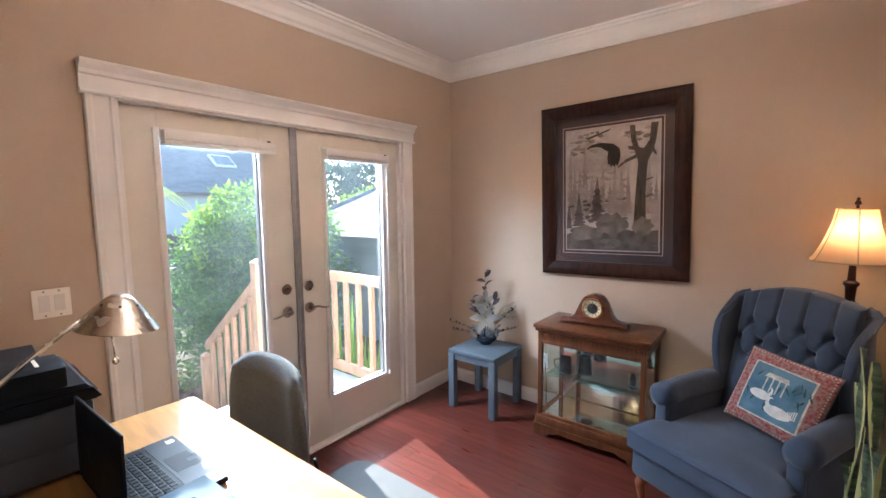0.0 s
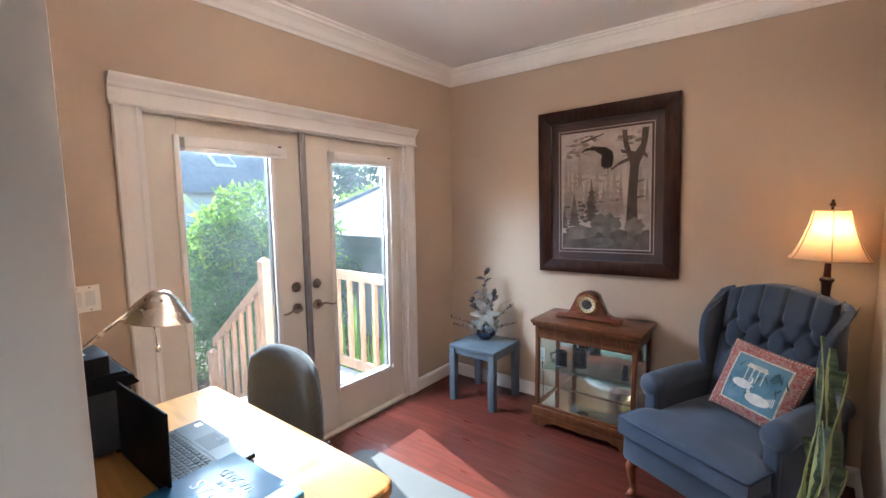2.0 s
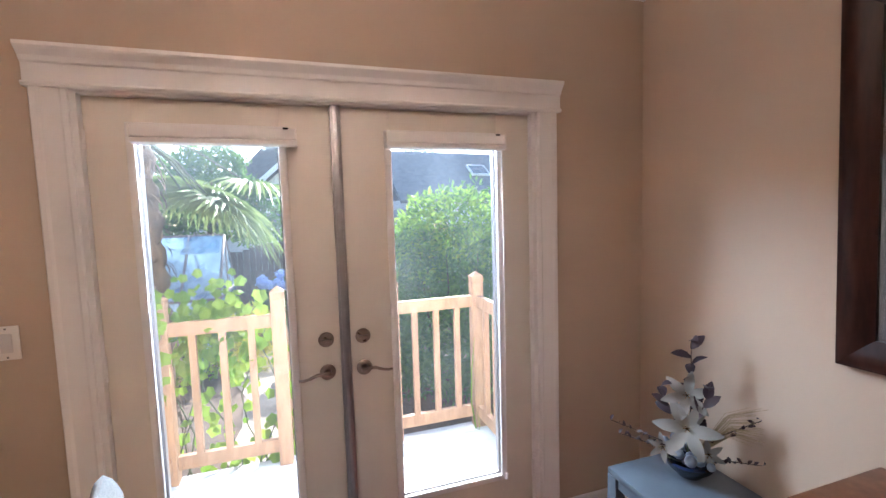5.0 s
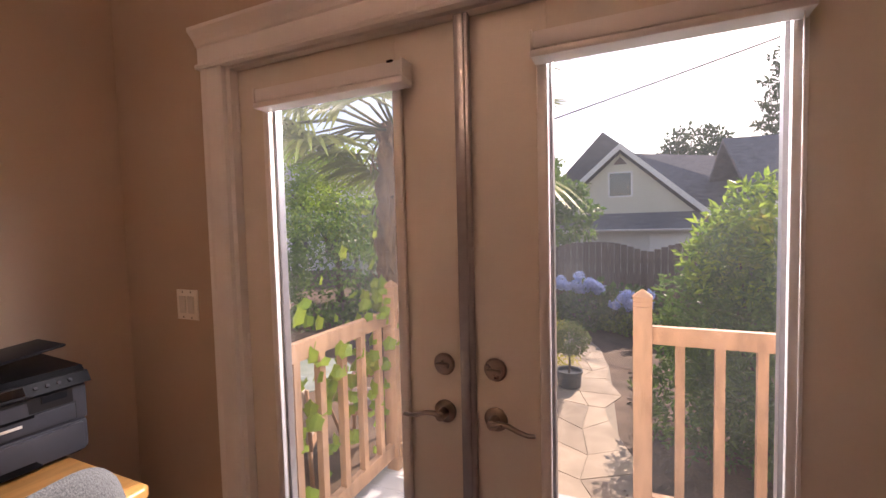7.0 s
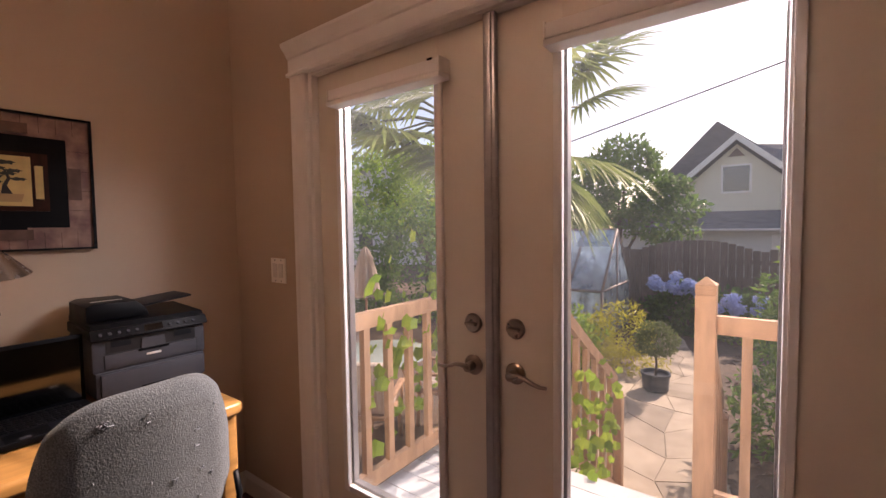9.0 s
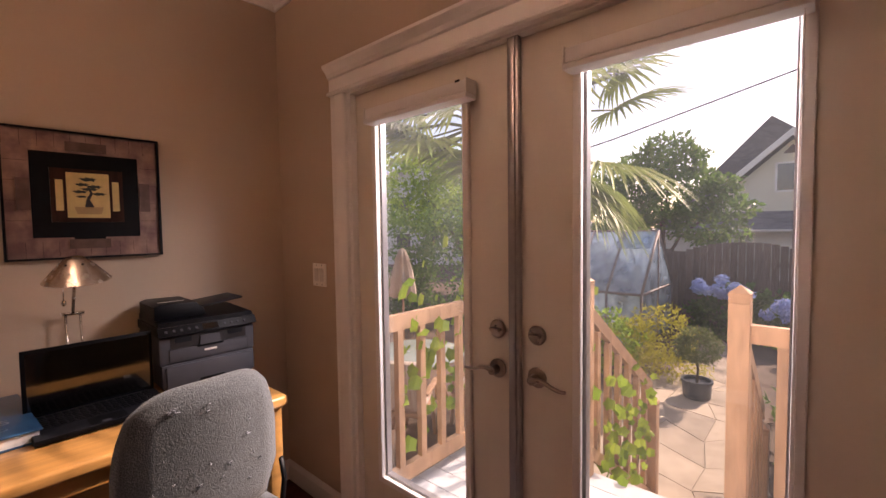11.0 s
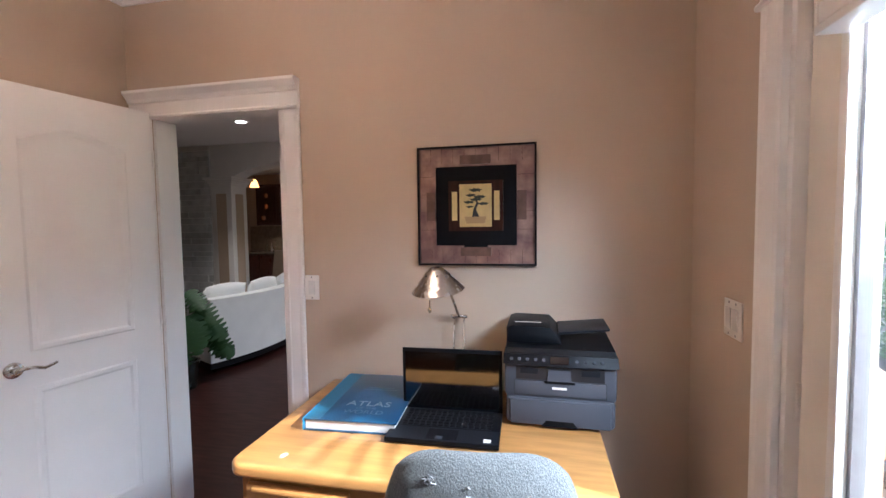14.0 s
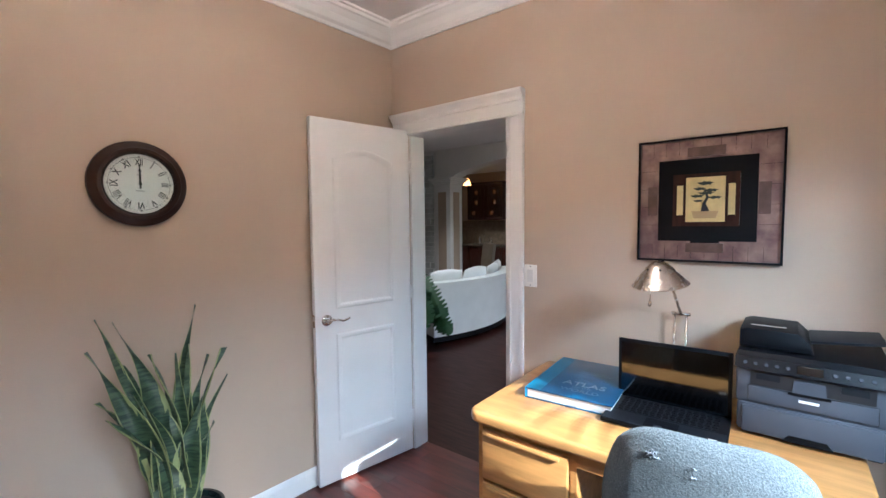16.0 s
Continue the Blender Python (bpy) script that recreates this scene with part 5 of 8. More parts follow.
# ---- desk corner ----
def desk():
    c = thing("desk", pose(-2.98, -1.50, 0) @ Matrix.Diagonal((1, 1, 1.0332, 1)), "honey oak desk with a drawer pedestal", "desk")
    D, L = 0.712, 1.125
    bm = prism(bmesh.new(), [(0, 0), (D - 0.05, 0)] + [(D - 0.05 + 0.05 * math.sin(a), 0.05 - 0.05 * math.cos(a)) for a in (0.3, 0.6, 0.95, 1.25, 1.5708)] + [(D - 0.012, L - 0.02), (D - 0.03, L), (0, L)], "z", 0.712, 0.752)
    es = [e for e in bm.edges if abs(e.verts[0].co.z - e.verts[1].co.z) < 0.001 and max(v.co.x for v in e.verts) > 0.1]
    bmesh.ops.bevel(bm, geom=es, offset=0.012, segments=4, affect="EDGES", profile=0.5)
    part("desktop", bm, M["oak"], c, "rounded-edge oak top", angle=50)
    part("side_panel", box(0.02, 0.03, 0.0, D - 0.04, 0.05, 0.712), M["oakv"], c)
    part("side_panel", box(0.02, 0.39, 0.0, D - 0.04, 0.41, 0.712), M["oakv"], c)
    part("back_panel", box(0.012, 0.05, 0.25, 0.028, L - 0.05, 0.712), M["oakv"], c)
    for x in (0.03, D - 0.085):
        part("leg", box(x, L - 0.07, 0.0, x + 0.055, L - 0.02, 0.712, 0.004), M["oakv"], c)
    part("side_rail", box(0.085, L - 0.06, 0.6, D - 0.085, L - 0.03, 0.712), M["oakv"], c)
    part("front_rail", box(D - 0.05, 0.41, 0.662, D - 0.03, L - 0.07, 0.711), M["oakv"], c)
    part("plinth", box(0.04, 0.05, 0.0, D - 0.07, 0.39, 0.07), M["darkwood"], c)
    for z0, z1 in ((0.505, 0.685), (0.30, 0.49), (0.08, 0.285)):
        bm = box(D - 0.042, 0.055, z0, D - 0.02, 0.385, z1, 0.006)
        dr = part("drawer", bm, M["oakv"], c, "oak drawer front")
        part("drawer_pull", box(D - 0.021, 0.08, z1 - 0.018, D - 0.008, 0.36, z1 - 0.004, 0.004), M["oakv"], dr, "lipped oak finger pull")
    part("pedestal_box", box(0.03, 0.051, 0.072, D - 0.044, 0.389, 0.70), M["oakv"], c)


desk()


def laptop():
    c = thing("laptop", pose(-2.597, -0.888, 0.7775, 0, 0, 1.5), "open black laptop on the desk", "laptop")
    part("laptop_base", box(-0.115, -0.185, 0.004, 0.125, 0.185, 0.02, 0.004), M["black"], c)
    part("palm_rest", box(0.035, -0.182, 0.0195, 0.122, 0.182, 0.0208), M["greyd"], c)
    kb = part("keyboard", box(-0.095, -0.155, 0.0195, 0.028, 0.155, 0.0206), M["greyd"], c)
    key = mesh_of("key", box(-0.0085, -0.0085, 0, 0.0085, 0.0085, 0.0022, 0.0012, 1), M["black"])
    for r in range(6):
        for k in range(15):
            o = new("key", key)
            o.parent = kb
            o.location = (-0.087 + 0.0205 * r, -0.146 + 0.0208 * k + 0.003 * (r % 2), 0.0206)
    part("touchpad", box(0.045, -0.05, 0.0206, 0.112, 0.05, 0.0212), M["black"], c)
    for y0, m_ in ((0.135, "plate"), (-0.02, "greyp")):
        part("sticker", box(0.09, y0, 0.0208, 0.112, y0 + 0.024, 0.0213), M[m_], c, "small pale sticker")
    bm = box(-0.008, -0.185, 0.0, 0.0, 0.185, 0.235, 0.003)
    lid = part("lid", bm, M["black"], c)
    scr = part("screen", box(0.0, -0.173, 0.018, 0.0012, 0.173, 0.222), M["screen"], lid, "glossy black switched-off screen")
    lid.matrix_basis = pose(-0.112, 0, 0.012, 0, 1, 0)
    part("hinge_bar", tube(bmesh.new(), [(-0.116, -0.15, 0.016), (-0.116, 0.15, 0.016)], 0.006, 8), M["black"], c)


M["screen"] = mat("black_screen_glass", (0.14, 0.14, 0.145), 0.07, metal=1.0, vary=0.05, fine=0.0)
laptop()


def atlas():
    c = thing("atlas_book", pose(-2.735, -1.222, 0.7775, 0, 0, 3.5), "large navy blue atlas with pale pages lying on the desk", "book")
    d = 0.225
    part("page_block", box(-d + 0.004, -0.160, 0.005, d - 0.006, 0.158, 0.036), M["paper"], c, "white page block")
    cov = part("cover", box(-d, -0.165, 0.0365, d, 0.165, 0.0415, 0.001), M["navy"], c, "navy hard cover")
    part("cover_back", box(-d, -0.165, 0.0, d, 0.165, 0.005, 0.001), M["navy"], c)
    part("spine", box(-d, -0.170, 0.0, d, -0.164, 0.0415, 0.002), M["teal"], c, "blue spine")
    part("cover_band", box(-d + 0.0005, -0.1645, 0.0414, d - 0.0005, -0.105, 0.0419), M["tealdark"], cov, "blue-green side strip")
    # lettering reads from the desk's front
    up = pose(0, 0, 0, 0, 0, 90)
    for txt, size, x, y in (("ATLAS", 0.058, 0.085, 0.025), ("OF THE", 0.022, 0.122, 0.025), ("WORLD", 0.040, 0.155, 0.025)):
        words("title", txt, size, pose(x, y, 0.0423) @ up, M["dimsilver" if size < 0.05 else "silver"], cov)
    for i, w in enumerate((0.11, 0.14)):
        part("title_bar", box(-0.075 + 0.018 * i, -w / 2 + 0.025, 0.0414, -0.067 + 0.018 * i, w / 2 + 0.025, 0.0421), M["dimsilver"], cov, "small unreadable heading")
    for k in range(4):
        part("globe_line", tube(bmesh.new(), [(0.01 + (0.02 + 0.010 * k) * math.cos(a), 0.025 + (0.035 + 0.014 * k) * math.sin(a), 0.0418) for a in [2 * math.pi * i / 24 for i in range(25)]], 0.0006, 4), M["dimsilver"], cov)


M["tealdark"] = mat("blue_green_cover", (0.02, 0.14, 0.24), 0.3, vary=0.15)
M["dimsilver"] = mat("dim_silver_print", (0.10, 0.17, 0.25), 0.4)
atlas()


def printer():
    c = thing("printer", pose(-2.815, -0.508, 0.7775, 0, 0, -1) @ Matrix.Diagonal((1.12, 1.0, 1.02, 1)), "grey and black multifunction laser printer", "printer")
    G, K = M["greyp"], M["black"]
    part("lower_body", box(-0.13, -0.18, 0.012, 0.138, 0.18, 0.105, 0.012), G, c, "slate grey lower body")
    bm = box(-0.13, -0.185, 0.1, 0.132, 0.185, 0.215, 0.012)
    part("upper_body", bm, G, c, "slate grey upper body")
    part("paper_cassette", box(0.132, -0.165, 0.014, 0.145, 0.165, 0.098, 0.005), G, c)
    part("cassette_grip", prism(bmesh.new(), [(-0.06, 0.012), (0.06, 0.012), (0.045, 0.032), (-0.045, 0.032)], "x", 0.139, 0.1458), K, c, "dark notch grip")
    part("flap_joint", box(0.130, -0.152, 0.110, 0.1328, 0.152, 0.162), M["ink"], c, "dark joint round the flap")
    part("front_flap", box(0.130, -0.15, 0.112, 0.1355, 0.15, 0.16, 0.002), G, c, "grey front flap")
    part("flap_lip", box(0.1355, -0.05, 0.155, 0.1385, 0.05, 0.163), K, c)
    # no recess here: a raised ink block carries the slot's shade
    part("output_slot", box(0.118, -0.145, 0.165, 0.1335, 0.145, 0.208), M["ink"], c, "paper output slot, its shade put in as ink colour")
    part("output_tab", prism(bmesh.new(), [(-0.04, 0.163), (0.04, 0.163), (0.036, 0.2), (-0.036, 0.2)], "x", 0.1335, 0.138), M["greyp"], c, "grey paper stop tab")
    for y in (-0.1, 0.1):
        part("slot_rib", box(0.1335, y - 0.03, 0.185, 0.136, y + 0.03, 0.205), M["greyd"], c)
    part("control_panel", prism(bmesh.new(), [(0.135, 0.215), (0.150, 0.219), (0.132, 0.25), (-0.13, 0.25), (-0.13, 0.215)], "y", -0.188, 0.188, 0.002), K, c, "sloping black control panel")
    for k in range(12):
        y = -0.16 + 0.027 * k
        if -0.04 < y < 0.03:
            continue
        bm = lathe(bmesh.new(), [(0.0, 0.004), (0.005, 0.004), (0.006, 0.0)], seg=10)
        o = part("control_button", bm, M["greyp"], c)
        o.matrix_basis = pose(0.1405, y, 0.2345, 0, 58, 0)
    lcd = part("display", box(-0.012, -0.03, 0, 0.012, 0.03, 0.003), M["screen"], c, "small dark display")
    lcd.matrix_basis = pose(0.1405, 0.0, 0.2345, 0, 58, 0)
    part("scanner_lid", prism(bmesh.new(), [(-0.132, 0.251), (0.13, 0.251), (0.118, 0.266), (-0.132, 0.275)], "y", -0.182, 0.182, 0.003), K, c)
    part("document_feeder", prism(bmesh.new(), [(-0.182, 0.27), (-0.182, 0.325), (-0.16, 0.333), (-0.03, 0.33), (0.0, 0.30), (0.01, 0.27)], "x", -0.12, 0.085, 0.006), K, c, "raised black document feeder")
    part("feeder_label", box(0.03, -0.155, 0.334, 0.038, -0.06, 0.3348), M["plate"], c, "thin white strip")
    tr = part("feed_tray", prism(bmesh.new(), [(0.0, 0.30), (0.17, 0.318), (0.172, 0.325), (0.0, 0.308)], "x", -0.10, 0.06, 0.001), M["greyd"], c, "angled document tray")
    part("brand_mark", box(0.1352, -0.024, 0.135, 0.1362, 0.024, 0.143, 0.0003), M["plate"], c, "small pale logo shape")
    for y in (-0.15, 0.15):
        for x in (-0.1, 0.1):
            part("foot", box(x - 0.015, y - 0.015, 0, x + 0.015, y + 0.015, 0.013), K, c)


printer()


def desk_lamp():
    c = thing("desk_lamp", pose(-2.925, -0.905, 0.7775), "brushed metal desk lamp with wide conical shade", "lamp")
    part("base", lathe(bmesh.new(), [(0.0, 0.0), (0.07, 0.0), (0.072, 0.006), (0.06, 0.016), (0.02, 0.024), (0.0, 0.025)], seg=30), M["black"], c, "round black base")
    for y in (-0.022, 0.022):
        part("stem_rod", tube(bmesh.new(), [(0, y, 0.02), (-0.03, y, 0.315)], 0.004, 8), M["nickel"], c)
    part("crossbar", tube(bmesh.new(), [(-0.03, -0.035, 0.315), (-0.03, 0.035, 0.315)], 0.007, 10), M["nickel"], c)
    part("arm", tube(bmesh.new(), [(-0.03, 0.0, 0.315), (0.10, -0.008, 0.43), (0.20, -0.016, 0.505)], 0.0055, 8), M["nickel"], c)
    part("pull_rod", tube(bmesh.new(), [(0.245, -0.055, 0.475), (0.25, -0.057, 0.40)], 0.002, 6), M["nickel"], c)
    part("knob", lathe(bmesh.new(), [(0.0, -0.012), (0.007, -0.006), (0.007, 0.004), (0.0, 0.01)], (0.25, -0.057, 0.395), 10), M["nickel"], c)
    prof = [(0.0, 0.083), (0.02, 0.081), (0.031, 0.073), (0.055, 0.047), (0.080, 0.016), (0.094, 0.0), (0.091, -0.002), (0.078, 0.012), (0.053, 0.042), (0.028, 0.066), (0.0, 0.075)]
    sh = part("shade", lathe(bmesh.new(), prof, seg=44), M["nickel"], c, "brushed nickel conical shade", angle=50)
    sh.matrix_basis = pose(0.268, -0.02, 0.472, 4, 8, 0)
    for k in range(6):
        a = k * math.pi / 3 + 0.3
        h = part("vent_hole", lathe(bmesh.new(), [(0.0, 0.0008), (0.0035, 0.0008), (0.0035, -0.001)], seg=8), M["ink"], sh)
        h.matrix_basis = pose(0.043 * math.cos(a), 0.043 * math.sin(a), 0.0605) @ Matrix.Rotation(a, 4, "Z") @ pose(0, 0, 0, 0, 43, 0)
    bm = bmesh.new()
    bmesh.ops.create_uvsphere(bm, u_segments=12, v_segments=8, radius=0.016)
    bmesh.ops.translate(bm, verts=bm.verts, vec=(0.25, -0.02, 0.505))
    part("bulb", bm, M["bulb2"], c, "warm lit bulb")


M["bulb2"] = glow_mat("desk_bulb", (1.0, 0.66, 0.32), 8)
desk_lamp()


def office_chair():
    c = thing("office_chair", pose(-2.118, -0.712, 0, 0, 0, 6), "grey tweed office chair with worn fabric", "chair")
    # the backrest curves round the sitter, who faces -x
    def back(off):
        def f(u, v):
            a = (u - 0.5) * 2
            w = 0.241 * (1 - 0.16 * max(0, (v - 0.45) / 0.55) ** 2.4) * (1 - 0.18 * max(0, (0.25 - v) / 0.25))
            top = 0.505 + 0.47 * v - 0.07 * abs(a) ** 4 * max(0, v - 0.4) / 0.6
            rim = min(1, 7 * min(u, 1 - u), 7 * min(v, 1 - v)) ** 0.5
            x = 0.008 * v - 0.05 * a * a + off * rim
            return (x, a * w, top)
        return f
    bm = grid_solid(bmesh.new(), 28, 28, back(0.034), back(-0.034))
    bk = part("backrest", bm, M["tweed"], c, "rounded tweed back, snagged along its top", angle=80)
    rnd = random.Random(3)
    for k in range(26):
        u, v = rnd.uniform(0.12, 0.88), rnd.uniform(0.25, 0.9)
        if k < 10:
            u, v = 0.24 + rnd.uniform(-0.03, 0.03), 0.88 + rnd.uniform(-0.02, 0.02)
        p = Vector(back(0.034)(u, v))
        bm = bmesh.new()
        q = [p + Vector((0.001 + 0.006 * rnd.random(), rnd.uniform(-0.009, 0.009), rnd.uniform(-0.006, 0.006))) for _ in range(3)]
        tube(bm, [p, *q, p + Vector((0, rnd.uniform(-0.008, 0.008), -0.004))], 0.0012, 4)
        part("snag", bm, M["tuft"], bk, "loose pulled thread")
    bm = grid_solid(bmesh.new(), 20, 20, lambda u, v: (-0.44 + 0.44 * u, (v - 0.5) * 0.46 * (1 - 0.08 * (1 - u)), 0.475 + 0.03 * (16 * u * (1 - u) * v * (1 - v)) ** 0.4), lambda u, v: (-0.43 + 0.42 * u, (v - 0.5) * 0.43, 0.425))
    part("seat", bm, M["tweed"], c, "grey tweed seat", angle=70)
    part("seat_pan", box(-0.38, -0.18, 0.40, -0.05, 0.18, 0.427, 0.01), M["black"], c)
    part("back_bracket", tube(bmesh.new(), [(-0.12, 0, 0.41), (0.0, 0, 0.40), (0.035, 0, 0.45), (0.035, 0, 0.52), (0.03, 0, 0.58)], 0.028, 10, 0.02, 0.5), M["black"], c)
    for s in (-1, 1):
        part("back_strut", tube(bmesh.new(), [(-0.1, s * 0.17, 0.415), (0.0, s * 0.225, 0.44), (0.0, s * 0.24, 0.55), (-0.01, s * 0.236, 0.62)], 0.017, 8, 0.012, 0.6), M["black"], c, "black plastic side strut")
    part("gas_column", lathe(bmesh.new(), [(0.028, 0.1), (0.028, 0.28), (0.02, 0.285), (0.02, 0.405)], (-0.22, 0, 0), 16), M["black"], c)
    for k in range(5):
        a = 2 * math.pi * k / 5 + 0.3
        dx, dy = math.cos(a), math.sin(a)
        part("base_arm", tube(bmesh.new(), [(-0.22, 0, 0.115), (-0.22 + 0.14 * dx, 0.14 * dy, 0.105), (-0.22 + 0.26 * dx, 0.26 * dy, 0.075)], 0.026, 8, 0.018, 0.7), M["black"], c)
        bm = lathe(bmesh.new(), [(0.0, -0.02), (0.022, -0.02), (0.026, -0.012), (0.026, 0.012), (0.022, 0.02), (0.0, 0.02)], seg=14)
        bmesh.ops.rotate(bm, verts=bm.verts, matrix=Matrix.Rotation(radians(90), 3, "X") @ Matrix.Rotation(0.4 * k, 3, "Y"))
        bmesh.ops.translate(bm, verts=bm.verts, vec=(-0.22 + 0.265 * dx, 0.265 * dy, 0.0322))
        part("caster", bm, M["black"], c)
        part("caster_stem", lathe(bmesh.new(), [(0.008, 0.03), (0.008, 0.085)], (-0.22 + 0.255 * dx, 0.255 * dy, 0), 8), M["black"], c)


M["tuft"] = mat("loose_thread", (0.22, 0.24, 0.27), 0.9)
office_chair()


def rounded_rect(x0, y0, x1, y1, r, n=5):
    pts = []
    for cx, cy, a0 in ((x1 - r, y1 - r, 0), (x0 + r, y1 - r, 90), (x0 + r, y0 + r, 180), (x1 - r, y0 + r, 270)):
        pts += [(cx + r * math.cos(radians(a0 + 90 * i / n)), cy + r * math.sin(radians(a0 + 90 * i / n))) for i in range(n + 1)]
    return pts


M["chairmat"] = mat("pale_grey_chair_mat", (0.085, 0.088, 0.088), 0.5, vary=0.12, scale=5, bump=0.05, bump_scale=220, spec=0.3)
tagged(part("chair_mat", prism(bmesh.new(), rounded_rect(-2.34, -1.42, -1.33, -0.28, 0.12), "z", 0.0, 0.005), M["chairmat"], smooth=False), "pale grey plastic chair mat on the floor", "mat")


def wall_switch(m, gangs, label):
    c = thing("light_switch", m, label, "switch")
    w = 0.035 + 0.023 * (gangs - 1)
    part("cover_plate", box(-w, -0.006, -0.057, w, 0, 0.057, 0.002), M["plate"], c)
    for k in range(gangs):
        x = (k - (gangs - 1) / 2) * 0.046
        part("rocker", prism(bmesh.new(), [(-0.0065, -0.032), (-0.0085, -0.032), (-0.0105, 0.032), (-0.0065, 0.032)], "x", x - 0.016, x + 0.016), M["rocker"], c, "pale rocker")
        for z in (-0.048, 0.048):
            part("screw", box(x - 0.003, -0.0068, z - 0.003, x + 0.003, -0.006, z + 0.003), M["greymark"], c)


M["rocker"] = mat("white_rocker", (0.74, 0.71, 0.67), 0.25, vary=0.02)
wall_switch(pose(-2.632, -0.001, 1.182), 2, "cream double rocker switch beside the garden doors")
wall_switch(pose(WX + 0.001, -1.602, 1.197, 0, 0, 90), 1, "cream single rocker switch beside the doorway")


def outlet(m, label):
    c = thing("wall_outlet", m, label, "outlet", "wall outlets")
    part("cover_plate", box(-0.035, -0.006, -0.057, 0.035, 0, 0.057, 0.002), M["plate"], c)
    for z in (-0.02, 0.02):
        s = part("socket", box(-0.016, -0.0075, z - 0.014, 0.016, -0.006, z + 0.014, 0.0007), M["rocker"], c)
        for x in (-0.006, 0.006):
            part("slot", box(x - 0.001, -0.0082, z - 0.005, x + 0.001, -0.0074, z + 0.005), M["ink"], s)


outlet(pose(-0.001, -0.885, 0.36, 0, 0, -90), "cream duplex outlet low on the wall")
outlet(pose(-0.001, -1.93, 0.36, 0, 0, -90), "cream duplex outlet behind the armchair")
part_cable = tagged(part("power_cable", tube(bmesh.new(), [(-0.012, -0.90, 0.34), (-0.03, -0.92, 0.2), (-0.05, -0.93, 0.03), (-0.12, -0.955, 0.006), (-0.02, -0.995, 0.006)], 0.003, 6), M["black"]), "thin dark cable from outlet to cabinet", "cable")


def snake_plant():
    rnd = random.Random(21)
    c = thing("snake_plant", pose(-1.66, -2.485, 0), "tall snake plant with yellow-edged leaves in a dark pot", "plant")
    part("pot", lathe(bmesh.new(), [(0.0, 0.0), (0.10, 0.0), (0.105, 0.01), (0.135, 0.27), (0.142, 0.275), (0.142, 0.305), (0.13, 0.305), (0.122, 0.28), (0.0, 0.278)], seg=30), M["potdark"], c, "dark glazed pot")
    part("soil", lathe(bmesh.new(), [(0.0, 0.285), (0.124, 0.282), (0.124, 0.27)], seg=20), M["soil"], c)
    # tips, sideways bow and half width; west is -x
    tips = [(0.29, 0.07, 1.15, -0.06, 0.020), (0.315, 0.06, 1.04, -0.05, 0.036), (0.20, 0.03, 1.13, 0.05, 0.036), (0.09, 0.08, 0.99, 0.07, 0.034), (-0.045, 0.04, 1.15, -0.05, 0.028), (0.01, 0.05, 0.97, 0.03, 0.030), (-0.03, 0.09, 1.00, 0.02, 0.016), (-0.145, 0.07, 0.95, -0.05, 0.028), (-0.165, 0.06, 0.83, -0.03, 0.022), (0.25, 0.10, 0.79, 0.02, 0.036), (0.17, 0.12, 0.86, 0.03, 0.034), (-0.10, 0.02, 0.93, -0.02, 0.024), (0.05, 0.12, 0.74, 0.03, 0.034), (-0.06, 0.13, 0.80, -0.02, 0.036), (0.12, -0.02, 0.92, 0.03, 0.030), (0.20, 0.0, 0.96, -0.04, 0.030), (0.14, 0.14, 0.66, 0.0, 0.030), (-0.09, 0.14, 0.66, -0.02, 0.026), (0.02, 0.15, 0.58, 0.0, 0.026), (0.26, -0.04, 0.84, 0.02, 0.028)]
    for k, (tx, ty, tz, bow, wid) in enumerate(tips):
        base = Vector((0.03 + tx * 0.22 + rnd.uniform(-0.02, 0.02), ty * 0.3 + rnd.uniform(-0.03, 0.03), 0.28))
        ty *= 0.45
        wid *= 1.12
        tip = Vector((tx, ty, tz))
        face = Vector((0.45 + rnd.uniform(-0.35, 0.35), 0.9, 0)).normalized()
        tw = rnd.uniform(-1.3, 1.3)

        def blade(scale, lift):
            bm = bmesh.new()
            n = 18
            front, rear = [], []
            d = tip - base
            for i in range(n + 1):
                t = i / n
                w = wid * scale * (0.40 + 0.80 * math.sin(math.pi * min(t * 1.15, 1.0)) ** 1.3) * (1 - max(0, (t - 0.5) / 0.5) ** 1.5) + 0.0008
                ang = tw * t
                sd = Vector((face.y * math.cos(ang), -face.x * math.cos(ang), 0)) + Vector((face.x * math.sin(ang), face.y * math.sin(ang), 0))
                sd.normalize()
                nr = Vector((-sd.y, sd.x, 0))
                p = base + d * t + Vector((-0.22 * tx * math.sin(math.pi * t) + 0.35 * bow * math.sin(2.4 * math.pi * t) * t, 0, 0.02 * math.sin(3 * t)))
                wav = 0.012 * math.sin(10 * t + k)
                front.append([bm.verts.new(p + sd * w * q + nr * (0.0015 + lift + wav * q + 0.35 * w * abs(q))) for q in (-1, -0.5, 0, 0.5, 1)])
                rear.append([bm.verts.new(p + sd * w * q + nr * (-0.0015 - lift + wav * q + 0.35 * w * abs(q))) for q in (-1, -0.5, 0, 0.5, 1)])
            for g, fl in ((front, 0), (rear, 1)):
                for a, b in zip(g, g[1:]):
                    for j in range(4):
                        f = (a[j], a[j + 1], b[j + 1], b[j])
                        bm.faces.new(f if fl else f[::-1])
            for a, b, e, f in zip(front, front[1:], rear, rear[1:]):
                for j in (0, 4):
                    bm.faces.new((a[j], b[j], f[j], e[j]))
            bmesh.ops.recalc_face_normals(bm, faces=bm.faces)
            return bm
        lf = part("leaf", blade(1.0, 0), M["leafedge"], c, "yellow-margined sword leaf", angle=60)
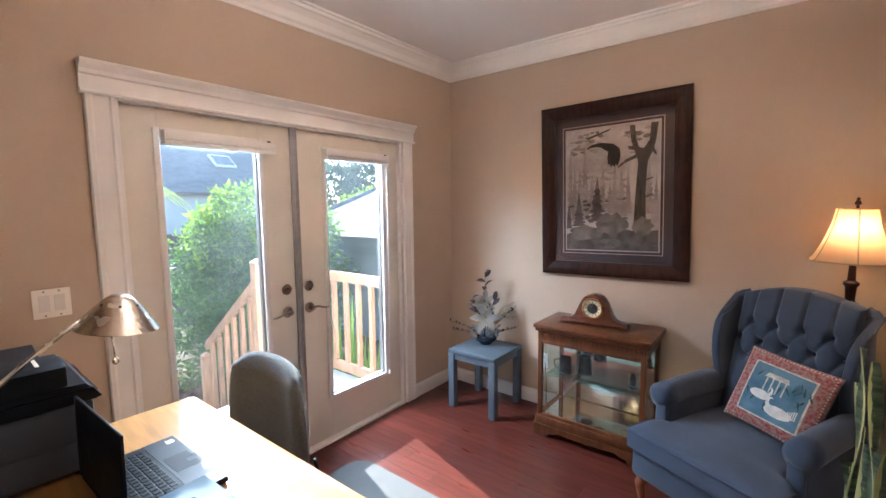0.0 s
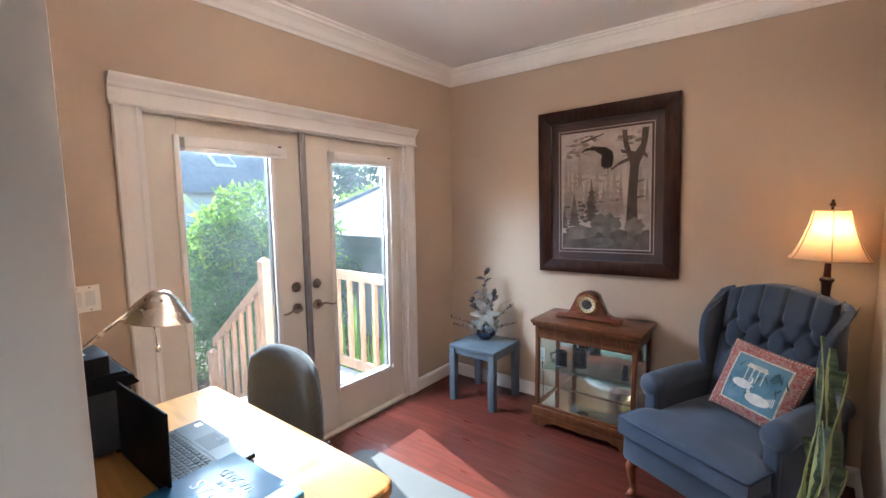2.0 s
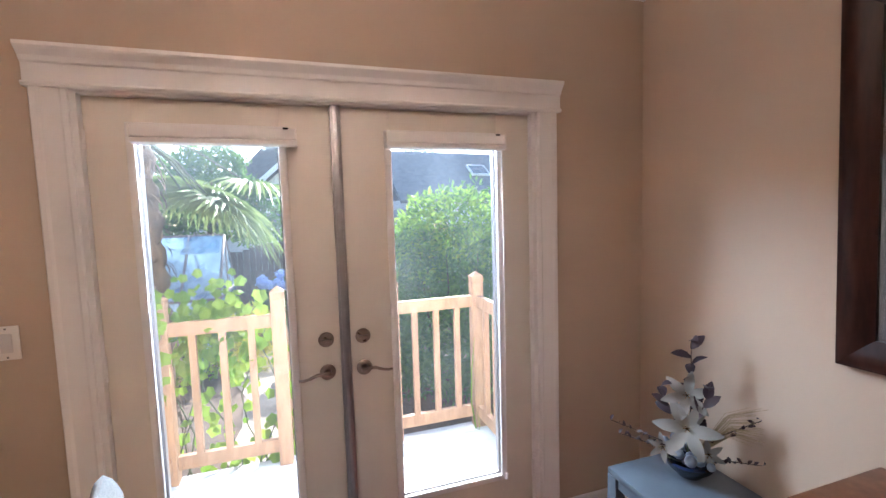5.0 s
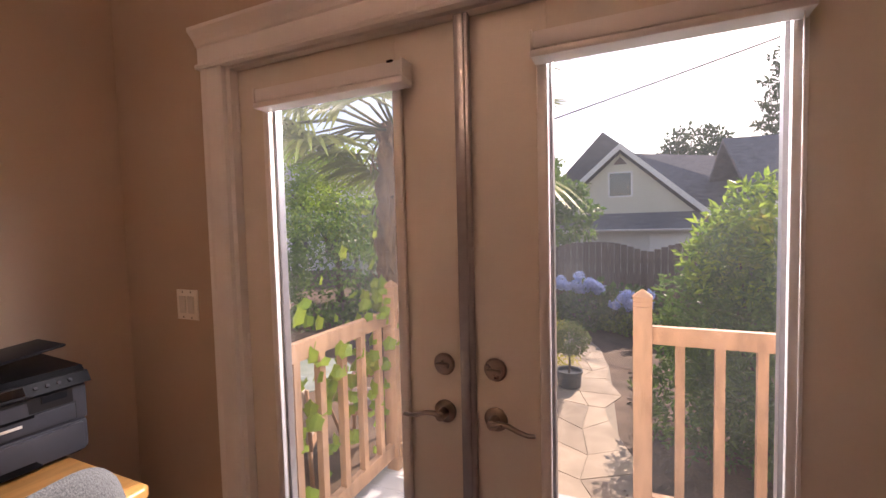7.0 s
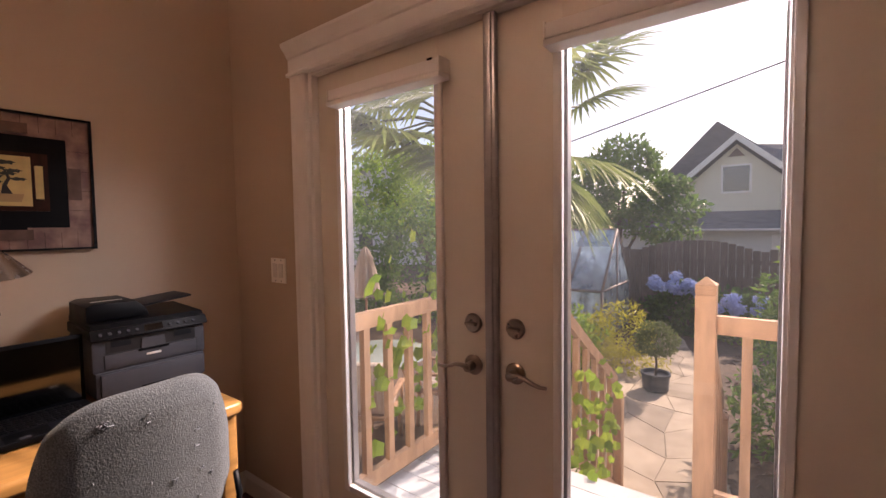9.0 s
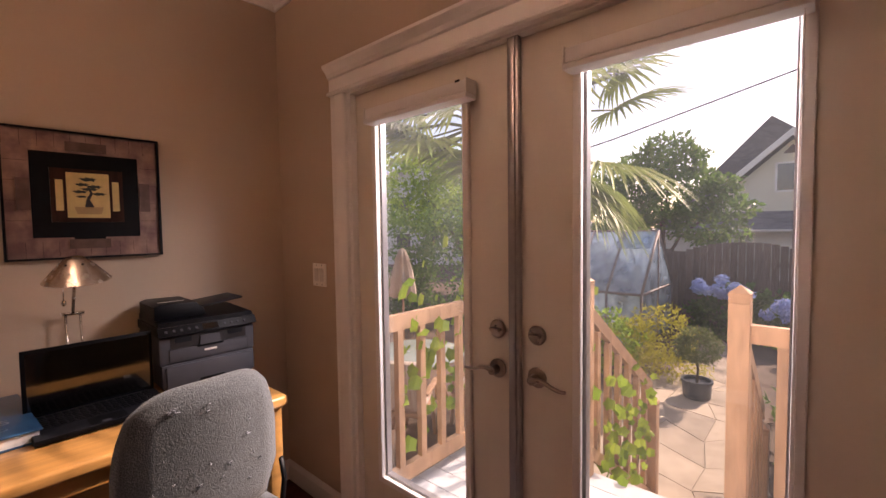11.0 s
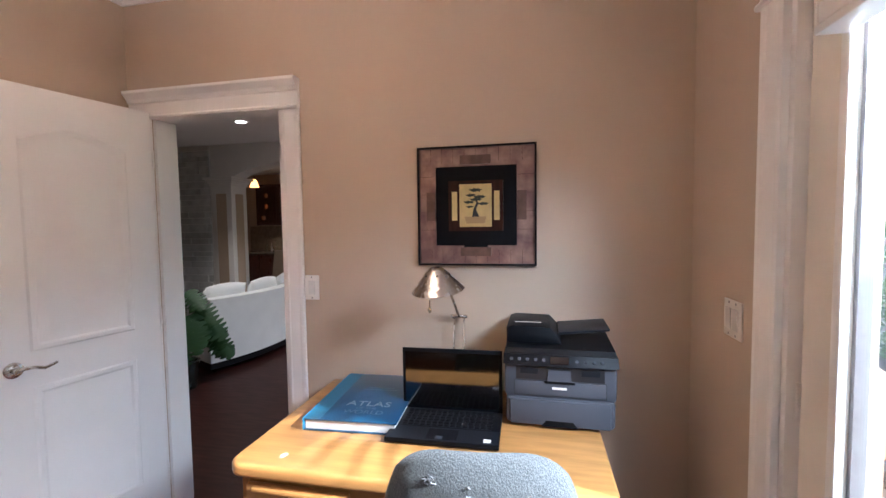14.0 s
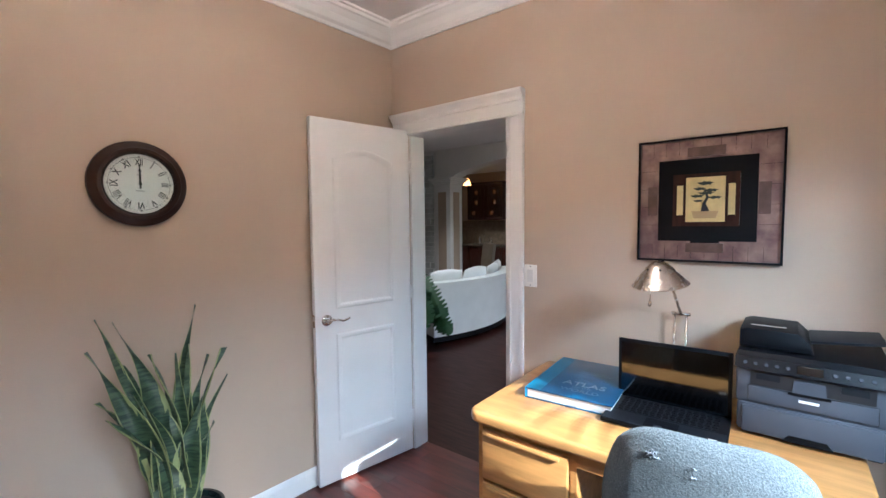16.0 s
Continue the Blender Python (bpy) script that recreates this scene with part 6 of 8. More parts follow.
        part("leaf_centre", blade(0.87, 0.0010), M["leafband"], lf, "dark green banded centre", angle=60)


def band_mat():
    m = mat("banded_green_leaf", (0.075, 0.115, 0.055), 0.38, scale=14, stretch=(1.0, 1.0, 7.0), color2=(0.014, 0.032, 0.020), bump_scale=40, fine=0.25)
    return m


M["potdark"] = mat("dark_green_glaze", (0.02, 0.03, 0.028), 0.25, vary=0.3, coat=0.4)
M["soil"] = mat("potting_soil", (0.035, 0.024, 0.017), 0.95, scale=40, vary=0.5, bump=0.8)
M["leafedge"] = mat("yellow_leaf_margin", (0.36, 0.38, 0.15), 0.42, vary=0.3, scale=12)
M["leafband"] = band_mat()
snake_plant()


def ceiling_lamp():
    c = thing("ceiling_lamp", pose(-1.70, -1.50, CEIL - 0.003), "ceiling lamp with frosted bowl and dark finial", "ceiling lamp")
    part("canopy", lathe(bmesh.new(), [(0.0, 0.0), (0.07, 0.0), (0.065, -0.02), (0.02, -0.035), (0.008, -0.04), (0.008, -0.27), (0.0, -0.27)], seg=24), M["darkwood"], c, "dark bronze canopy and rod")
    bm = lathe(bmesh.new(), [(0.19, -0.13), (0.186, -0.145), (0.15, -0.19), (0.09, -0.225), (0.012, -0.24), (0.012, -0.236), (0.088, -0.22), (0.146, -0.186), (0.182, -0.143), (0.186, -0.13), (0.19, -0.13)], seg=36, cap=False)
    part("bowl", bm, M["frost"], c, "frosted white glass bowl", angle=60)
    part("finial", lathe(bmesh.new(), [(0.016, -0.242), (0.02, -0.25), (0.012, -0.262), (0.008, -0.285), (0.011, -0.295), (0.004, -0.315), (0.0, -0.32)], seg=14), M["darkwood"], c, "dark pointed finial")


def frost_mat():
    m = bpy.data.materials.new("frosted_lamp_glass")
    m.use_nodes = True
    n, l = m.node_tree.nodes, m.node_tree.links
    t, mx = n.new("ShaderNodeBsdfTranslucent"), n.new("ShaderNodeMixShader")
    n["Principled BSDF"].inputs["Base Color"].default_value = (0.85, 0.82, 0.76, 1)
    t.inputs[0].default_value = (0.9, 0.86, 0.78, 1)
    mx.inputs[0].default_value = 0.22
    l.new(n["Principled BSDF"].outputs[0], mx.inputs[1])
    l.new(t.outputs[0], mx.inputs[2])
    l.new(mx.outputs[0], n["Material Output"].inputs[0])
    return m


M["frost"] = frost_mat()
ceiling_lamp()
# fill light added inside the bowl to brighten ceiling and walls
ceil_fill = new("ceiling_fill", bpy.data.lights.new("ceiling_fill", "POINT"))
ceil_fill.data.energy, ceil_fill.data.color, ceil_fill.data.shadow_soft_size = 27.0, (1.0, 0.77, 0.60), 0.06
ceil_fill.location = (-1.70, -1.43, CEIL - 0.16)


# ---- living room beyond the doorway ----
LX = -10.2
setting("floor_2", box(LX, -8.2, -0.03, WX - 0.12, 0.05, -0.001), mat("dark_cherry_boards", (0.04, 0.010, 0.007), 0.42, vary=0.5, scale=5, stretch=(9, 0.9, 9), fine=0.2, spec=0.15), "dark cherry living room floor", "floor")
setting("ceiling_2", box(LX, -8.2, CEIL, WX - 0.12, 0.2, CEIL + 0.12), M["ceil"], "white living room ceiling", "ceiling")
setting("wall_far", box(LX - 0.15, -8.2, 0, LX, 0.2, CEIL), M["wall"], "beige far kitchen wall", "wall")
setting("wall_living_south", box(LX, -8.35, 0, WX - 0.12, -8.2, CEIL), M["wall"], "beige living room wall", "wall")
# wide opening, out of view, added so that daylight reaches the sofa
bm = box(LX, 0.05, -0.9, -8.5, 0.2, CEIL)
bx(bm, -4.2, 0.05, -0.9, WX - 0.12, 0.2, CEIL)
bx(bm, -8.5, 0.05, -0.9, -4.2, 0.2, 0.5)
bx(bm, -8.5, 0.05, 2.3, -4.2, 0.2, CEIL)
setting("wall_living_north", bm, M["wall"], "beige living room wall with an added daylight opening", "wall")
setting("wall_living_east", box(WX - 0.12, -8.2, 0, WX - 0.02, -2.95, CEIL), M["wall"], "beige living room wall", "wall")
PX = -6.75
st = setting("wall_stone", box(PX - 0.3, -8.2, 0, PX, -5.32, CEIL), M["white"], "white painted stone wall", "wall")
rnd = random.Random(2)
M["whitestone"] = mat("white_painted_stone", (0.62, 0.62, 0.60), 0.8, vary=0.2, scale=7, bump=0.4, bump_scale=40, per=0.12)
z = 0.01
while z < CEIL - 0.12:
    h = rnd.uniform(0.07, 0.12)
    y = -6.6
    while y < -5.34:
        w = min(rnd.uniform(0.18, 0.42), -5.325 - y)
        part("stone", box(PX - 0.01, y + 0.004, z + 0.004, PX + rnd.uniform(0.012, 0.035), y + w - 0.004, z + h - 0.004), M["whitestone"], st, smooth=False)
        y += w
    z += h


def column(y, label):
    c = thing("column", pose(PX - 0.14, y, 0), label, "column", "columns of the archway", "structure")
    part("shaft", box(-0.17, -0.17, 0.16, 0.17, 0.17, 2.12, 0.006), M["white"], c)
    part("base", box(-0.2, -0.2, 0.001, 0.2, 0.2, 0.16, 0.01), M["white"], c)
    for k, (w, z0, z1) in enumerate(((0.185, 2.10, 2.13), (0.2, 2.13, 2.16), (0.225, 2.16, 2.19), (0.25, 2.19, 2.22))):
        part("capital", box(-w, -w, z0, w, w, z1, 0.005), M["white"], c)
    part("recessed_panel", box(0.1705, -0.085, 0.3, 0.174, 0.085, 1.98), M["wall"], c, "beige recessed panel")
    part("recessed_panel", box(-0.085, 0.1705, 0.3, 0.085, 0.174, 1.98), M["wall"], c, "beige recessed panel")


column(-5.12, "white square column with beige panels")
column(-2.3, "white square column with beige panels")
pts = [(-5.30, CEIL), (-5.30, 2.2205)]
for i in range(21):
    a = i / 20
    pts.append((-4.93 + 2.45 * a, 2.2205 + 0.22 * math.sin(math.pi * a) ** 0.7))
pts += [(-2.1, 2.2205), (-2.1, CEIL)]
setting("wall_arch", prism(bmesh.new(), pts, "x", PX - 0.28, PX), M["white"], "white archway over the columns", "arch")
setting("wall_living_arch_side", box(PX - 0.28, -2.1, 0, PX, 0.05, CEIL), M["wall"], "beige wall beside the archway", "wall")


def sofa():
    c = thing("curved_sofa", pose(-5.75, -5.62, 0), "white upholstered curved sofa with dark base", "sofa")
    R0 = 2.02

    def arc(r, z, a):
        return (r * math.cos(a), r * math.sin(a), z)
    a0, a1 = radians(64), radians(130)

    def solid(r0, r1, z0, z1, lean=0.0, n=30, cap=0.02):
        return grid_solid(bmesh.new(), n, 6, lambda u, v: arc(r1 + lean * v, z0 + (z1 - z0) * v, a0 + (a1 - a0) * u), lambda u, v: arc(r0 + lean * v, z0 + (z1 - z0) * v, a0 + (a1 - a0) * u))
    part("back", solid(R0 - 0.16, R0, 0.1, 0.76, 0.05), M["sofawhite"], c, "white curved back", angle=50)
    part("seat", solid(R0 - 0.85, R0 - 0.16, 0.1, 0.42), M["sofawhite"], c, angle=50)
    part("base", solid(R0 - 0.83, R0 - 0.01, 0.035, 0.1), M["black"], c, "dark plinth")
    for k in range(4):
        b0 = a0 + (a1 - a0) * (k + 0.04) / 4
        b1 = a0 + (a1 - a0) * (k + 0.96) / 4

        def cu(off):
            def f(u, v):
                e = (16 * u * (1 - u) * v * (1 - v)) ** 0.4
                r = R0 - 0.24 + 0.09 * v + off * e
                return arc(r, 0.43 + (0.43 + 0.03 * math.sin(math.pi * u)) * v, b0 + (b1 - b0) * u)
            return f
        part("back_cushion", grid_solid(bmesh.new(), 14, 12, cu(0.07), cu(-0.09)), M["sofawhite"], c, "soft white back cushion", angle=70)
    for a in (a0 + 0.03, (a0 + a1) / 2, a1 - 0.03):
        part("foot", lathe(bmesh.new(), [(0.02, 0.0), (0.028, 0.036)], arc(R0 - 0.06, 0, a), 12), M["nickel"], c, "short metal foot")


M["sofawhite"] = mat("white_sofa_fabric", (0.70, 0.71, 0.69), 0.9, vary=0.06, scale=5, bump=0.3, bump_scale=250, sheen=0.3)
sofa()


def monstera():
    rnd = random.Random(12)
    c = thing("monstera_plant", pose(-4.50, -3.78, 0) @ Matrix.Diagonal((0.85, 0.85, 0.9, 1)), "split-leaf monstera in a dark pot beside the sofa", "plant")
    part("pot", lathe(bmesh.new(), [(0.0, 0.0), (0.12, 0.0), (0.16, 0.26), (0.165, 0.28), (0.14, 0.28), (0.13, 0.25), (0.0, 0.25)], seg=24), M["potdark"], c, "dark round pot")
    for k in range(17):
        a = rnd.uniform(0, 6.28)
        r = rnd.uniform(0.10, 0.38)
        p = Vector((r * math.cos(a), r * math.sin(a), rnd.uniform(0.38, 1.08)))
        if k < 5:
            p = Vector((-0.02 - 0.06 * k, 0.12 + 0.03 * k, 0.98 - 0.14 * k))
        part("leaf_stem", tube(bmesh.new(), [(0.02 * math.cos(a), 0.02 * math.sin(a), 0.24), (p.x * 0.5, p.y * 0.5, p.z * 0.75 + 0.1), p], 0.008, 6, 0.004), M["stemgreen"], c)
        s = rnd.uniform(0.13, 0.19)
        nrm = Vector((0.8 + rnd.uniform(-0.3, 0.3), 0.55 + rnd.uniform(-0.3, 0.3), 0.55)).normalized()
        dn = (Vector((p.x, p.y, 0)).normalized() * 0.5 - Vector((0, 0, 0.8)))
        dn = (dn - nrm * dn.dot(nrm)).normalized()
        sd = nrm.cross(dn)
        outline = []
        for i in range(21):
            t = i / 20
            w = math.sin(math.pi * (t * 0.86 + 0.10)) ** 0.75 * s * 0.85
            if i % 3 == 2 and 3 < i < 19:
                w *= 0.42
            outline.append((t, w))
        bm = bmesh.new()
        L = [bm.verts.new(p + dn * (t * 2 - 0.35) * s - sd * w - nrm * 0.25 * w) for t, w in outline]
        Mi = [bm.verts.new(p + dn * (t * 2 - 0.35) * s) for t, w in outline]
        Rr = [bm.verts.new(p + dn * (t * 2 - 0.35) * s + sd * w - nrm * 0.25 * w) for t, w in outline]
        for i in range(20):
            bm.faces.new((L[i], Mi[i], Mi[i + 1], L[i + 1]))
            bm.faces.new((Mi[i], Rr[i], Rr[i + 1], Mi[i + 1]))
        part("leaf", bm, M["monstera"], c, "glossy split leaf", angle=60)


M["monstera"] = leaf_mat("dark_glossy_leaf", (0.018, 0.055, 0.022), (0.035, 0.09, 0.03), 6, through_light=0.15)
monstera()

M["cherry"] = mat("dark_cherry_cabinet", (0.05, 0.014, 0.009), 0.3, vary=0.3, scale=6, stretch=(3, 3, 1), coat=0.3)
M["stonecounter"] = mat("dark_granite", (0.04, 0.035, 0.03), 0.2, scale=40, color2=(0.10, 0.08, 0.06))


def wall_cabinet(y, label):
    c = thing("wall_cabinet", pose(LX + 0.001, y, 1.52), label, "cabinet", "kitchen wall cabinets")
    part("cabinet_body", box(0, -0.25, 0, 0.32, 0.25, 0.86), M["cherry"], c)
    part("cornice", box(0, -0.255, 0.86, 0.35, 0.255, 0.92, 0.01), M["cherry"], c)
    for a in ((-0.245, 0.01, -0.19, 0.85), (0.19, 0.01, 0.245, 0.85), (-0.19, 0.01, 0.19, 0.07), (-0.19, 0.79, 0.19, 0.85)):
        part("door_frame", box(0.321, a[0], a[1], 0.338, a[2], a[3], 0.003), M["cherry"], c)
    part("glass_door", box(0.326, -0.19, 0.07, 0.33, 0.19, 0.79), M["clear"], c, "dark glass front")
    for z, s in ((0.12, 1), (0.38, 0.8), (0.62, 0.9)):
        part("glassware", lathe(bmesh.new(), [(0.03 * s, 0), (0.045 * s, 0.05), (0.04 * s, 0.09)], (0.345, -0.06 + 0.08 * (z > 0.3), z), 12), M["amber"], c, "small lit glass vessel")


M["amber"] = mat("amber_glass", (0.5, 0.22, 0.10), 0.2, vary=0.3)
for y in (-6.55, -6.03):
    wall_cabinet(y, "dark cherry wall cabinet with glass door")


def base_cabinet(x, y, rz, label):
    c = thing("base_cabinet", pose(x, y, 0, 0, 0, rz), label, "cabinet", "kitchen base cabinets")
    part("cabinet_body", box(0, -0.3, 0.1, 0.58, 0.3, 0.88), M["cherry"], c)
    part("toe_kick", box(0, -0.3, 0, 0.52, 0.3, 0.1), M["black"], c)
    for s in (-1, 1):
        d = part("door_panel", box(0.581, s * 0.15 - 0.14, 0.13, 0.6, s * 0.15 + 0.14, 0.86, 0.004), M["cherry"], c)
        part("knob", lathe(bmesh.new(), [(0.0, 0.0), (0.012, 0.004), (0.0, 0.012)], (0.6, s * 0.04, 0.7), 10), M["nickel"], d)


for y in (-6.9, -6.28, -5.66):
    base_cabinet(LX + 0.001, y, 0, "dark cherry base cabinet")
ct = part("countertop", box(LX + 0.001, -7.21, 0.881, LX + 0.64, -5.35, 0.92, 0.006), M["stonecounter"])
tagged(ct, "dark granite worktop over the base cabinets", "countertop")
tagged(part("backsplash", box(LX + 0.001, -7.21, 0.921, LX + 0.015, -5.35, 1.5), mat("tan_backsplash", (0.32, 0.25, 0.17), 0.4, vary=0.3, scale=12)), "tan tiled backsplash behind the counter", "backsplash", "", "structure")
for k, (y, h, r) in enumerate(((-6.55, 0.28, 0.035), (-6.42, 0.2, 0.045), (-6.3, 0.24, 0.03), (-6.1, 0.16, 0.05))):
    tagged(part("bottle" if k % 2 == 0 else "jar", lathe(bmesh.new(), [(0.0, 0.0), (r, 0.0), (r, h * 0.6), (r * 0.4, h * 0.75), (r * 0.4, h), (0.0, h)], (LX + 0.35, y, 0.9205), 14), M["nickel" if k % 2 else "clear"]), "small bright vessel on the kitchen counter", "bottle" if k % 2 == 0 else "jar")


def dining_chair(x, y, rz):
    c = thing("dining_chair", pose(x, y, 0, 0, 0, rz), "beige upholstered high-back dining chair", "chair")
    part("backrest", grid_solid(bmesh.new(), 8, 12, lambda u, v: (0.05 + 0.08 * v, -0.22 + 0.44 * u, 0.45 + 0.6 * v), lambda u, v: (-0.01 + 0.08 * v, -0.22 + 0.44 * u, 0.45 + 0.6 * v)), M["chairbeige"], c)
    part("seat", box(-0.45, -0.23, 0.40, 0.04, 0.23, 0.49, 0.03), M["chairbeige"], c)
    for sx in (-0.42, 0.02):
        for sy in (-0.2, 0.2):
            part("leg", tube(bmesh.new(), [(sx, sy, 0.41), (sx, sy, 0)], 0.022, 8, 0.015), M["cherry"], c)


M["chairbeige"] = mat("beige_chair_fabric", (0.33, 0.27, 0.20), 0.9, vary=0.1, bump=0.3, bump_scale=200)
dining_chair(-8.1, -5.15, 150)


def pendant(x, y, z, label):
    c = thing("pendant_lamp", pose(x, y, CEIL - 0.002), label, "lamp", "pendant lamps")
    part("cable", tube(bmesh.new(), [(0, 0, 0), (0, 0, z - CEIL + 0.16)], 0.006, 6), M["black"], c)
    part("shade", lathe(bmesh.new(), [(0.02, 0.16), (0.05, 0.13), (0.09, 0.0), (0.085, 0.0), (0.045, 0.125), (0.018, 0.15)], (0, 0, z - CEIL), 20), M["ambershade"], c, "amber glass shade")


M["ambershade"] = glow_mat("amber_glow_glass", (1.0, 0.42, 0.10), 1.6)
pendant(-8.6, -3.1, 1.62, "amber glass pendant lamp, lit")
pendant(-9.0, -6.2, 2.3, "small pendant lamp over the counter")


def pot_light(x, y):
    c = thing("recessed_light", pose(x, y, CEIL - 0.004), "white recessed ceiling spotlight, lit", "ceiling light", "recessed lights")
    part("trim_ring", lathe(bmesh.new(), [(0.085, 0.003), (0.085, -0.004), (0.06, -0.006), (0.055, 0.0), (0.055, 0.003)], seg=24), M["white"], c)
    part("lens", lathe(bmesh.new(), [(0.0, -0.002), (0.056, -0.002), (0.056, 0.002)], seg=20), M["potglow"], c)
    l = new("recessed_beam", bpy.data.lights.new("recessed_beam", "SPOT"))
    l.data.energy, l.data.spot_size, l.data.spot_blend, l.data.shadow_soft_size, l.data.color = 26, radians(110), 0.6, 0.05, (1, 0.86, 0.72)
    l.matrix_world = look((x, y, CEIL - 0.03), (x, y, 0))


M["potglow"] = glow_mat("spot_lens_glow", (1.0, 0.93, 0.84), 12)
pot_light(-5.6, -3.9)
# only the spotlight above is known; these two are added for brightness
pot_light(-8.6, -5.9)
pot_light(-4.1, -2.7)
tv = thing("television", pose(-5.45, -5.75, 0, 0, 0, 15), "black flat television on a dark stand", "television")
part("screen", box(-0.02, -0.02, 0.55, 0.02, 0.75, 1.25, 0.004), M["screen"], tv)
part("stand", box(-0.15, 0.0, 0.0, 0.15, 0.7, 0.55, 0.01), M["cherry"], tv)
win = setting("window_1", box(LX + 0.002, -5.22, 1.0, LX + 0.03, -5.1, 2.3), M["white"], "white window frame beside the cabinets", "window")


# ---- garden ----
GZ = -0.85


def ground_mat():
    m = mat("bark_mulch_and_soil", (0.17, 0.11, 0.075), 0.95, scale=1.6, color2=(0.08, 0.055, 0.038), bump=1.0, bump_scale=45, fine=0.45)
    return m


M["mulch"] = ground_mat()
M["deckpaint"] = mat("pale_grey_deck_paint", (0.52, 0.53, 0.55), 0.6, vary=0.12, scale=4, bump=0.1, bump_scale=80, per=0.05)
M["cedar"] = mat("cedar_rail_wood", (0.47, 0.28, 0.17), 0.65, vary=0.25, scale=5, stretch=(4, 4, 1), bump=0.15, bump_scale=60, fine=0.12, per=0.12)
M["flag"] = mat("tan_flagstone", (0.46, 0.37, 0.28), 0.85, vary=0.3, scale=2.5, bump=0.5, bump_scale=25, fine=0.15, per=0.22)
M["fence"] = mat("weathered_fence_board", (0.16, 0.115, 0.095), 0.85, vary=0.3, scale=6, stretch=(5, 5, 0.7), bump=0.3, bump_scale=40, per=0.2)
M["yellowhouse"] = mat("pale_yellow_siding", (0.72, 0.68, 0.55), 0.8, vary=0.06, scale=1)
M["whitehouse"] = mat("white_siding", (0.70, 0.69, 0.66), 0.8, vary=0.06, scale=1)
M["shingle"] = mat("grey_roof_shingle", (0.21, 0.20, 0.21), 0.85, vary=0.3, scale=3, stretch=(1, 1, 4), fine=0.25, bump=0.4, bump_scale=20)
M["shinglelight"] = mat("pale_shed_shingle", (0.36, 0.36, 0.37), 0.85, vary=0.25, scale=3, fine=0.2, bump=0.4, bump_scale=25, per=0.12)
M["bluesiding"] = mat("blue_grey_siding", (0.20, 0.25, 0.30), 0.7, vary=0.12, scale=2, per=0.06)
M["winglass"] = mat("dark_window_glass", (0.05, 0.06, 0.075), 0.08, vary=0.2, scale=1, coat=0.6)
M["bark"] = mat("palm_trunk_fibre", (0.20, 0.13, 0.085), 0.95, vary=0.5, scale=9, stretch=(3, 3, 1), bump=1.0, bump_scale=40, fine=0.4)
M["treebark"] = mat("tree_bark", (0.12, 0.085, 0.06), 0.95, vary=0.4, scale=8, stretch=(3, 3, 0.8), bump=0.8, bump_scale=40)
M["hedge"] = leaf_mat("hedge_leaf", (0.055, 0.13, 0.035), (0.17, 0.28, 0.07), 1.6)
M["brightleaf"] = leaf_mat("bright_green_leaf", (0.15, 0.29, 0.04), (0.34, 0.46, 0.07), 2.0, through_light=0.65)
M["oliveleaf"] = leaf_mat("olive_leaf", (0.085, 0.12, 0.045), (0.19, 0.22, 0.09), 2.0)
M["yellowleaf"] = leaf_mat("yellow_green_leaf", (0.3, 0.32, 0.04), (0.52, 0.46, 0.07), 3.0)
M["vine"] = leaf_mat("grape_leaf", (0.13, 0.25, 0.03), (0.32, 0.42, 0.06), 3.0, through_light=0.6)
M["palm"] = leaf_mat("palm_frond", (0.15, 0.22, 0.07), (0.3, 0.37, 0.12), 2.0, through_light=0.4)
M["farleaf"] = leaf_mat("far_tree_leaf", (0.05, 0.085, 0.06), (0.09, 0.13, 0.08), 0.6)
M["blueflower"] = leaf_mat("blue_hydrangea", (0.28, 0.40, 0.70), (0.50, 0.60, 0.85), 4.0, through_light=0.3)
M["clayblue"] = mat("blue_glazed_pot", (0.03, 0.04, 0.06), 0.35, vary=0.2, coat=0.2)
M["canvas"] = mat("beige_canvas", (0.55, 0.44, 0.35), 0.9, vary=0.12, scale=6, bump=0.2, bump_scale=150)
M["stripe"] = mat("striped_cushion", (0.45, 0.33, 0.27), 0.9, scale=9, stretch=(6, 0.3, 0.3), color2=(0.62, 0.56, 0.50))

setting("ground", box(-120, 0.2, GZ - 0.3, 120, 260, GZ), M["mulch"], "brown bark mulch and soil garden ground", "ground")


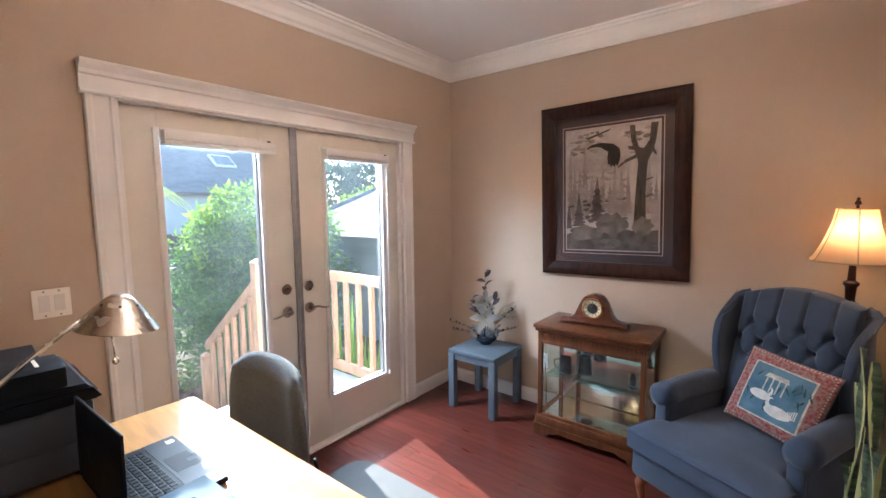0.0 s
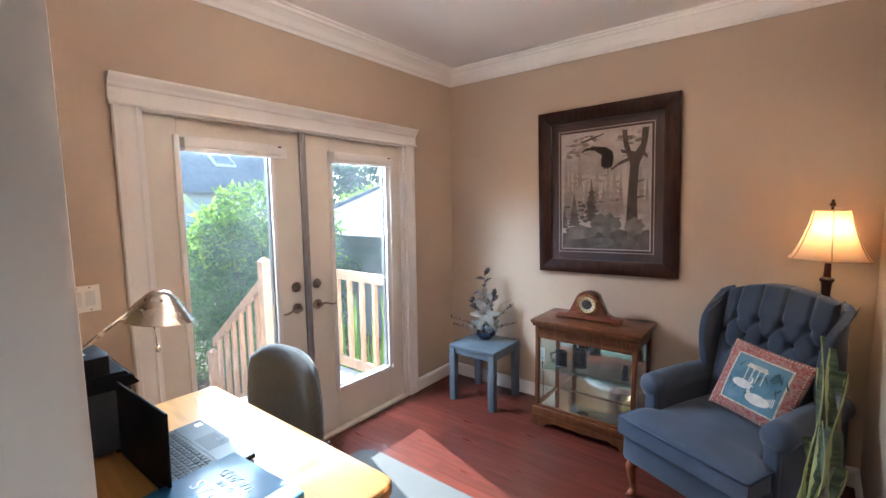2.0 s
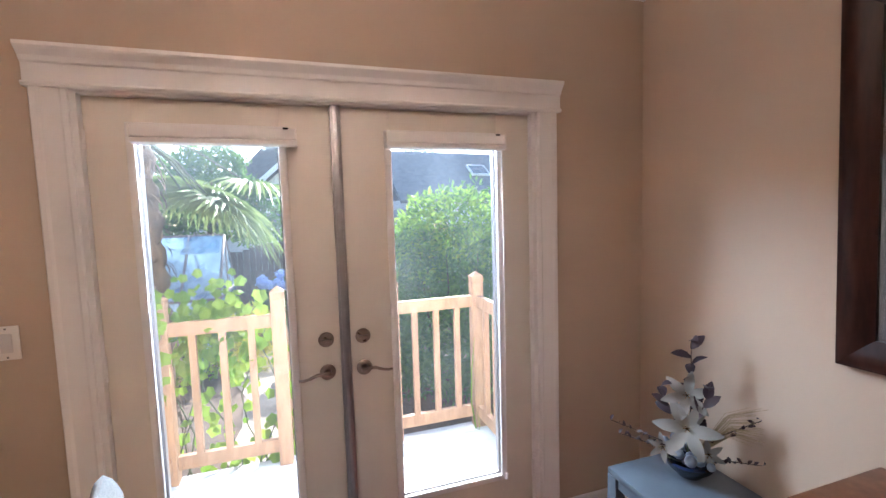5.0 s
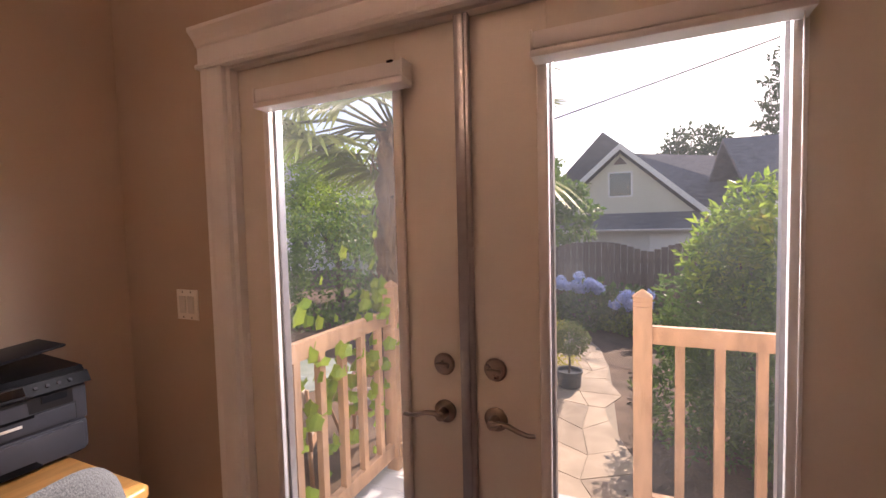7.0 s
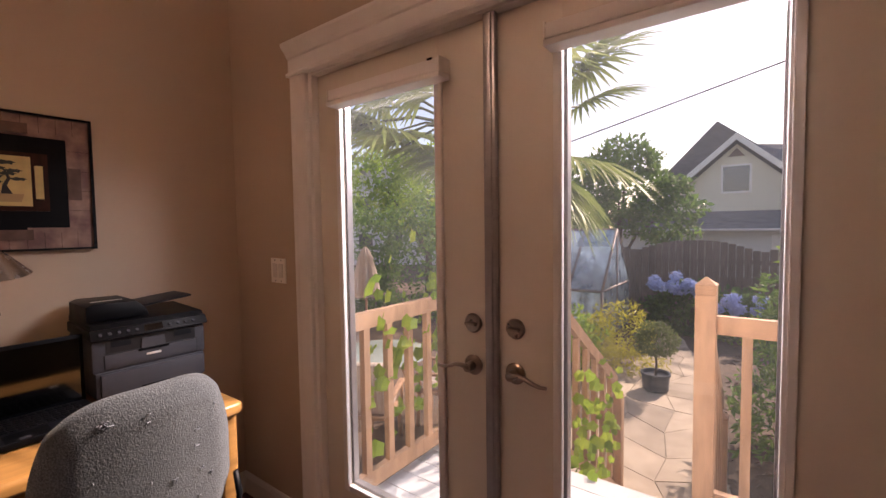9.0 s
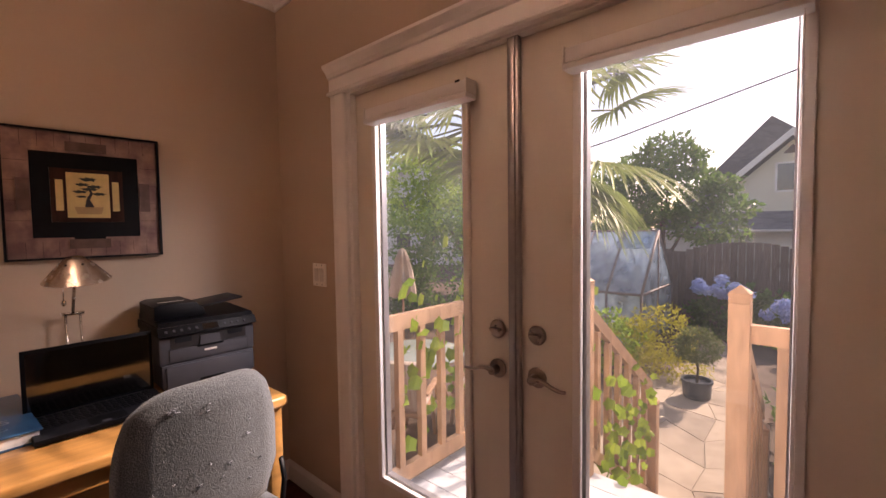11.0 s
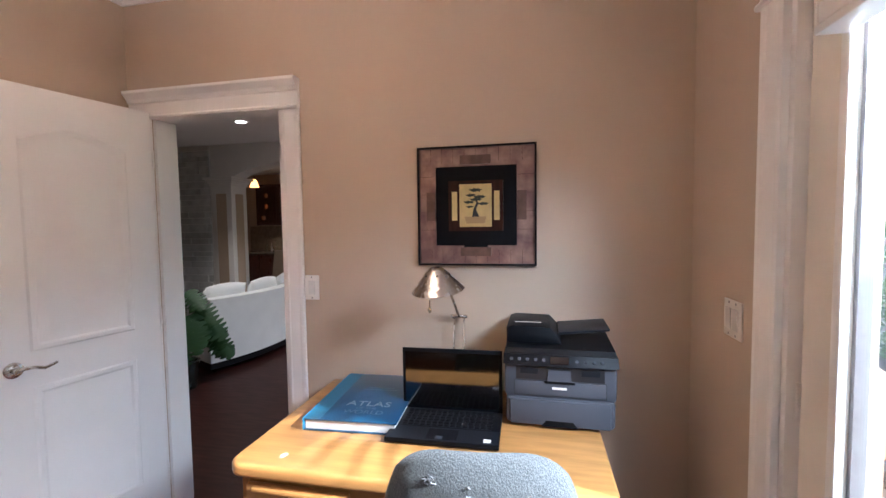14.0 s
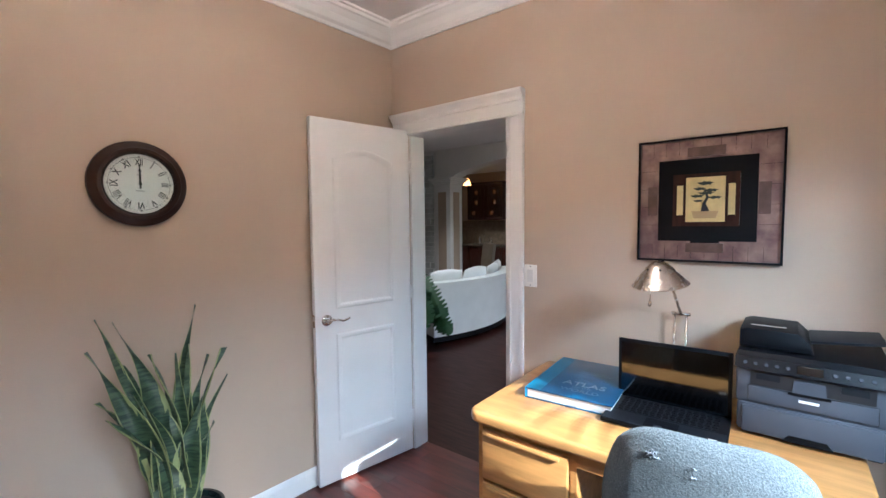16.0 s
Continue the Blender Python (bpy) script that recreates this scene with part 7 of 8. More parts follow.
def leaves(name, blobs, n, size, material, parent, label="", seed=0, slim=0.5):
    """A crown of many small leaves spread over lumpy blobs: each blob is a centre and three radii."""
    g = np.random.default_rng(seed)
    vol = np.array([b[3] * b[4] * b[5] for b in blobs]) ** 0.67
    pick = g.choice(len(blobs), n, p=vol / vol.sum())
    B = np.array(blobs, dtype=float)[pick]
    d = g.normal(size=(n, 3))
    d /= np.linalg.norm(d, axis=1)[:, None]
    lump = 1 + 0.16 * np.sin(d[:, 0] * 7 + B[:, 0] * 3) * np.sin(d[:, 1] * 6 + 1) + 0.13 * np.sin(d[:, 2] * 9 + B[:, 1] * 5)
    r = (0.55 + 0.45 * g.random(n) ** 0.4) * lump
    p = B[:, :3] + d * B[:, 3:] * r[:, None]
    a = g.normal(size=(n, 3)) + d * 0.6
    a[:, 2] -= 0.2
    a /= np.linalg.norm(a, axis=1)[:, None]
    b = np.cross(a, g.normal(size=(n, 3)))
    b /= np.linalg.norm(b, axis=1)[:, None] + 1e-9
    s = (size * (0.6 + 0.8 * g.random(n)))[:, None]
    nn = np.cross(a, b)
    v = np.stack([p, p + a * s * 0.5 + b * s * slim * 0.5 + nn * s * 0.08, p + a * s, p + a * s * 0.5 - b * s * slim * 0.5 + nn * s * 0.08], 1).reshape(-1, 3)
    v[:, 2] = np.maximum(v[:, 2], GZ + 0.005)
    f = np.arange(4 * n).reshape(-1, 4)
    me = bpy.data.meshes.new(name)
    me.from_pydata(v.tolist(), [], f.tolist())
    me.materials.append(material)
    ob = new(name, me)
    ob.parent = parent
    return tagged(ob, label)


def tree(name, x, y, h, blobs, n, size, leaf, label, category="tree", seed=0, r=0.09, bark=None, slim=0.5):
    """Trunk with tapering limbs into each blob of the crown; blobs in the tree's own space."""
    c = thing(name, pose(x, y, GZ), label, category)
    rnd = random.Random(seed)
    part("trunk", tube(bmesh.new(), [(0, 0, 0), (rnd.uniform(-0.05, 0.05), 0.02, h * 0.5), (0.03, rnd.uniform(-0.05, 0.05), h)], r, 10, r * 0.6), bark or M["treebark"], c)
    for b in blobs:
        part("limb", tube(bmesh.new(), [(0.01, 0.01, h * 0.55), (b[0] * 0.4, b[1] * 0.4, h * 0.7 + b[2] * 0.25), (b[0], b[1], b[2])], r * 0.45, 6, r * 0.15), bark or M["treebark"], c)
    leaves("crown", [(b[0], b[1], b[2], b[3], b[4], b[5]) for b in blobs], n, size, leaf, c, seed=seed, slim=slim)
    return c


# deck, rails and steps
DZ = -0.15
deck = setting("deck", box(-2.62, 0.205, DZ - 0.25, -0.30, 1.40, DZ - 0.03), M["cedar"], "pale grey painted wooden deck outside the doors", "deck")
for k in range(8):
    part("board", box(-2.64, 0.21 + 0.15 * k, DZ - 0.03, -0.28, 0.21 + 0.15 * k + 0.147, DZ, 0.003, 1), M["deckpaint"], deck, smooth=False)


def post(x, y, z0, z1, n="rail_post"):
    c = thing(n, pose(x, y, z0), "square cedar rail post with pyramid cap", "post", "deck rail posts")
    h = z1 - z0
    part("shaft", box(-0.045, -0.045, 0, 0.045, 0.045, h - 0.09, 0.003), M["cedar"], c)
    for k in range(2):
        part("collar", box(-0.041, -0.041, h - 0.09 + 0.025 * k, 0.041, 0.041, h - 0.085 + 0.025 * k), M["cedar"], c)
        part("band", box(-0.045, -0.045, h - 0.085 + 0.025 * k, 0.045, 0.045, h - 0.065 + 0.025 * k), M["cedar"], c)
    bm = bmesh.new()
    a = [bm.verts.new((sx * 0.047, sy * 0.047, h - 0.04)) for sx, sy in ((-1, -1), (1, -1), (1, 1), (-1, 1))]
    t = bm.verts.new((0, 0, h))
    for i in range(4):
        bm.faces.new((a[i], a[(i + 1) % 4], t))
    bm.faces.new(a[::-1])
    part("cap", bm, M["cedar"], c, smooth=False)


def railing(a, b, za, zb, label, n=None):
    """A rail between two posts; za and zb are the floor heights at its ends."""
    a, b = Vector(a), Vector(b)
    L = (b - a).length
    ang = math.atan2(b.y - a.y, b.x - a.x)
    c = thing("railing", Matrix.Translation((a.x, a.y, 0)) @ Matrix.Rotation(ang, 4, "Z"), label, "railing", "deck railings")

    def bar(z0, z1, w):
        return prism(bmesh.new(), [(0.046, za + z0), (L - 0.046, zb + z0), (L - 0.046, zb + z1), (0.046, za + z1)], "y", -w, w)
    part("top_rail", bar(0.98, 1.07, 0.02), M["cedar"], c, smooth=False)
    part("bottom_rail", bar(0.09, 0.18, 0.02), M["cedar"], c, smooth=False)
    n = n or max(1, round(L / 0.175) - 1)
    for k in range(n):
        x = L * (k + 1) / (n + 1)
        zz = za + (zb - za) * x / L
        part("baluster", box(x - 0.021, -0.019, zz + 0.17, x + 0.021, 0.019, zz + 0.99), M["cedar"], c, smooth=False)


RY = 1.34
for x, y in ((-2.56, RY), (-1.85, RY), (-1.06, RY), (-0.38, RY), (-2.56, 0.27), (-0.38, 0.27)):
    post(x, y, DZ, 1.11)
for x in (-1.78, -1.06):
    post(x, 2.5, GZ, 0.02, "newel_post")
railing((-2.56, RY), (-1.85, RY), DZ, DZ, "cedar deck railing overgrown with vine")
railing((-1.06, RY), (-0.38, RY), DZ, DZ, "cedar deck railing beside the steps")
railing((-2.56, 0.27), (-2.56, RY), DZ, DZ, "cedar deck railing overgrown with vine")
railing((-0.38, 0.27), (-0.38, RY), DZ, DZ, "cedar deck railing at the deck end")
railing((-1.85, RY), (-1.78, 2.5), DZ, GZ - 0.08, "sloping cedar stair railing")
railing((-1.06, RY), (-1.06, 2.5), DZ, GZ - 0.08, "sloping cedar stair railing")
stair = setting("stairs", box(-1.78, 1.405, GZ, -1.10, 1.42, DZ - 0.03), M["cedar"], "wooden garden stairs off the deck", "stairs")
for k in range(3):
    z = DZ - 0.175 * (k + 1)
    part("tread", box(-1.77, 1.42 + 0.28 * k, z - 0.035, -1.11, 1.72 + 0.28 * k, z, 0.004, 1), M["deckpaint"], stair, smooth=False)
    part("riser", box(-1.77, 1.68 + 0.28 * k, GZ, -1.11, 1.70 + 0.28 * k, z - 0.035), M["cedar"], stair, smooth=False)

# flagstone path
PATH_Y = (2.3, 3.1, 5.3, 6.2, 7.1, 8.2, 9.2)
PATH_LEFT = (-2.35, -2.42, -2.62, -2.45, -2.34, -2.42, -2.6)
PATH_RIGHT = (-0.95, -1.2, -1.40, -1.49, -1.74, -2.12, -2.42)
path = setting("path", prism(bmesh.new(), list(zip(PATH_LEFT, PATH_Y)) + list(zip(PATH_RIGHT, PATH_Y))[::-1], "z", GZ - 0.02, GZ + 0.004), mat("sandy_joint", (0.33, 0.28, 0.22), 0.95, scale=12), "irregular tan flagstone garden path", "path")


def path_mid(y):
    lo, hi = float(np.interp(y, PATH_Y, PATH_LEFT)), float(np.interp(y, PATH_Y, PATH_RIGHT))
    return (lo + hi) / 2, (hi - lo) / 2


rnd = random.Random(17)
NR, NC = 13, 3
pt = {}
for i in range(NR + 1):
    y = 2.35 + 0.50 * i
    mid, half = path_mid(y)
    for j in range(NC + 1):
        jit = 0.22 * half
        pt[i, j] = (mid - half + 2 * half * j / NC + rnd.uniform(-jit, jit), y + rnd.uniform(-jit, jit) + 0.15 * (j % 2))
for i in range(NR):
    for j in range(NC):
        q = [pt[i, j], pt[i, j + 1], pt[i + 1, j + 1], pt[i + 1, j]]
        cx, cy = sum(p[0] for p in q) / 4, sum(p[1] for p in q) / 4
        sm = [(cx + (p[0] - cx) * 0.984, cy + (p[1] - cy) * 0.984) for p in q]
        part("flagstone", prism(bmesh.new(), sm, "z", GZ + 0.004, GZ + 0.012 + rnd.uniform(0, 0.005), 0.003), M["flag"], path, smooth=False)
bm = bmesh.new()
for k in range(2600):
    x, y = rnd.uniform(-1.2, 2.6), rnd.uniform(2.6, 9.3)
    s = rnd.uniform(0.02, 0.06)
    a = rnd.uniform(0, 3.14)
    dx, dy = s * math.cos(a), s * math.sin(a)
    z0 = GZ + 0.004
    v = [bm.verts.new((x - dx, y - dy, z0)), bm.verts.new((x + dy * 0.4, y - dx * 0.4, z0 + rnd.uniform(0.005, 0.03))), bm.verts.new((x + dx, y + dy, z0 + rnd.uniform(0.0, 0.02))), bm.verts.new((x - dy * 0.4, y + dx * 0.4, z0))]
    bm.faces.new(v)
tagged(part("bark_chips", bm, M["mulch"], smooth=False), "loose bark chips on the garden bed", "bark mulch", "", "stuff")

# board fence with scalloped top
fence = thing("fence", pose(0, 9.7, GZ), "weathered brown board fence with scalloped top", "fence")
for k in range(112):
    x = -8.0 + 0.14 * k
    ph = ((x + 0.9) / 2.4) % 1.0
    top = 1.62 + 0.24 * math.sin(math.pi * ph)
    part("fence_board", box(x + 0.003, -0.012, 0, x + 0.137, 0.012, top + 0.01 * math.sin(k * 7)), M["fence"], fence, smooth=False)
for k in range(7):
    part("fence_post", box(-8.1 + 2.4 * k - 0.85, 0.013, 0, -8.0 + 2.4 * k - 0.85, 0.11, 1.66), M["fence"], fence)
for z in (0.35, 1.35):
    part("fence_rail", box(-8.0, 0.013, z, 7.6, 0.05, z + 0.09), M["fence"], fence)

# hydrangea, border shrubs, potted tree
h = thing("hydrangea", pose(-1.85, 8.7, GZ), "blue flowering hydrangea bush before the fence", "shrub")
leaves("foliage", [(-0.2, 0, 0.45, 0.75, 0.5, 0.55), (0.55, 0.1, 0.4, 0.6, 0.45, 0.5)], 2600, 0.12, M["hedge"], h, seed=4, slim=0.7)
rnd = random.Random(9)
for k in range(24):
    x, z = (rnd.uniform(-0.85, 0.15), rnd.uniform(0.92, 1.22)) if k < 16 else (rnd.uniform(0.2, 1.0), rnd.uniform(0.62, 0.86))
    leaves("flower_head", [(x, rnd.uniform(-0.5, -0.3), z, 0.105, 0.10, 0.085)], 260, 0.032, M["blueflower"], h, "blue flower head", seed=40 + k, slim=1.0)
s = thing("border_shrub", pose(-2.75, 6.0, GZ), "yellow-green feathery border shrub by the path", "shrub")
leaves("foliage", [(0.1, 0, 0.5, 0.5, 0.45, 0.45), (-0.4, 0.1, 0.35, 0.45, 0.4, 0.35), (0.25, -0.35, 0.15, 0.55, 0.35, 0.18)], 3800, 0.075, M["yellowleaf"], s, seed=6, slim=0.25)
s = thing("border_shrub", pose(-3.4, 5.6, GZ), "dark green border shrub by the greenhouse", "shrub")
leaves("foliage", [(0, 0, 0.4, 0.55, 0.5, 0.45), (-0.7, 0.2, 0.4, 0.6, 0.5, 0.5)], 2600, 0.09, M["brightleaf"], s, seed=7)
s = thing("border_shrub", pose(-1.0, 8.9, GZ), "low yellow-green shrub before the fence", "shrub")
leaves("foliage", [(0, -0.5, 0.2, 0.8, 0.35, 0.25)], 1500, 0.07, M["brightleaf"], s, seed=8)
pt_ = thing("potted_tree", pose(-1.95, 5.05, GZ + 0.015), "small clipped standard tree in a blue pot", "potted plant")
part("pot", lathe(bmesh.new(), [(0.0, 0.0), (0.14, 0.0), (0.16, 0.02), (0.17, 0.2), (0.185, 0.205), (0.185, 0.235), (0.16, 0.235), (0.15, 0.19), (0.0, 0.19)], seg=26), M["clayblue"], pt_, "blue glazed pot")
part("trunk", tube(bmesh.new(), [(0, 0, 0.18), (0.01, 0, 0.35), (-0.01, 0.01, 0.52)], 0.016, 8, 0.012), M["treebark"], pt_)
leaves("crown", [(0, 0, 0.66, 0.25, 0.25, 0.22)], 2400, 0.045, M["oliveleaf"], pt_, seed=11, slim=0.35)

# big shrub by the steps and other hedges
s = thing("hedge", pose(0.35, 3.85, GZ), "tall dense green shrub beside the garden steps", "hedge")
leaves("foliage", [(0, 0, 1.0, 1.05, 1.0, 1.15), (0.1, -0.1, 1.9, 0.95, 0.9, 0.8), (-0.45, 0.3, 1.3, 0.65, 0.7, 0.9), (0.8, 0.2, 1.3, 0.8, 0.9, 1.0), (0.2, -0.7, 0.7, 0.8, 0.5, 0.8), (-0.4, -0.3, 0.6, 0.6, 0.6, 0.7), (-0.85, 0.1, 0.45, 0.55, 0.6, 0.55), (-0.8, 0.5, 1.1, 0.45, 0.5, 0.8)], 19000, 0.10, M["hedge"], s, seed=13, slim=0.32)
leaves("young_growth", [(0, 0, 2.25, 0.8, 0.8, 0.45), (-0.5, 0.2, 1.9, 0.5, 0.6, 0.45), (0.8, 0.1, 1.9, 0.6, 0.6, 0.5)], 3600, 0.12, M["brightleaf"], s, "bright young leaves", seed=14, slim=0.35)
for k in range(9):
    a = k * 0.7
    part("stem", tube(bmesh.new(), [(0.3 * math.cos(a), 0.3 * math.sin(a), 0), (0.5 * math.cos(a), 0.5 * math.sin(a), 1.0), (0.6 * math.cos(a), 0.55 * math.sin(a), 1.9)], 0.02, 6, 0.006), M["treebark"], s)
s = thing("hedge", pose(-7.8, 7.2, GZ), "tall dark clipped hedge along the garden", "hedge")
leaves("foliage", [(0, 0, 1.2, 1.3, 1.1, 1.5), (-1.2, -1.0, 1.3, 1.2, 1.0, 1.5), (-2.4, -2.4, 1.2, 1.3, 1.2, 1.5)], 9000, 0.13, M["hedge"], s, seed=15)
tree("leafy_tree", -9.6, 9.8, 2.2, [(0, 0, 3.2, 1.7, 1.6, 1.5), (-1.4, -0.6, 3.6, 1.5, 1.4, 1.4), (0.9, 0.3, 2.3, 1.1, 1.1, 0.9)], 9500, 0.15, M["brightleaf"], "light green leafy garden tree", seed=16, r=0.14)
tree("leafy_tree", -8.3, 11.6, 1.4, [(0, 0, 1.9, 1.2, 1.1, 1.1)], 4200, 0.13, M["oliveleaf"], "round olive-green garden tree", seed=18)
tree("leafy_tree", -4.3, 12.3, 1.8, [(0, 0, 3.2, 1.6, 1.2, 1.1), (-1.2, 0, 2.9, 1.2, 1.0, 1.1), (1.2, 0, 2.5, 1.0, 0.9, 0.9), (0.2, 0, 4.1, 0.9, 0.8, 0.6)], 8000, 0.17, M["hedge"], "broad green tree behind the greenhouse", seed=19, r=0.13)
tree("leafy_tree", 3.0, 36, 5, [(0, 0, 7.0, 2.6, 2.2, 2.0), (1.4, 0, 5.8, 2.0, 2.0, 1.8), (-1.2, 0, 6.0, 1.8, 1.8, 1.6)], 4500, 0.4, M["farleaf"], "distant green tree beyond the houses", seed=22, r=0.3)
tree("leafy_tree", 11.5, 12.5, 1.2, [(0, 0, 2.2, 2.4, 1.6, 1.0), (3.0, 1, 2.3, 2.6, 1.6, 1.0), (-1.8, -1, 2.0, 1.8, 1.4, 0.9)], 6500, 0.2, M["brightleaf"], "bright green hedge tree behind the shed", seed=23, r=0.12)
tree("leafy_tree", 25, 27, 4, [(0, 0, 5.0, 4.5, 3.0, 2.2), (-3.5, 2, 4.4, 3.0, 2.5, 1.8), (4.5, 0, 4.2, 3.5, 2.5, 2.0)], 5000, 0.5, M["farleaf"], "dark distant trees on the skyline", seed=24, r=0.3)
c = thing("conifer_tree", pose(6.6, 30, GZ), "tall thin conifer beyond the neighbouring roofs", "tree")
part("trunk", tube(bmesh.new(), [(0, 0, 0), (0.05, 0, 6), (0, 0, 12.8)], 0.22, 8, 0.03), M["treebark"], c)
leaves("crown", [(0.25 * (-1) ** k, 0, 3.5 + 0.62 * k, 1.9 - 0.11 * k, 1.8 - 0.11 * k, 0.28) for k in range(15)], 4200, 0.38, M["farleaf"], c, seed=25, slim=0.3)
s = thing("strap_leaf_plant", pose(0.25, 1.15, GZ), "clump of strap-leaved plants behind the railing", "plant")
bm = bmesh.new()
rnd = random.Random(41)
for k in range(90):
    a = rnd.uniform(0, 6.28)
    b0 = Vector((rnd.uniform(-0.4, 0.5), rnd.uniform(-0.5, 0.6), 0))
    leaf_blade(bm, b0, b0 + Vector((0.35 * math.cos(a), 0.35 * math.sin(a), rnd.uniform(0.7, 1.5))), 0.022, (math.cos(a), math.sin(a), 0.1), 0.3, 6)
part("leaf_clump", bm, M["brightleaf"], s, "long strap leaves")


def palm():
    rnd = random.Random(52)
    c = thing("palm_tree", pose(-2.9, 2.08, GZ), "fan palm with shaggy fibrous trunk beside the deck", "tree")
    H = 3.15
    bm = bmesh.new()
    seg, n = 20, 40
    rings = []
    for i in range(n + 1):
        t = i / n
        r = 0.15 + 0.05 * math.sin(t * 3.0) + 0.018 * math.sin(i * 2.1)
        rings.append([bm.verts.new((r * (1 + 0.10 * math.sin(5 * a + i)) * math.cos(a), r * (1 + 0.10 * math.sin(5 * a + i)) * math.sin(a), H * t)) for a in [2 * math.pi * k / seg for k in range(seg)]])
    for a, b in zip(rings, rings[1:]):
        for k in range(seg):
            bm.faces.new((a[k], a[(k + 1) % seg], b[(k + 1) % seg], b[k]))
    part("trunk", bm, M["bark"], c, "brown fibrous trunk", angle=60)
    bm = bmesh.new()
    for k in range(420):
        a, z = rnd.uniform(0, 6.28), rnd.uniform(0.5, H)
        r = 0.17 + 0.04 * math.sin(z)
        p = Vector((r * math.cos(a), r * math.sin(a), z))
        out = Vector((math.cos(a), math.sin(a), 0))
        leaf_blade(bm, p, p + out * rnd.uniform(0.02, 0.09) + Vector((0, 0, rnd.uniform(-0.22, 0.12))), 0.014, out, 0.2, 3)
    part("trunk_fibre", bm, M["bark"], c, "shaggy leaf bases")
    fr = []
    for k in range(26):
        fr.append((k * 2.4, 0.9 - 1.75 * ((k * 0.618) % 1.0), rnd.uniform(0.55, 0.85)))
    fr += [(0.1, 0.75, 1.0), (0.5, 0.55, 1.05), (-0.35, 0.6, 1.0), (0.30, 0.48, 1.0), (-0.15, -0.38, 0.85), (0.8, 0.3, 1.0), (-0.7, 0.3, 0.95), (-1.2, 0.1, 0.9), (-1.7, -0.2, 0.85), (2.6, 0.2, 0.9), (-2.4, 0.1, 0.9)]
    for az, el, ln in fr:
        base = Vector((0.08 * math.cos(az), 0.08 * math.sin(az), H - 0.05))
        d = Vector((math.cos(az) * math.cos(el), math.sin(az) * math.cos(el), math.sin(el)))
        hub = base + d * ln - Vector((0, 0, 0.10 * ln))
        st_ = part("frond_stalk", tube(bmesh.new(), [base, base + d * ln * 0.5 + Vector((0, 0, 0.03)), hub], 0.014, 6, 0.008), M["stemgreen"], c)
        side = d.cross(Vector((0, 0, 1))).normalized()
        up = side.cross(d).normalized()
        bm = bmesh.new()
        for i in range(34):
            a = -2.1 + 4.2 * i / 33
            dd = (d * math.cos(a) + side * math.sin(a) + up * 0.12 * math.cos(a)).normalized()
            L = 0.70 * (0.75 + 0.25 * math.cos(a)) * rnd.uniform(0.9, 1.05)
            tip = hub + dd * L - Vector((0, 0, 0.16 * L + 0.1 * rnd.random() * L))
            leaf_blade(bm, hub, tip, 0.017, up, 0.5, 4)
        part("frond_fan", bm, M["palm"], st_, "fan-shaped frond")


palm()


def vine():
    rnd = random.Random(77)
    c = thing("grape_vine", pose(-2.45, 1.40, GZ), "grape vine climbing the deck railing", "vine")
    for k in range(6):
        x0 = rnd.uniform(-0.2, 0.6)
        pts = [(x0, 0.02, 0.0)]
        for i in range(1, 8):
            pts.append((x0 + 0.12 * math.sin(i + k), 0.03 + 0.02 * math.sin(i * 2), 0.24 * i))
        part("vine_stem", tube(bmesh.new(), pts, 0.007, 6, 0.003), M["stemgreen"], c)
    spots = []
    for k in range(460):
        q = rnd.random()
        if q < 0.45:
            spots.append((rnd.gauss(0.12, 0.22), rnd.uniform(-0.08, 0.12), rnd.gauss(1.75, 0.14)))
        elif q < 0.75:
            spots.append((rnd.gauss(0.2, 0.3), rnd.uniform(-0.04, 0.14), rnd.uniform(0.65, 1.7)))
        else:
            spots.append((-0.11 + rnd.uniform(-0.08, 0.06), rnd.uniform(-0.95, 0.0), rnd.gauss(1.45, 0.3)))
    for k in range(70):
        spots.append((0.70 + rnd.uniform(-0.06, 0.06), rnd.uniform(0.1, 0.9), rnd.uniform(0.35, 1.25) - 0.0))
    groups = [spots[i::6] for i in range(6)]
    for g in groups:
        bm = bmesh.new()
        for x, y, z in g:
            s_ = rnd.uniform(0.025, 0.056)
            nrm = Vector((rnd.uniform(-0.6, 0.6), -1 + rnd.uniform(-0.5, 0.9), rnd.uniform(0.0, 0.9))).normalized()
            u = nrm.cross(Vector((rnd.uniform(-0.3, 0.3), 0, 1))).normalized()
            w = nrm.cross(u)
            ctr = bm.verts.new((x, y, z))
            ring = []
            for i in range(15):
                a = 2 * math.pi * i / 15
                rr = s_ * (0.42 + 0.58 * abs(math.cos(2.5 * a)) ** 0.7)
                ring.append(bm.verts.new(Vector((x, y, z)) + u * rr * math.cos(a) + w * rr * math.sin(a) - nrm * 0.25 * rr * abs(math.cos(a))))
            for i in range(15):
                bm.faces.new((ctr, ring[i], ring[(i + 1) % 15]))
        part("vine_leaves", bm, M["vine"], c, "bright lobed grape leaves", smooth=False)
    leaves("low_leaves", [(0.35, 0.15, 0.35, 0.6, 0.12, 0.3)], 260, 0.09, M["vine"], c, seed=71, slim=0.8)


vine()


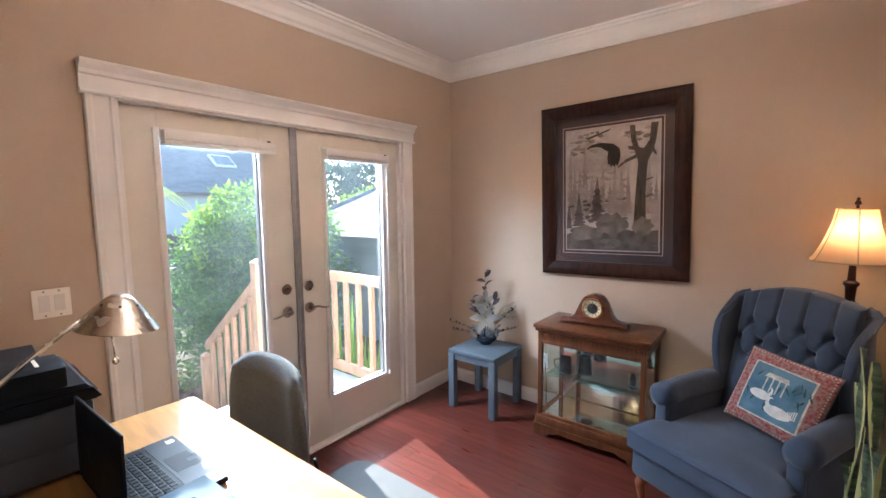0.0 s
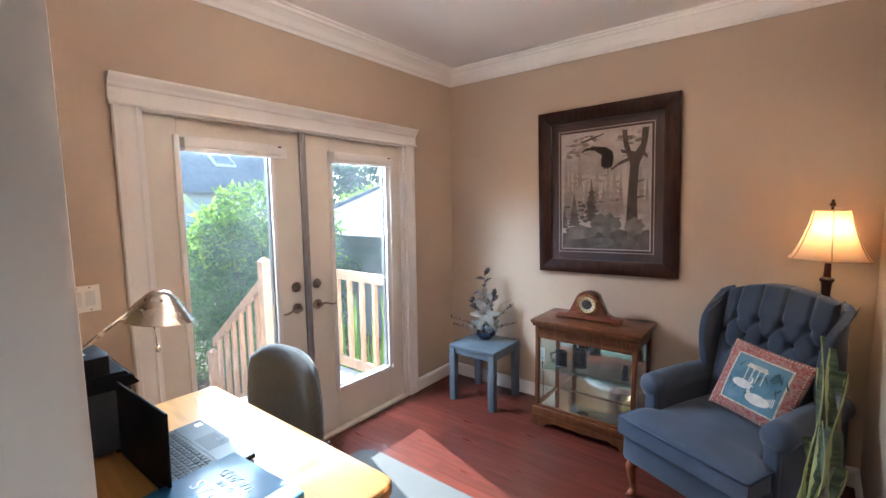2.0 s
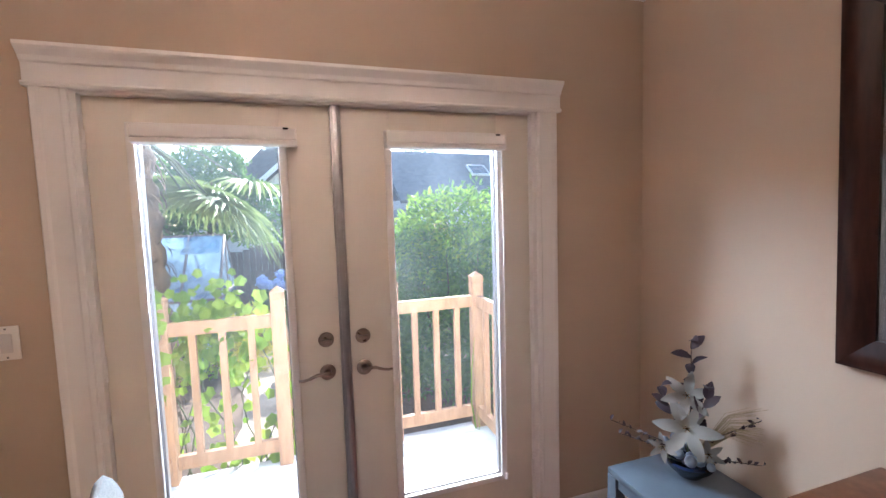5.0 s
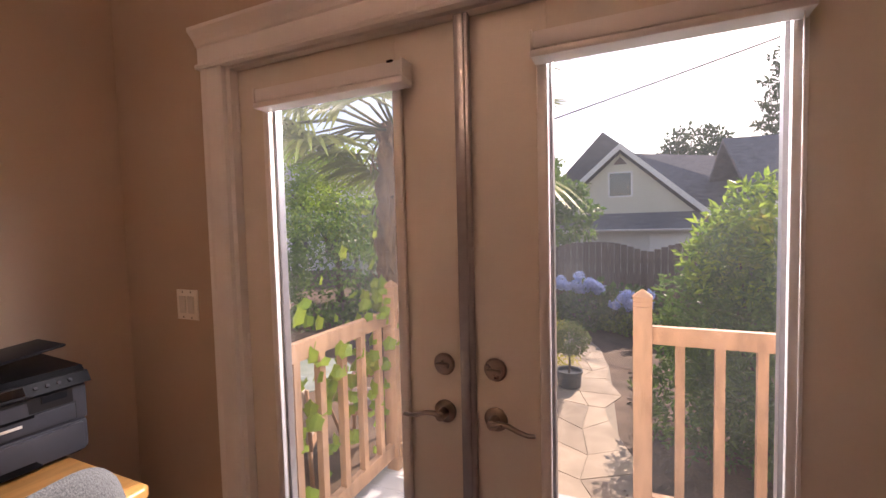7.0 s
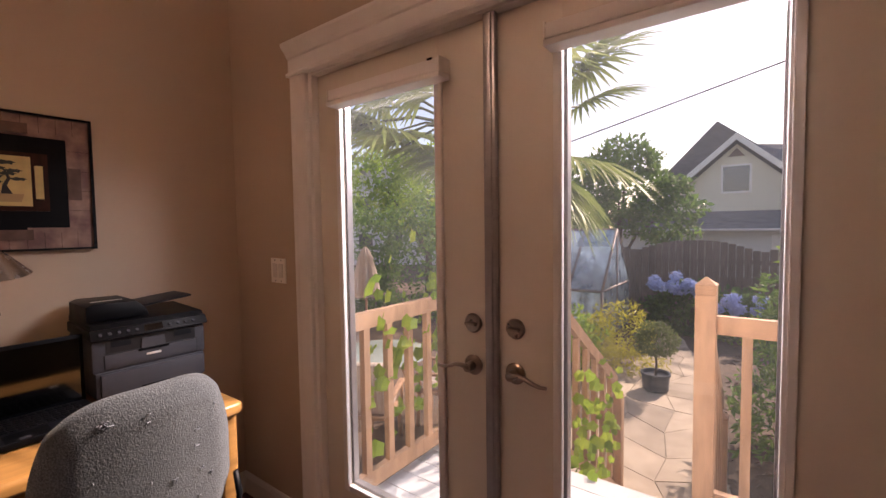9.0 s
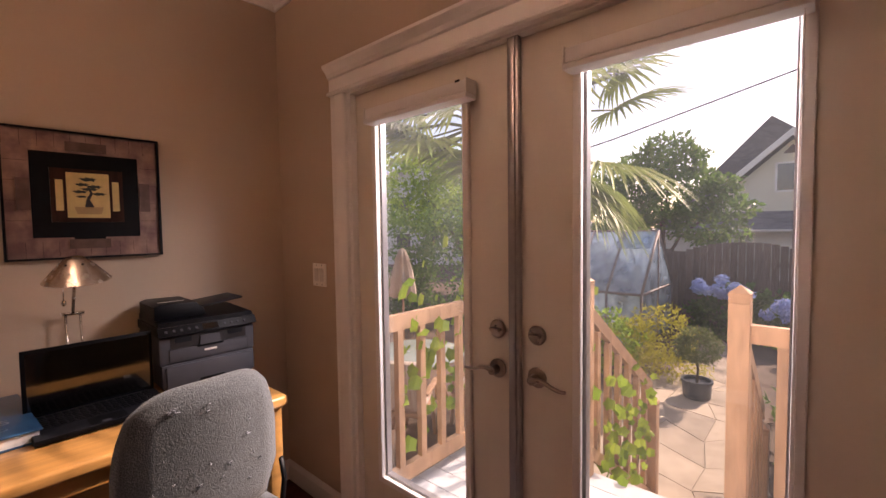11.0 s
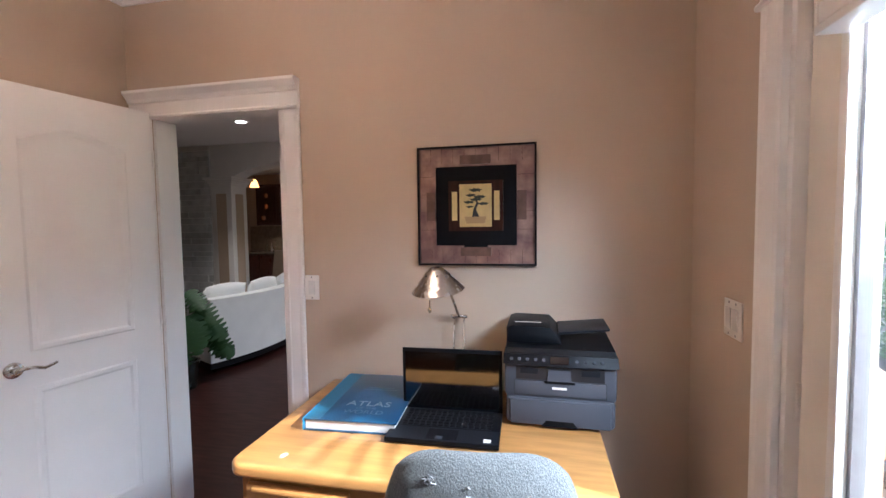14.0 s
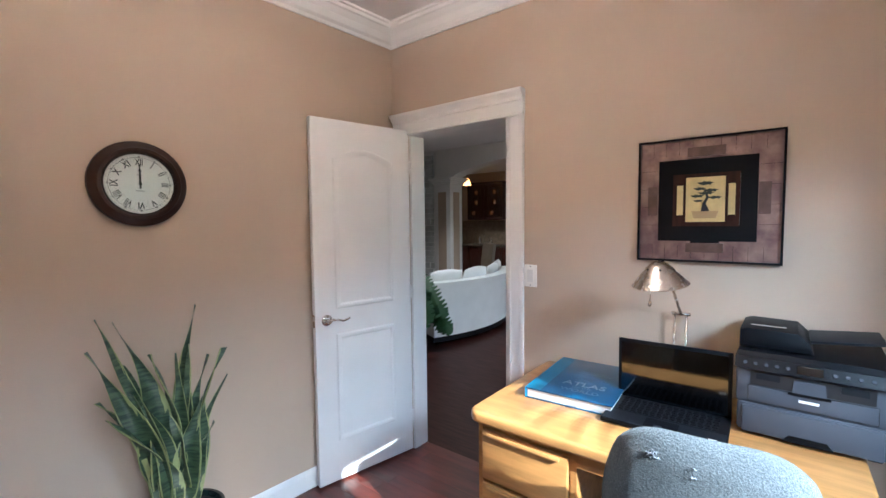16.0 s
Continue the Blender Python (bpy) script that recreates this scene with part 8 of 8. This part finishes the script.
def greenhouse():
    c = thing("greenhouse", pose(0, 0, GZ), "small glass greenhouse with weathered brown frame", "greenhouse")
    x0, x1, yf, yr, yb, ze, zr = -5.75, -3.2, 6.9, 7.9, 8.9, 0.98, 2.12
    A = M["ghframe"]

    def bar(a, b, r=0.026):
        part("frame_bar", tube(bmesh.new(), [a, b], r, 6), A, c)
    xs = [x0, x0 + 0.64, x0 + 1.28, x0 + 1.92, x1]
    for x in xs:
        bar((x, yf, 0), (x, yf, ze))
        bar((x, yb, 0), (x, yb, ze))
        bar((x, yf, ze), (x, yr, zr))
        bar((x, yb, ze), (x, yr, zr))
    for y, z in ((yf, ze), (yb, ze), (yr, zr), (yf, 0.05), (yb, 0.05), (yf, 0.5)):
        bar((x0, y, z), (x1, y, z))
    bar((x1, yf, 0.5), (x1, yb, 0.5))
    bar((x1, yr, 0), (x1, yr, zr))
    bar((x1, yf, ze), (x1, yb, ze))

    def pane(pts):
        bm = bmesh.new()
        a = [bm.verts.new(p) for p in pts]
        nr = (Vector(pts[1]) - Vector(pts[0])).cross(Vector(pts[2]) - Vector(pts[0])).normalized() * 0.004
        b = [bm.verts.new(Vector(p) + nr) for p in pts]
        fs = [bm.faces.new(a), bm.faces.new(b[::-1])] + [bm.faces.new((a[i], b[i], b[(i + 1) % len(a)], a[(i + 1) % len(a)])) for i in range(len(a))]
        bmesh.ops.recalc_face_normals(bm, faces=fs)
        part("pane", bm, M["ghglass"], c, "hazy glass pane", smooth=False)
    for a, b in zip(xs, xs[1:]):
        pane([(a, yf, ze), (b, yf, ze), (b, yr, zr), (a, yr, zr)])
        pane([(a, yf, 0.05), (b, yf, 0.05), (b, yf, ze), (a, yf, ze)])
        pane([(a, yb, ze), (b, yb, ze), (b, yr, zr), (a, yr, zr)])
    pane([(x1, yf, 0.05), (x1, yr, 0.05), (x1, yr, zr), (x1, yf, ze)])
    pane([(x1, yr, 0.05), (x1, yb, 0.05), (x1, yb, ze), (x1, yr, zr)])
    v = part("roof_vent", prism(bmesh.new(), [(x1 - 0.7, 0.0), (x1 - 0.05, 0.0), (x1 - 0.05, 0.42), (x1 - 0.7, 0.42)], "z", 0, 0.02), M["ghglass"], c, "propped roof vent")
    v.matrix_basis = pose(0, yr - 0.32, zr - 0.335, 48.7, 0, 0)


M["ghframe"] = mat("brown_greenhouse_frame", (0.22, 0.165, 0.15), 0.6, vary=0.2, scale=10)
M["ghglass"] = glass_mat("hazy_greenhouse_glass", (0.72, 0.81, 0.90), 0.55, gloss=0.2)
greenhouse()


def gable_house():
    c = thing("house", pose(-1.75, 20, GZ), "pale yellow neighbouring house with a gabled front", "house")
    zb, zp, hw = 2.65, 5.65, 3.35
    part("wall", prism(bmesh.new(), [(-hw + 0.35, zb), (hw - 0.35, zb), (0, zp - 0.25)], "y", 0, 5, 0.0), M["yellowhouse"], c, "pale yellow gable wall")
    part("lower_wall", box(-5.2, -0.2, 0, 6.4, 6, 2.0), M["whitehouse"], c, "white garage wall")
    part("porch_roof", prism(bmesh.new(), [(-0.9, 1.95), (0.0, 2.7), (0.6, 2.7), (0.6, 1.95)], "x", -4.6, 5.6), M["shingle"], c, "dark shingled lower roof")
    for s in (-1, 1):
        part("roof", prism(bmesh.new(), [(s * (hw + 0.15), zb - 0.25), (0, zp), (0, zp + 0.16), (s * (hw + 0.28), zb - 0.22)], "y", -0.35, 6), M["shingle"], c, "grey shingled gable roof")
        part("bargeboard", prism(bmesh.new(), [(s * (hw + 0.2), zb - 0.35), (0, zp - 0.14), (0, zp + 0.13), (s * (hw + 0.3), zb - 0.15)], "y", -0.45, -0.352), M["white"], c, "white bargeboard")
    w = part("window", box(-0.52, -0.06, 3.42, 0.52, 0.02, 4.58), M["white"], c, "white framed gable window")
    part("window_pane", box(-0.44, -0.075, 3.50, 0.44, -0.061, 4.50), M["winglass"], w)
    part("gable_vent", prism(bmesh.new(), [(-0.28, zp - 0.75), (0.28, zp - 0.75), (0, zp - 0.42)], "y", -0.05, 0.02), M["fence"], c)
    part("garage_door", box(1.2, -0.26, 0.0, 3.9, -0.2, 1.75, 0.02), M["white"], c, "white garage door")
    for k in range(4):
        part("gutter", box(-4.7 + 2.6 * k, -1.0, 1.92, -2.1 + 2.6 * k, -0.9, 1.99), M["white"], c)
    # main hipped roof behind
    bm = bmesh.new()
    a = [bm.verts.new(p) for p in ((-5.0, 4.2, 3.0), (7.5, 4.2, 3.0), (7.5, 12, 3.0), (-5.0, 12, 3.0))]
    r1, r2, r3 = bm.verts.new((-1.1, 5.5, 7.5)), bm.verts.new((0.6, 7.5, 6.4)), bm.verts.new((5.6, 8, 5.9))
    for f in ((a[0], a[1], r2, r1), (a[1], r3, r2), (a[1], a[2], r3), (a[2], a[3], r1, r2, r3), (a[3], a[0], r1)):
        bm.faces.new(f)
    bm.faces.new(a[::-1])
    part("main_roof", bm, M["shingle"], c, "grey hipped main roof", smooth=False)
    part("main_wall", box(-4.6, 6.01, 0, 7.2, 11.8, 3.0), M["yellowhouse"], c)


gable_house()


def plain_house(x, y, w, d, eave, ridge, wall_m, roof_m, label, rz=0, wins=3, skylight=False):
    c = thing("house", pose(x, y, GZ, 0, 0, rz), label, "house")
    part("wall", box(-w / 2, 0, 0, w / 2, d, eave), wall_m, c)
    part("gable", prism(bmesh.new(), [(-w / 2, eave), (w / 2, eave), (0, ridge - 0.1)], "y", 0.0, 0.15), wall_m, c)
    for s in (-1, 1):
        part("roof", prism(bmesh.new(), [(s * (w / 2 + 0.4), eave - 0.2), (0, ridge), (0, ridge + 0.18), (s * (w / 2 + 0.5), eave - 0.05)], "y", -0.4, d + 0.4), roof_m, c, "shingled roof slope")
        part("bargeboard", prism(bmesh.new(), [(s * (w / 2 + 0.4), eave - 0.3), (0, ridge - 0.15), (0, ridge + 0.14), (s * (w / 2 + 0.5), eave - 0.08)], "y", -0.5, -0.402), M["white"], c)
    if skylight:
        slope = math.degrees(math.atan2(ridge - eave + 0.2, w / 2 + 0.4))
        sk = part("skylight", box(-0.5, -0.6, 0, 0.5, 0.6, 0.14, 0.02), M["white"], c, "white framed skylight")
        sk.matrix_basis = pose(-w * 0.27, d * 0.42, (eave + ridge) / 2 + 0.28, 0, -slope, 0)
        part("skylight_pane", box(-0.42, -0.52, 0.14, 0.42, 0.52, 0.155), M["winglass"], sk)
    for k in range(wins):
        xx = -w / 2 + w * (k + 1) / (wins + 1)
        for z in ((eave * 0.55,) if eave < 4 else (eave * 0.28, eave * 0.72)):
            wn_ = part("window", box(xx - 0.5, -0.06, z - 0.55, xx + 0.5, 0.01, z + 0.55), M["white"], c)
            part("window_pane", box(xx - 0.42, -0.075, z - 0.47, xx + 0.42, -0.061, z + 0.47), M["winglass"], wn_)


plain_house(12.0, 24.5, 6.5, 9, 3.2, 6.0, M["whitehouse"], M["shingle"], "neighbouring house with grey roof, skylight and white trim", 97, skylight=True)
plain_house(-17.5, 18, 9, 8, 5.0, 6.8, M["whitehouse"], M["shingle"], "white two-storey neighbouring house", 30, 4)
plain_house(-11.5, 17, 4, 5, 2.3, 3.6, M["yellowhouse"], M["shingle"], "small pale garage beyond the fence", 15, 1)


def shed():
    c = thing("shed", pose(2.15, 2.2, GZ), "blue-grey sided garden shed with pale shingle roof", "shed")
    part("wall", box(0.02, 0.0, 0, 3.4, 3.4, 1.95), M["bluesiding"], c)
    for k in range(13):
        z = 0.02 + 0.15 * k
        part("siding_board", prism(bmesh.new(), [(0.0, z), (0.02, z + 0.15), (0.02, z)], "y", -0.01, 3.41), M["bluesiding"], c, smooth=False)
        part("siding_board", prism(bmesh.new(), [(-0.02, z), (0.0, z + 0.15), (0.0, z)], "x", 0.02, 3.4), M["bluesiding"], c, smooth=False)
    for i in range(9):
        x0, z0 = -0.3 + 0.22 * i, 1.88 + 0.105 * i
        inset = 0.22 * i * 0.55
        for k in range(14):
            ya, yb = -0.3 + inset + (4.0 - 2 * inset) * k / 14, -0.3 + inset + (4.0 - 2 * inset) * (k + 1) / 14
            part("shingle", prism(bmesh.new(), [(x0, z0), (x0 + 0.25, z0 + 0.12), (x0 + 0.25, z0 + 0.10), (x0, z0 - 0.02)], "y", ya + 0.004, yb - 0.004), M["shinglelight"], c, smooth=False)
    bm = bmesh.new()
    a = [bm.verts.new(p) for p in ((-0.28, -0.28, 1.86), (3.7, -0.28, 1.86), (3.7, 3.68, 1.86), (-0.28, 3.68, 1.86))]
    r1, r2 = bm.verts.new((1.7, 0.8, 2.78)), bm.verts.new((1.7, 2.6, 2.78))
    for f in ((a[0], a[1], r1), (a[1], a[2], r2, r1), (a[2], a[3], r2), (a[3], a[0], r1, r2), a[::-1]):
        bm.faces.new(f)
    part("roof_deck", bm, M["shinglelight"], c, "pale hipped roof", smooth=False)
    part("hip_cap", tube(bmesh.new(), [(-0.3, -0.3, 1.9), (1.7, 0.8, 2.83)], 0.06, 6), M["shingle"], c, "dark hip cap")
    part("hip_cap", tube(bmesh.new(), [(-0.3, 3.7, 1.9), (1.7, 2.6, 2.83)], 0.06, 6), M["shingle"], c, "dark hip cap")


shed()


def patio():
    t = thing("patio_table", pose(-4.5, 2.5, GZ), "round garden table with pale glass top", "table")
    part("tabletop", lathe(bmesh.new(), [(0.0, 0.70), (0.58, 0.70), (0.6, 0.715), (0.58, 0.725), (0.0, 0.725)], seg=30), M["greenglass"], t, "pale green top")
    for k in range(4):
        a = k * math.pi / 2 + 0.5
        part("leg", tube(bmesh.new(), [(0.2 * math.cos(a), 0.2 * math.sin(a), 0.7), (0.45 * math.cos(a), 0.45 * math.sin(a), 0)], 0.018, 6), M["cedar"], t)
    u = thing("garden_umbrella", pose(-6.3, 3.95, GZ), "closed beige garden umbrella on a pole", "umbrella")
    part("pole", tube(bmesh.new(), [(0, 0, 0), (0, 0, 1.9)], 0.02, 8), M["cedar"], u)
    part("umbrella_base", lathe(bmesh.new(), [(0.0, 0), (0.25, 0), (0.24, 0.05), (0.05, 0.08), (0.0, 0.08)], seg=20), M["fence"], u)
    bm = bmesh.new()
    rings = []
    for r, z in ((0.20, 1.05), (0.19, 1.2), (0.15, 1.5), (0.10, 1.68), (0.115, 1.69), (0.05, 1.86), (0.012, 1.9)):
        rings.append([bm.verts.new((r * (1 + 0.22 * math.cos(8 * a)) * math.cos(a), r * (1 + 0.22 * math.cos(8 * a)) * math.sin(a), z)) for a in [2 * math.pi * i / 48 for i in range(48)]])
    for a, b in zip(rings, rings[1:]):
        for i in range(48):
            bm.faces.new((a[i], a[(i + 1) % 48], b[(i + 1) % 48], b[i]))
    part("canopy", bm, M["canvas"], u, "folded beige canvas", angle=80)
    for x, y, rz in ((-4.0, 1.85, 30), (-3.75, 2.75, 110), (-5.1, 1.9, -40)):
        c = thing("garden_chair", pose(x, y, GZ, 0, 0, rz), "wooden garden chair with striped cushion", "chair", "chairs round the garden table")
        part("seat_cushion", box(-0.23, -0.23, 0.42, 0.23, 0.23, 0.50, 0.03), M["stripe"], c)
        b = part("back_cushion", box(-0.23, -0.04, 0.0, 0.23, 0.04, 0.5, 0.03), M["stripe"], c)
        b.matrix_basis = pose(0, -0.25, 0.48, 12, 0, 0)
        part("seat_frame", box(-0.25, -0.25, 0.37, 0.25, 0.25, 0.42, 0.01), M["cedar"], c)
        for sx in (-1, 1):
            for sy in (-1, 1):
                part("leg", tube(bmesh.new(), [(sx * 0.22, sy * 0.22, 0.4), (sx * 0.24, sy * 0.24, 0)], 0.022, 6), M["cedar"], c)
            part("armrest", box(sx * 0.27 - 0.03, -0.25, 0.60, sx * 0.27 + 0.03, 0.24, 0.63, 0.008), M["cedar"], c)
            part("arm_post", tube(bmesh.new(), [(sx * 0.27, 0.2, 0.39), (sx * 0.27, 0.2, 0.61)], 0.016, 6), M["cedar"], c)
            part("back_post", tube(bmesh.new(), [(sx * 0.24, -0.25, 0.38), (sx * 0.24, -0.34, 0.95)], 0.018, 6), M["cedar"], c)


M["greenglass"] = mat("pale_green_tabletop", (0.35, 0.42, 0.38), 0.25, vary=0.2)
patio()
ln = thing("power_line", pose(0, 18, 0), "thin overhead power line across the sky", "cable")
part("cable", tube(bmesh.new(), [(-30, 0, 0.6), (-12, 0, 4.3), (-7.7, 0, 5.15), (-0.3, 0, 6.9), (12, 0, 9.9), (40, 0, 17)], 0.03, 5), M["black"], ln)
for x, z in ((-30, 0.6), (40, 17)):
    part("utility_pole", tube(bmesh.new(), [(x, 0, GZ), (x, 0, z + 0.4)], 0.14, 8), M["treebark"], ln)
# ---- floor planks ----
setting_floor = setting("floor", box(WX - 0.12, -2.95, -0.06, 0.0, 0.0, -0.012), M["subfloor"], "dark cherry hardwood plank floor", "floor")
setting("floor_joint", box(WX - 0.12, -2.95, -0.9, 0.0, 0.0, -0.06), M["subfloor"], "plain slab under the floor", "floor")
rnd = random.Random(31)
shared = {}
x = WX - 0.12
while x < -0.002:
    w = min(0.098, -0.002 - x)
    y = -2.9 - rnd.uniform(0, 0.9)
    while y < -0.004:
        ln = rnd.choice((0.7, 0.9, 1.1, 1.3))
        ya, yb = max(y, -2.9), min(y + ln, -0.003)
        y += ln
        if yb - ya < 0.03:
            continue
        k = (round(w, 3), round(yb - ya, 3))
        if k not in shared:
            shared[k] = mesh_of("plank", box(0.0006, 0.0006, -0.012, w - 0.0006, yb - ya - 0.0006, 0.0), M["plank"], smooth=False)
        o = new("plank", shared[k])
        o.parent = setting_floor
        o.location = (x, ya, 0)
    x += w
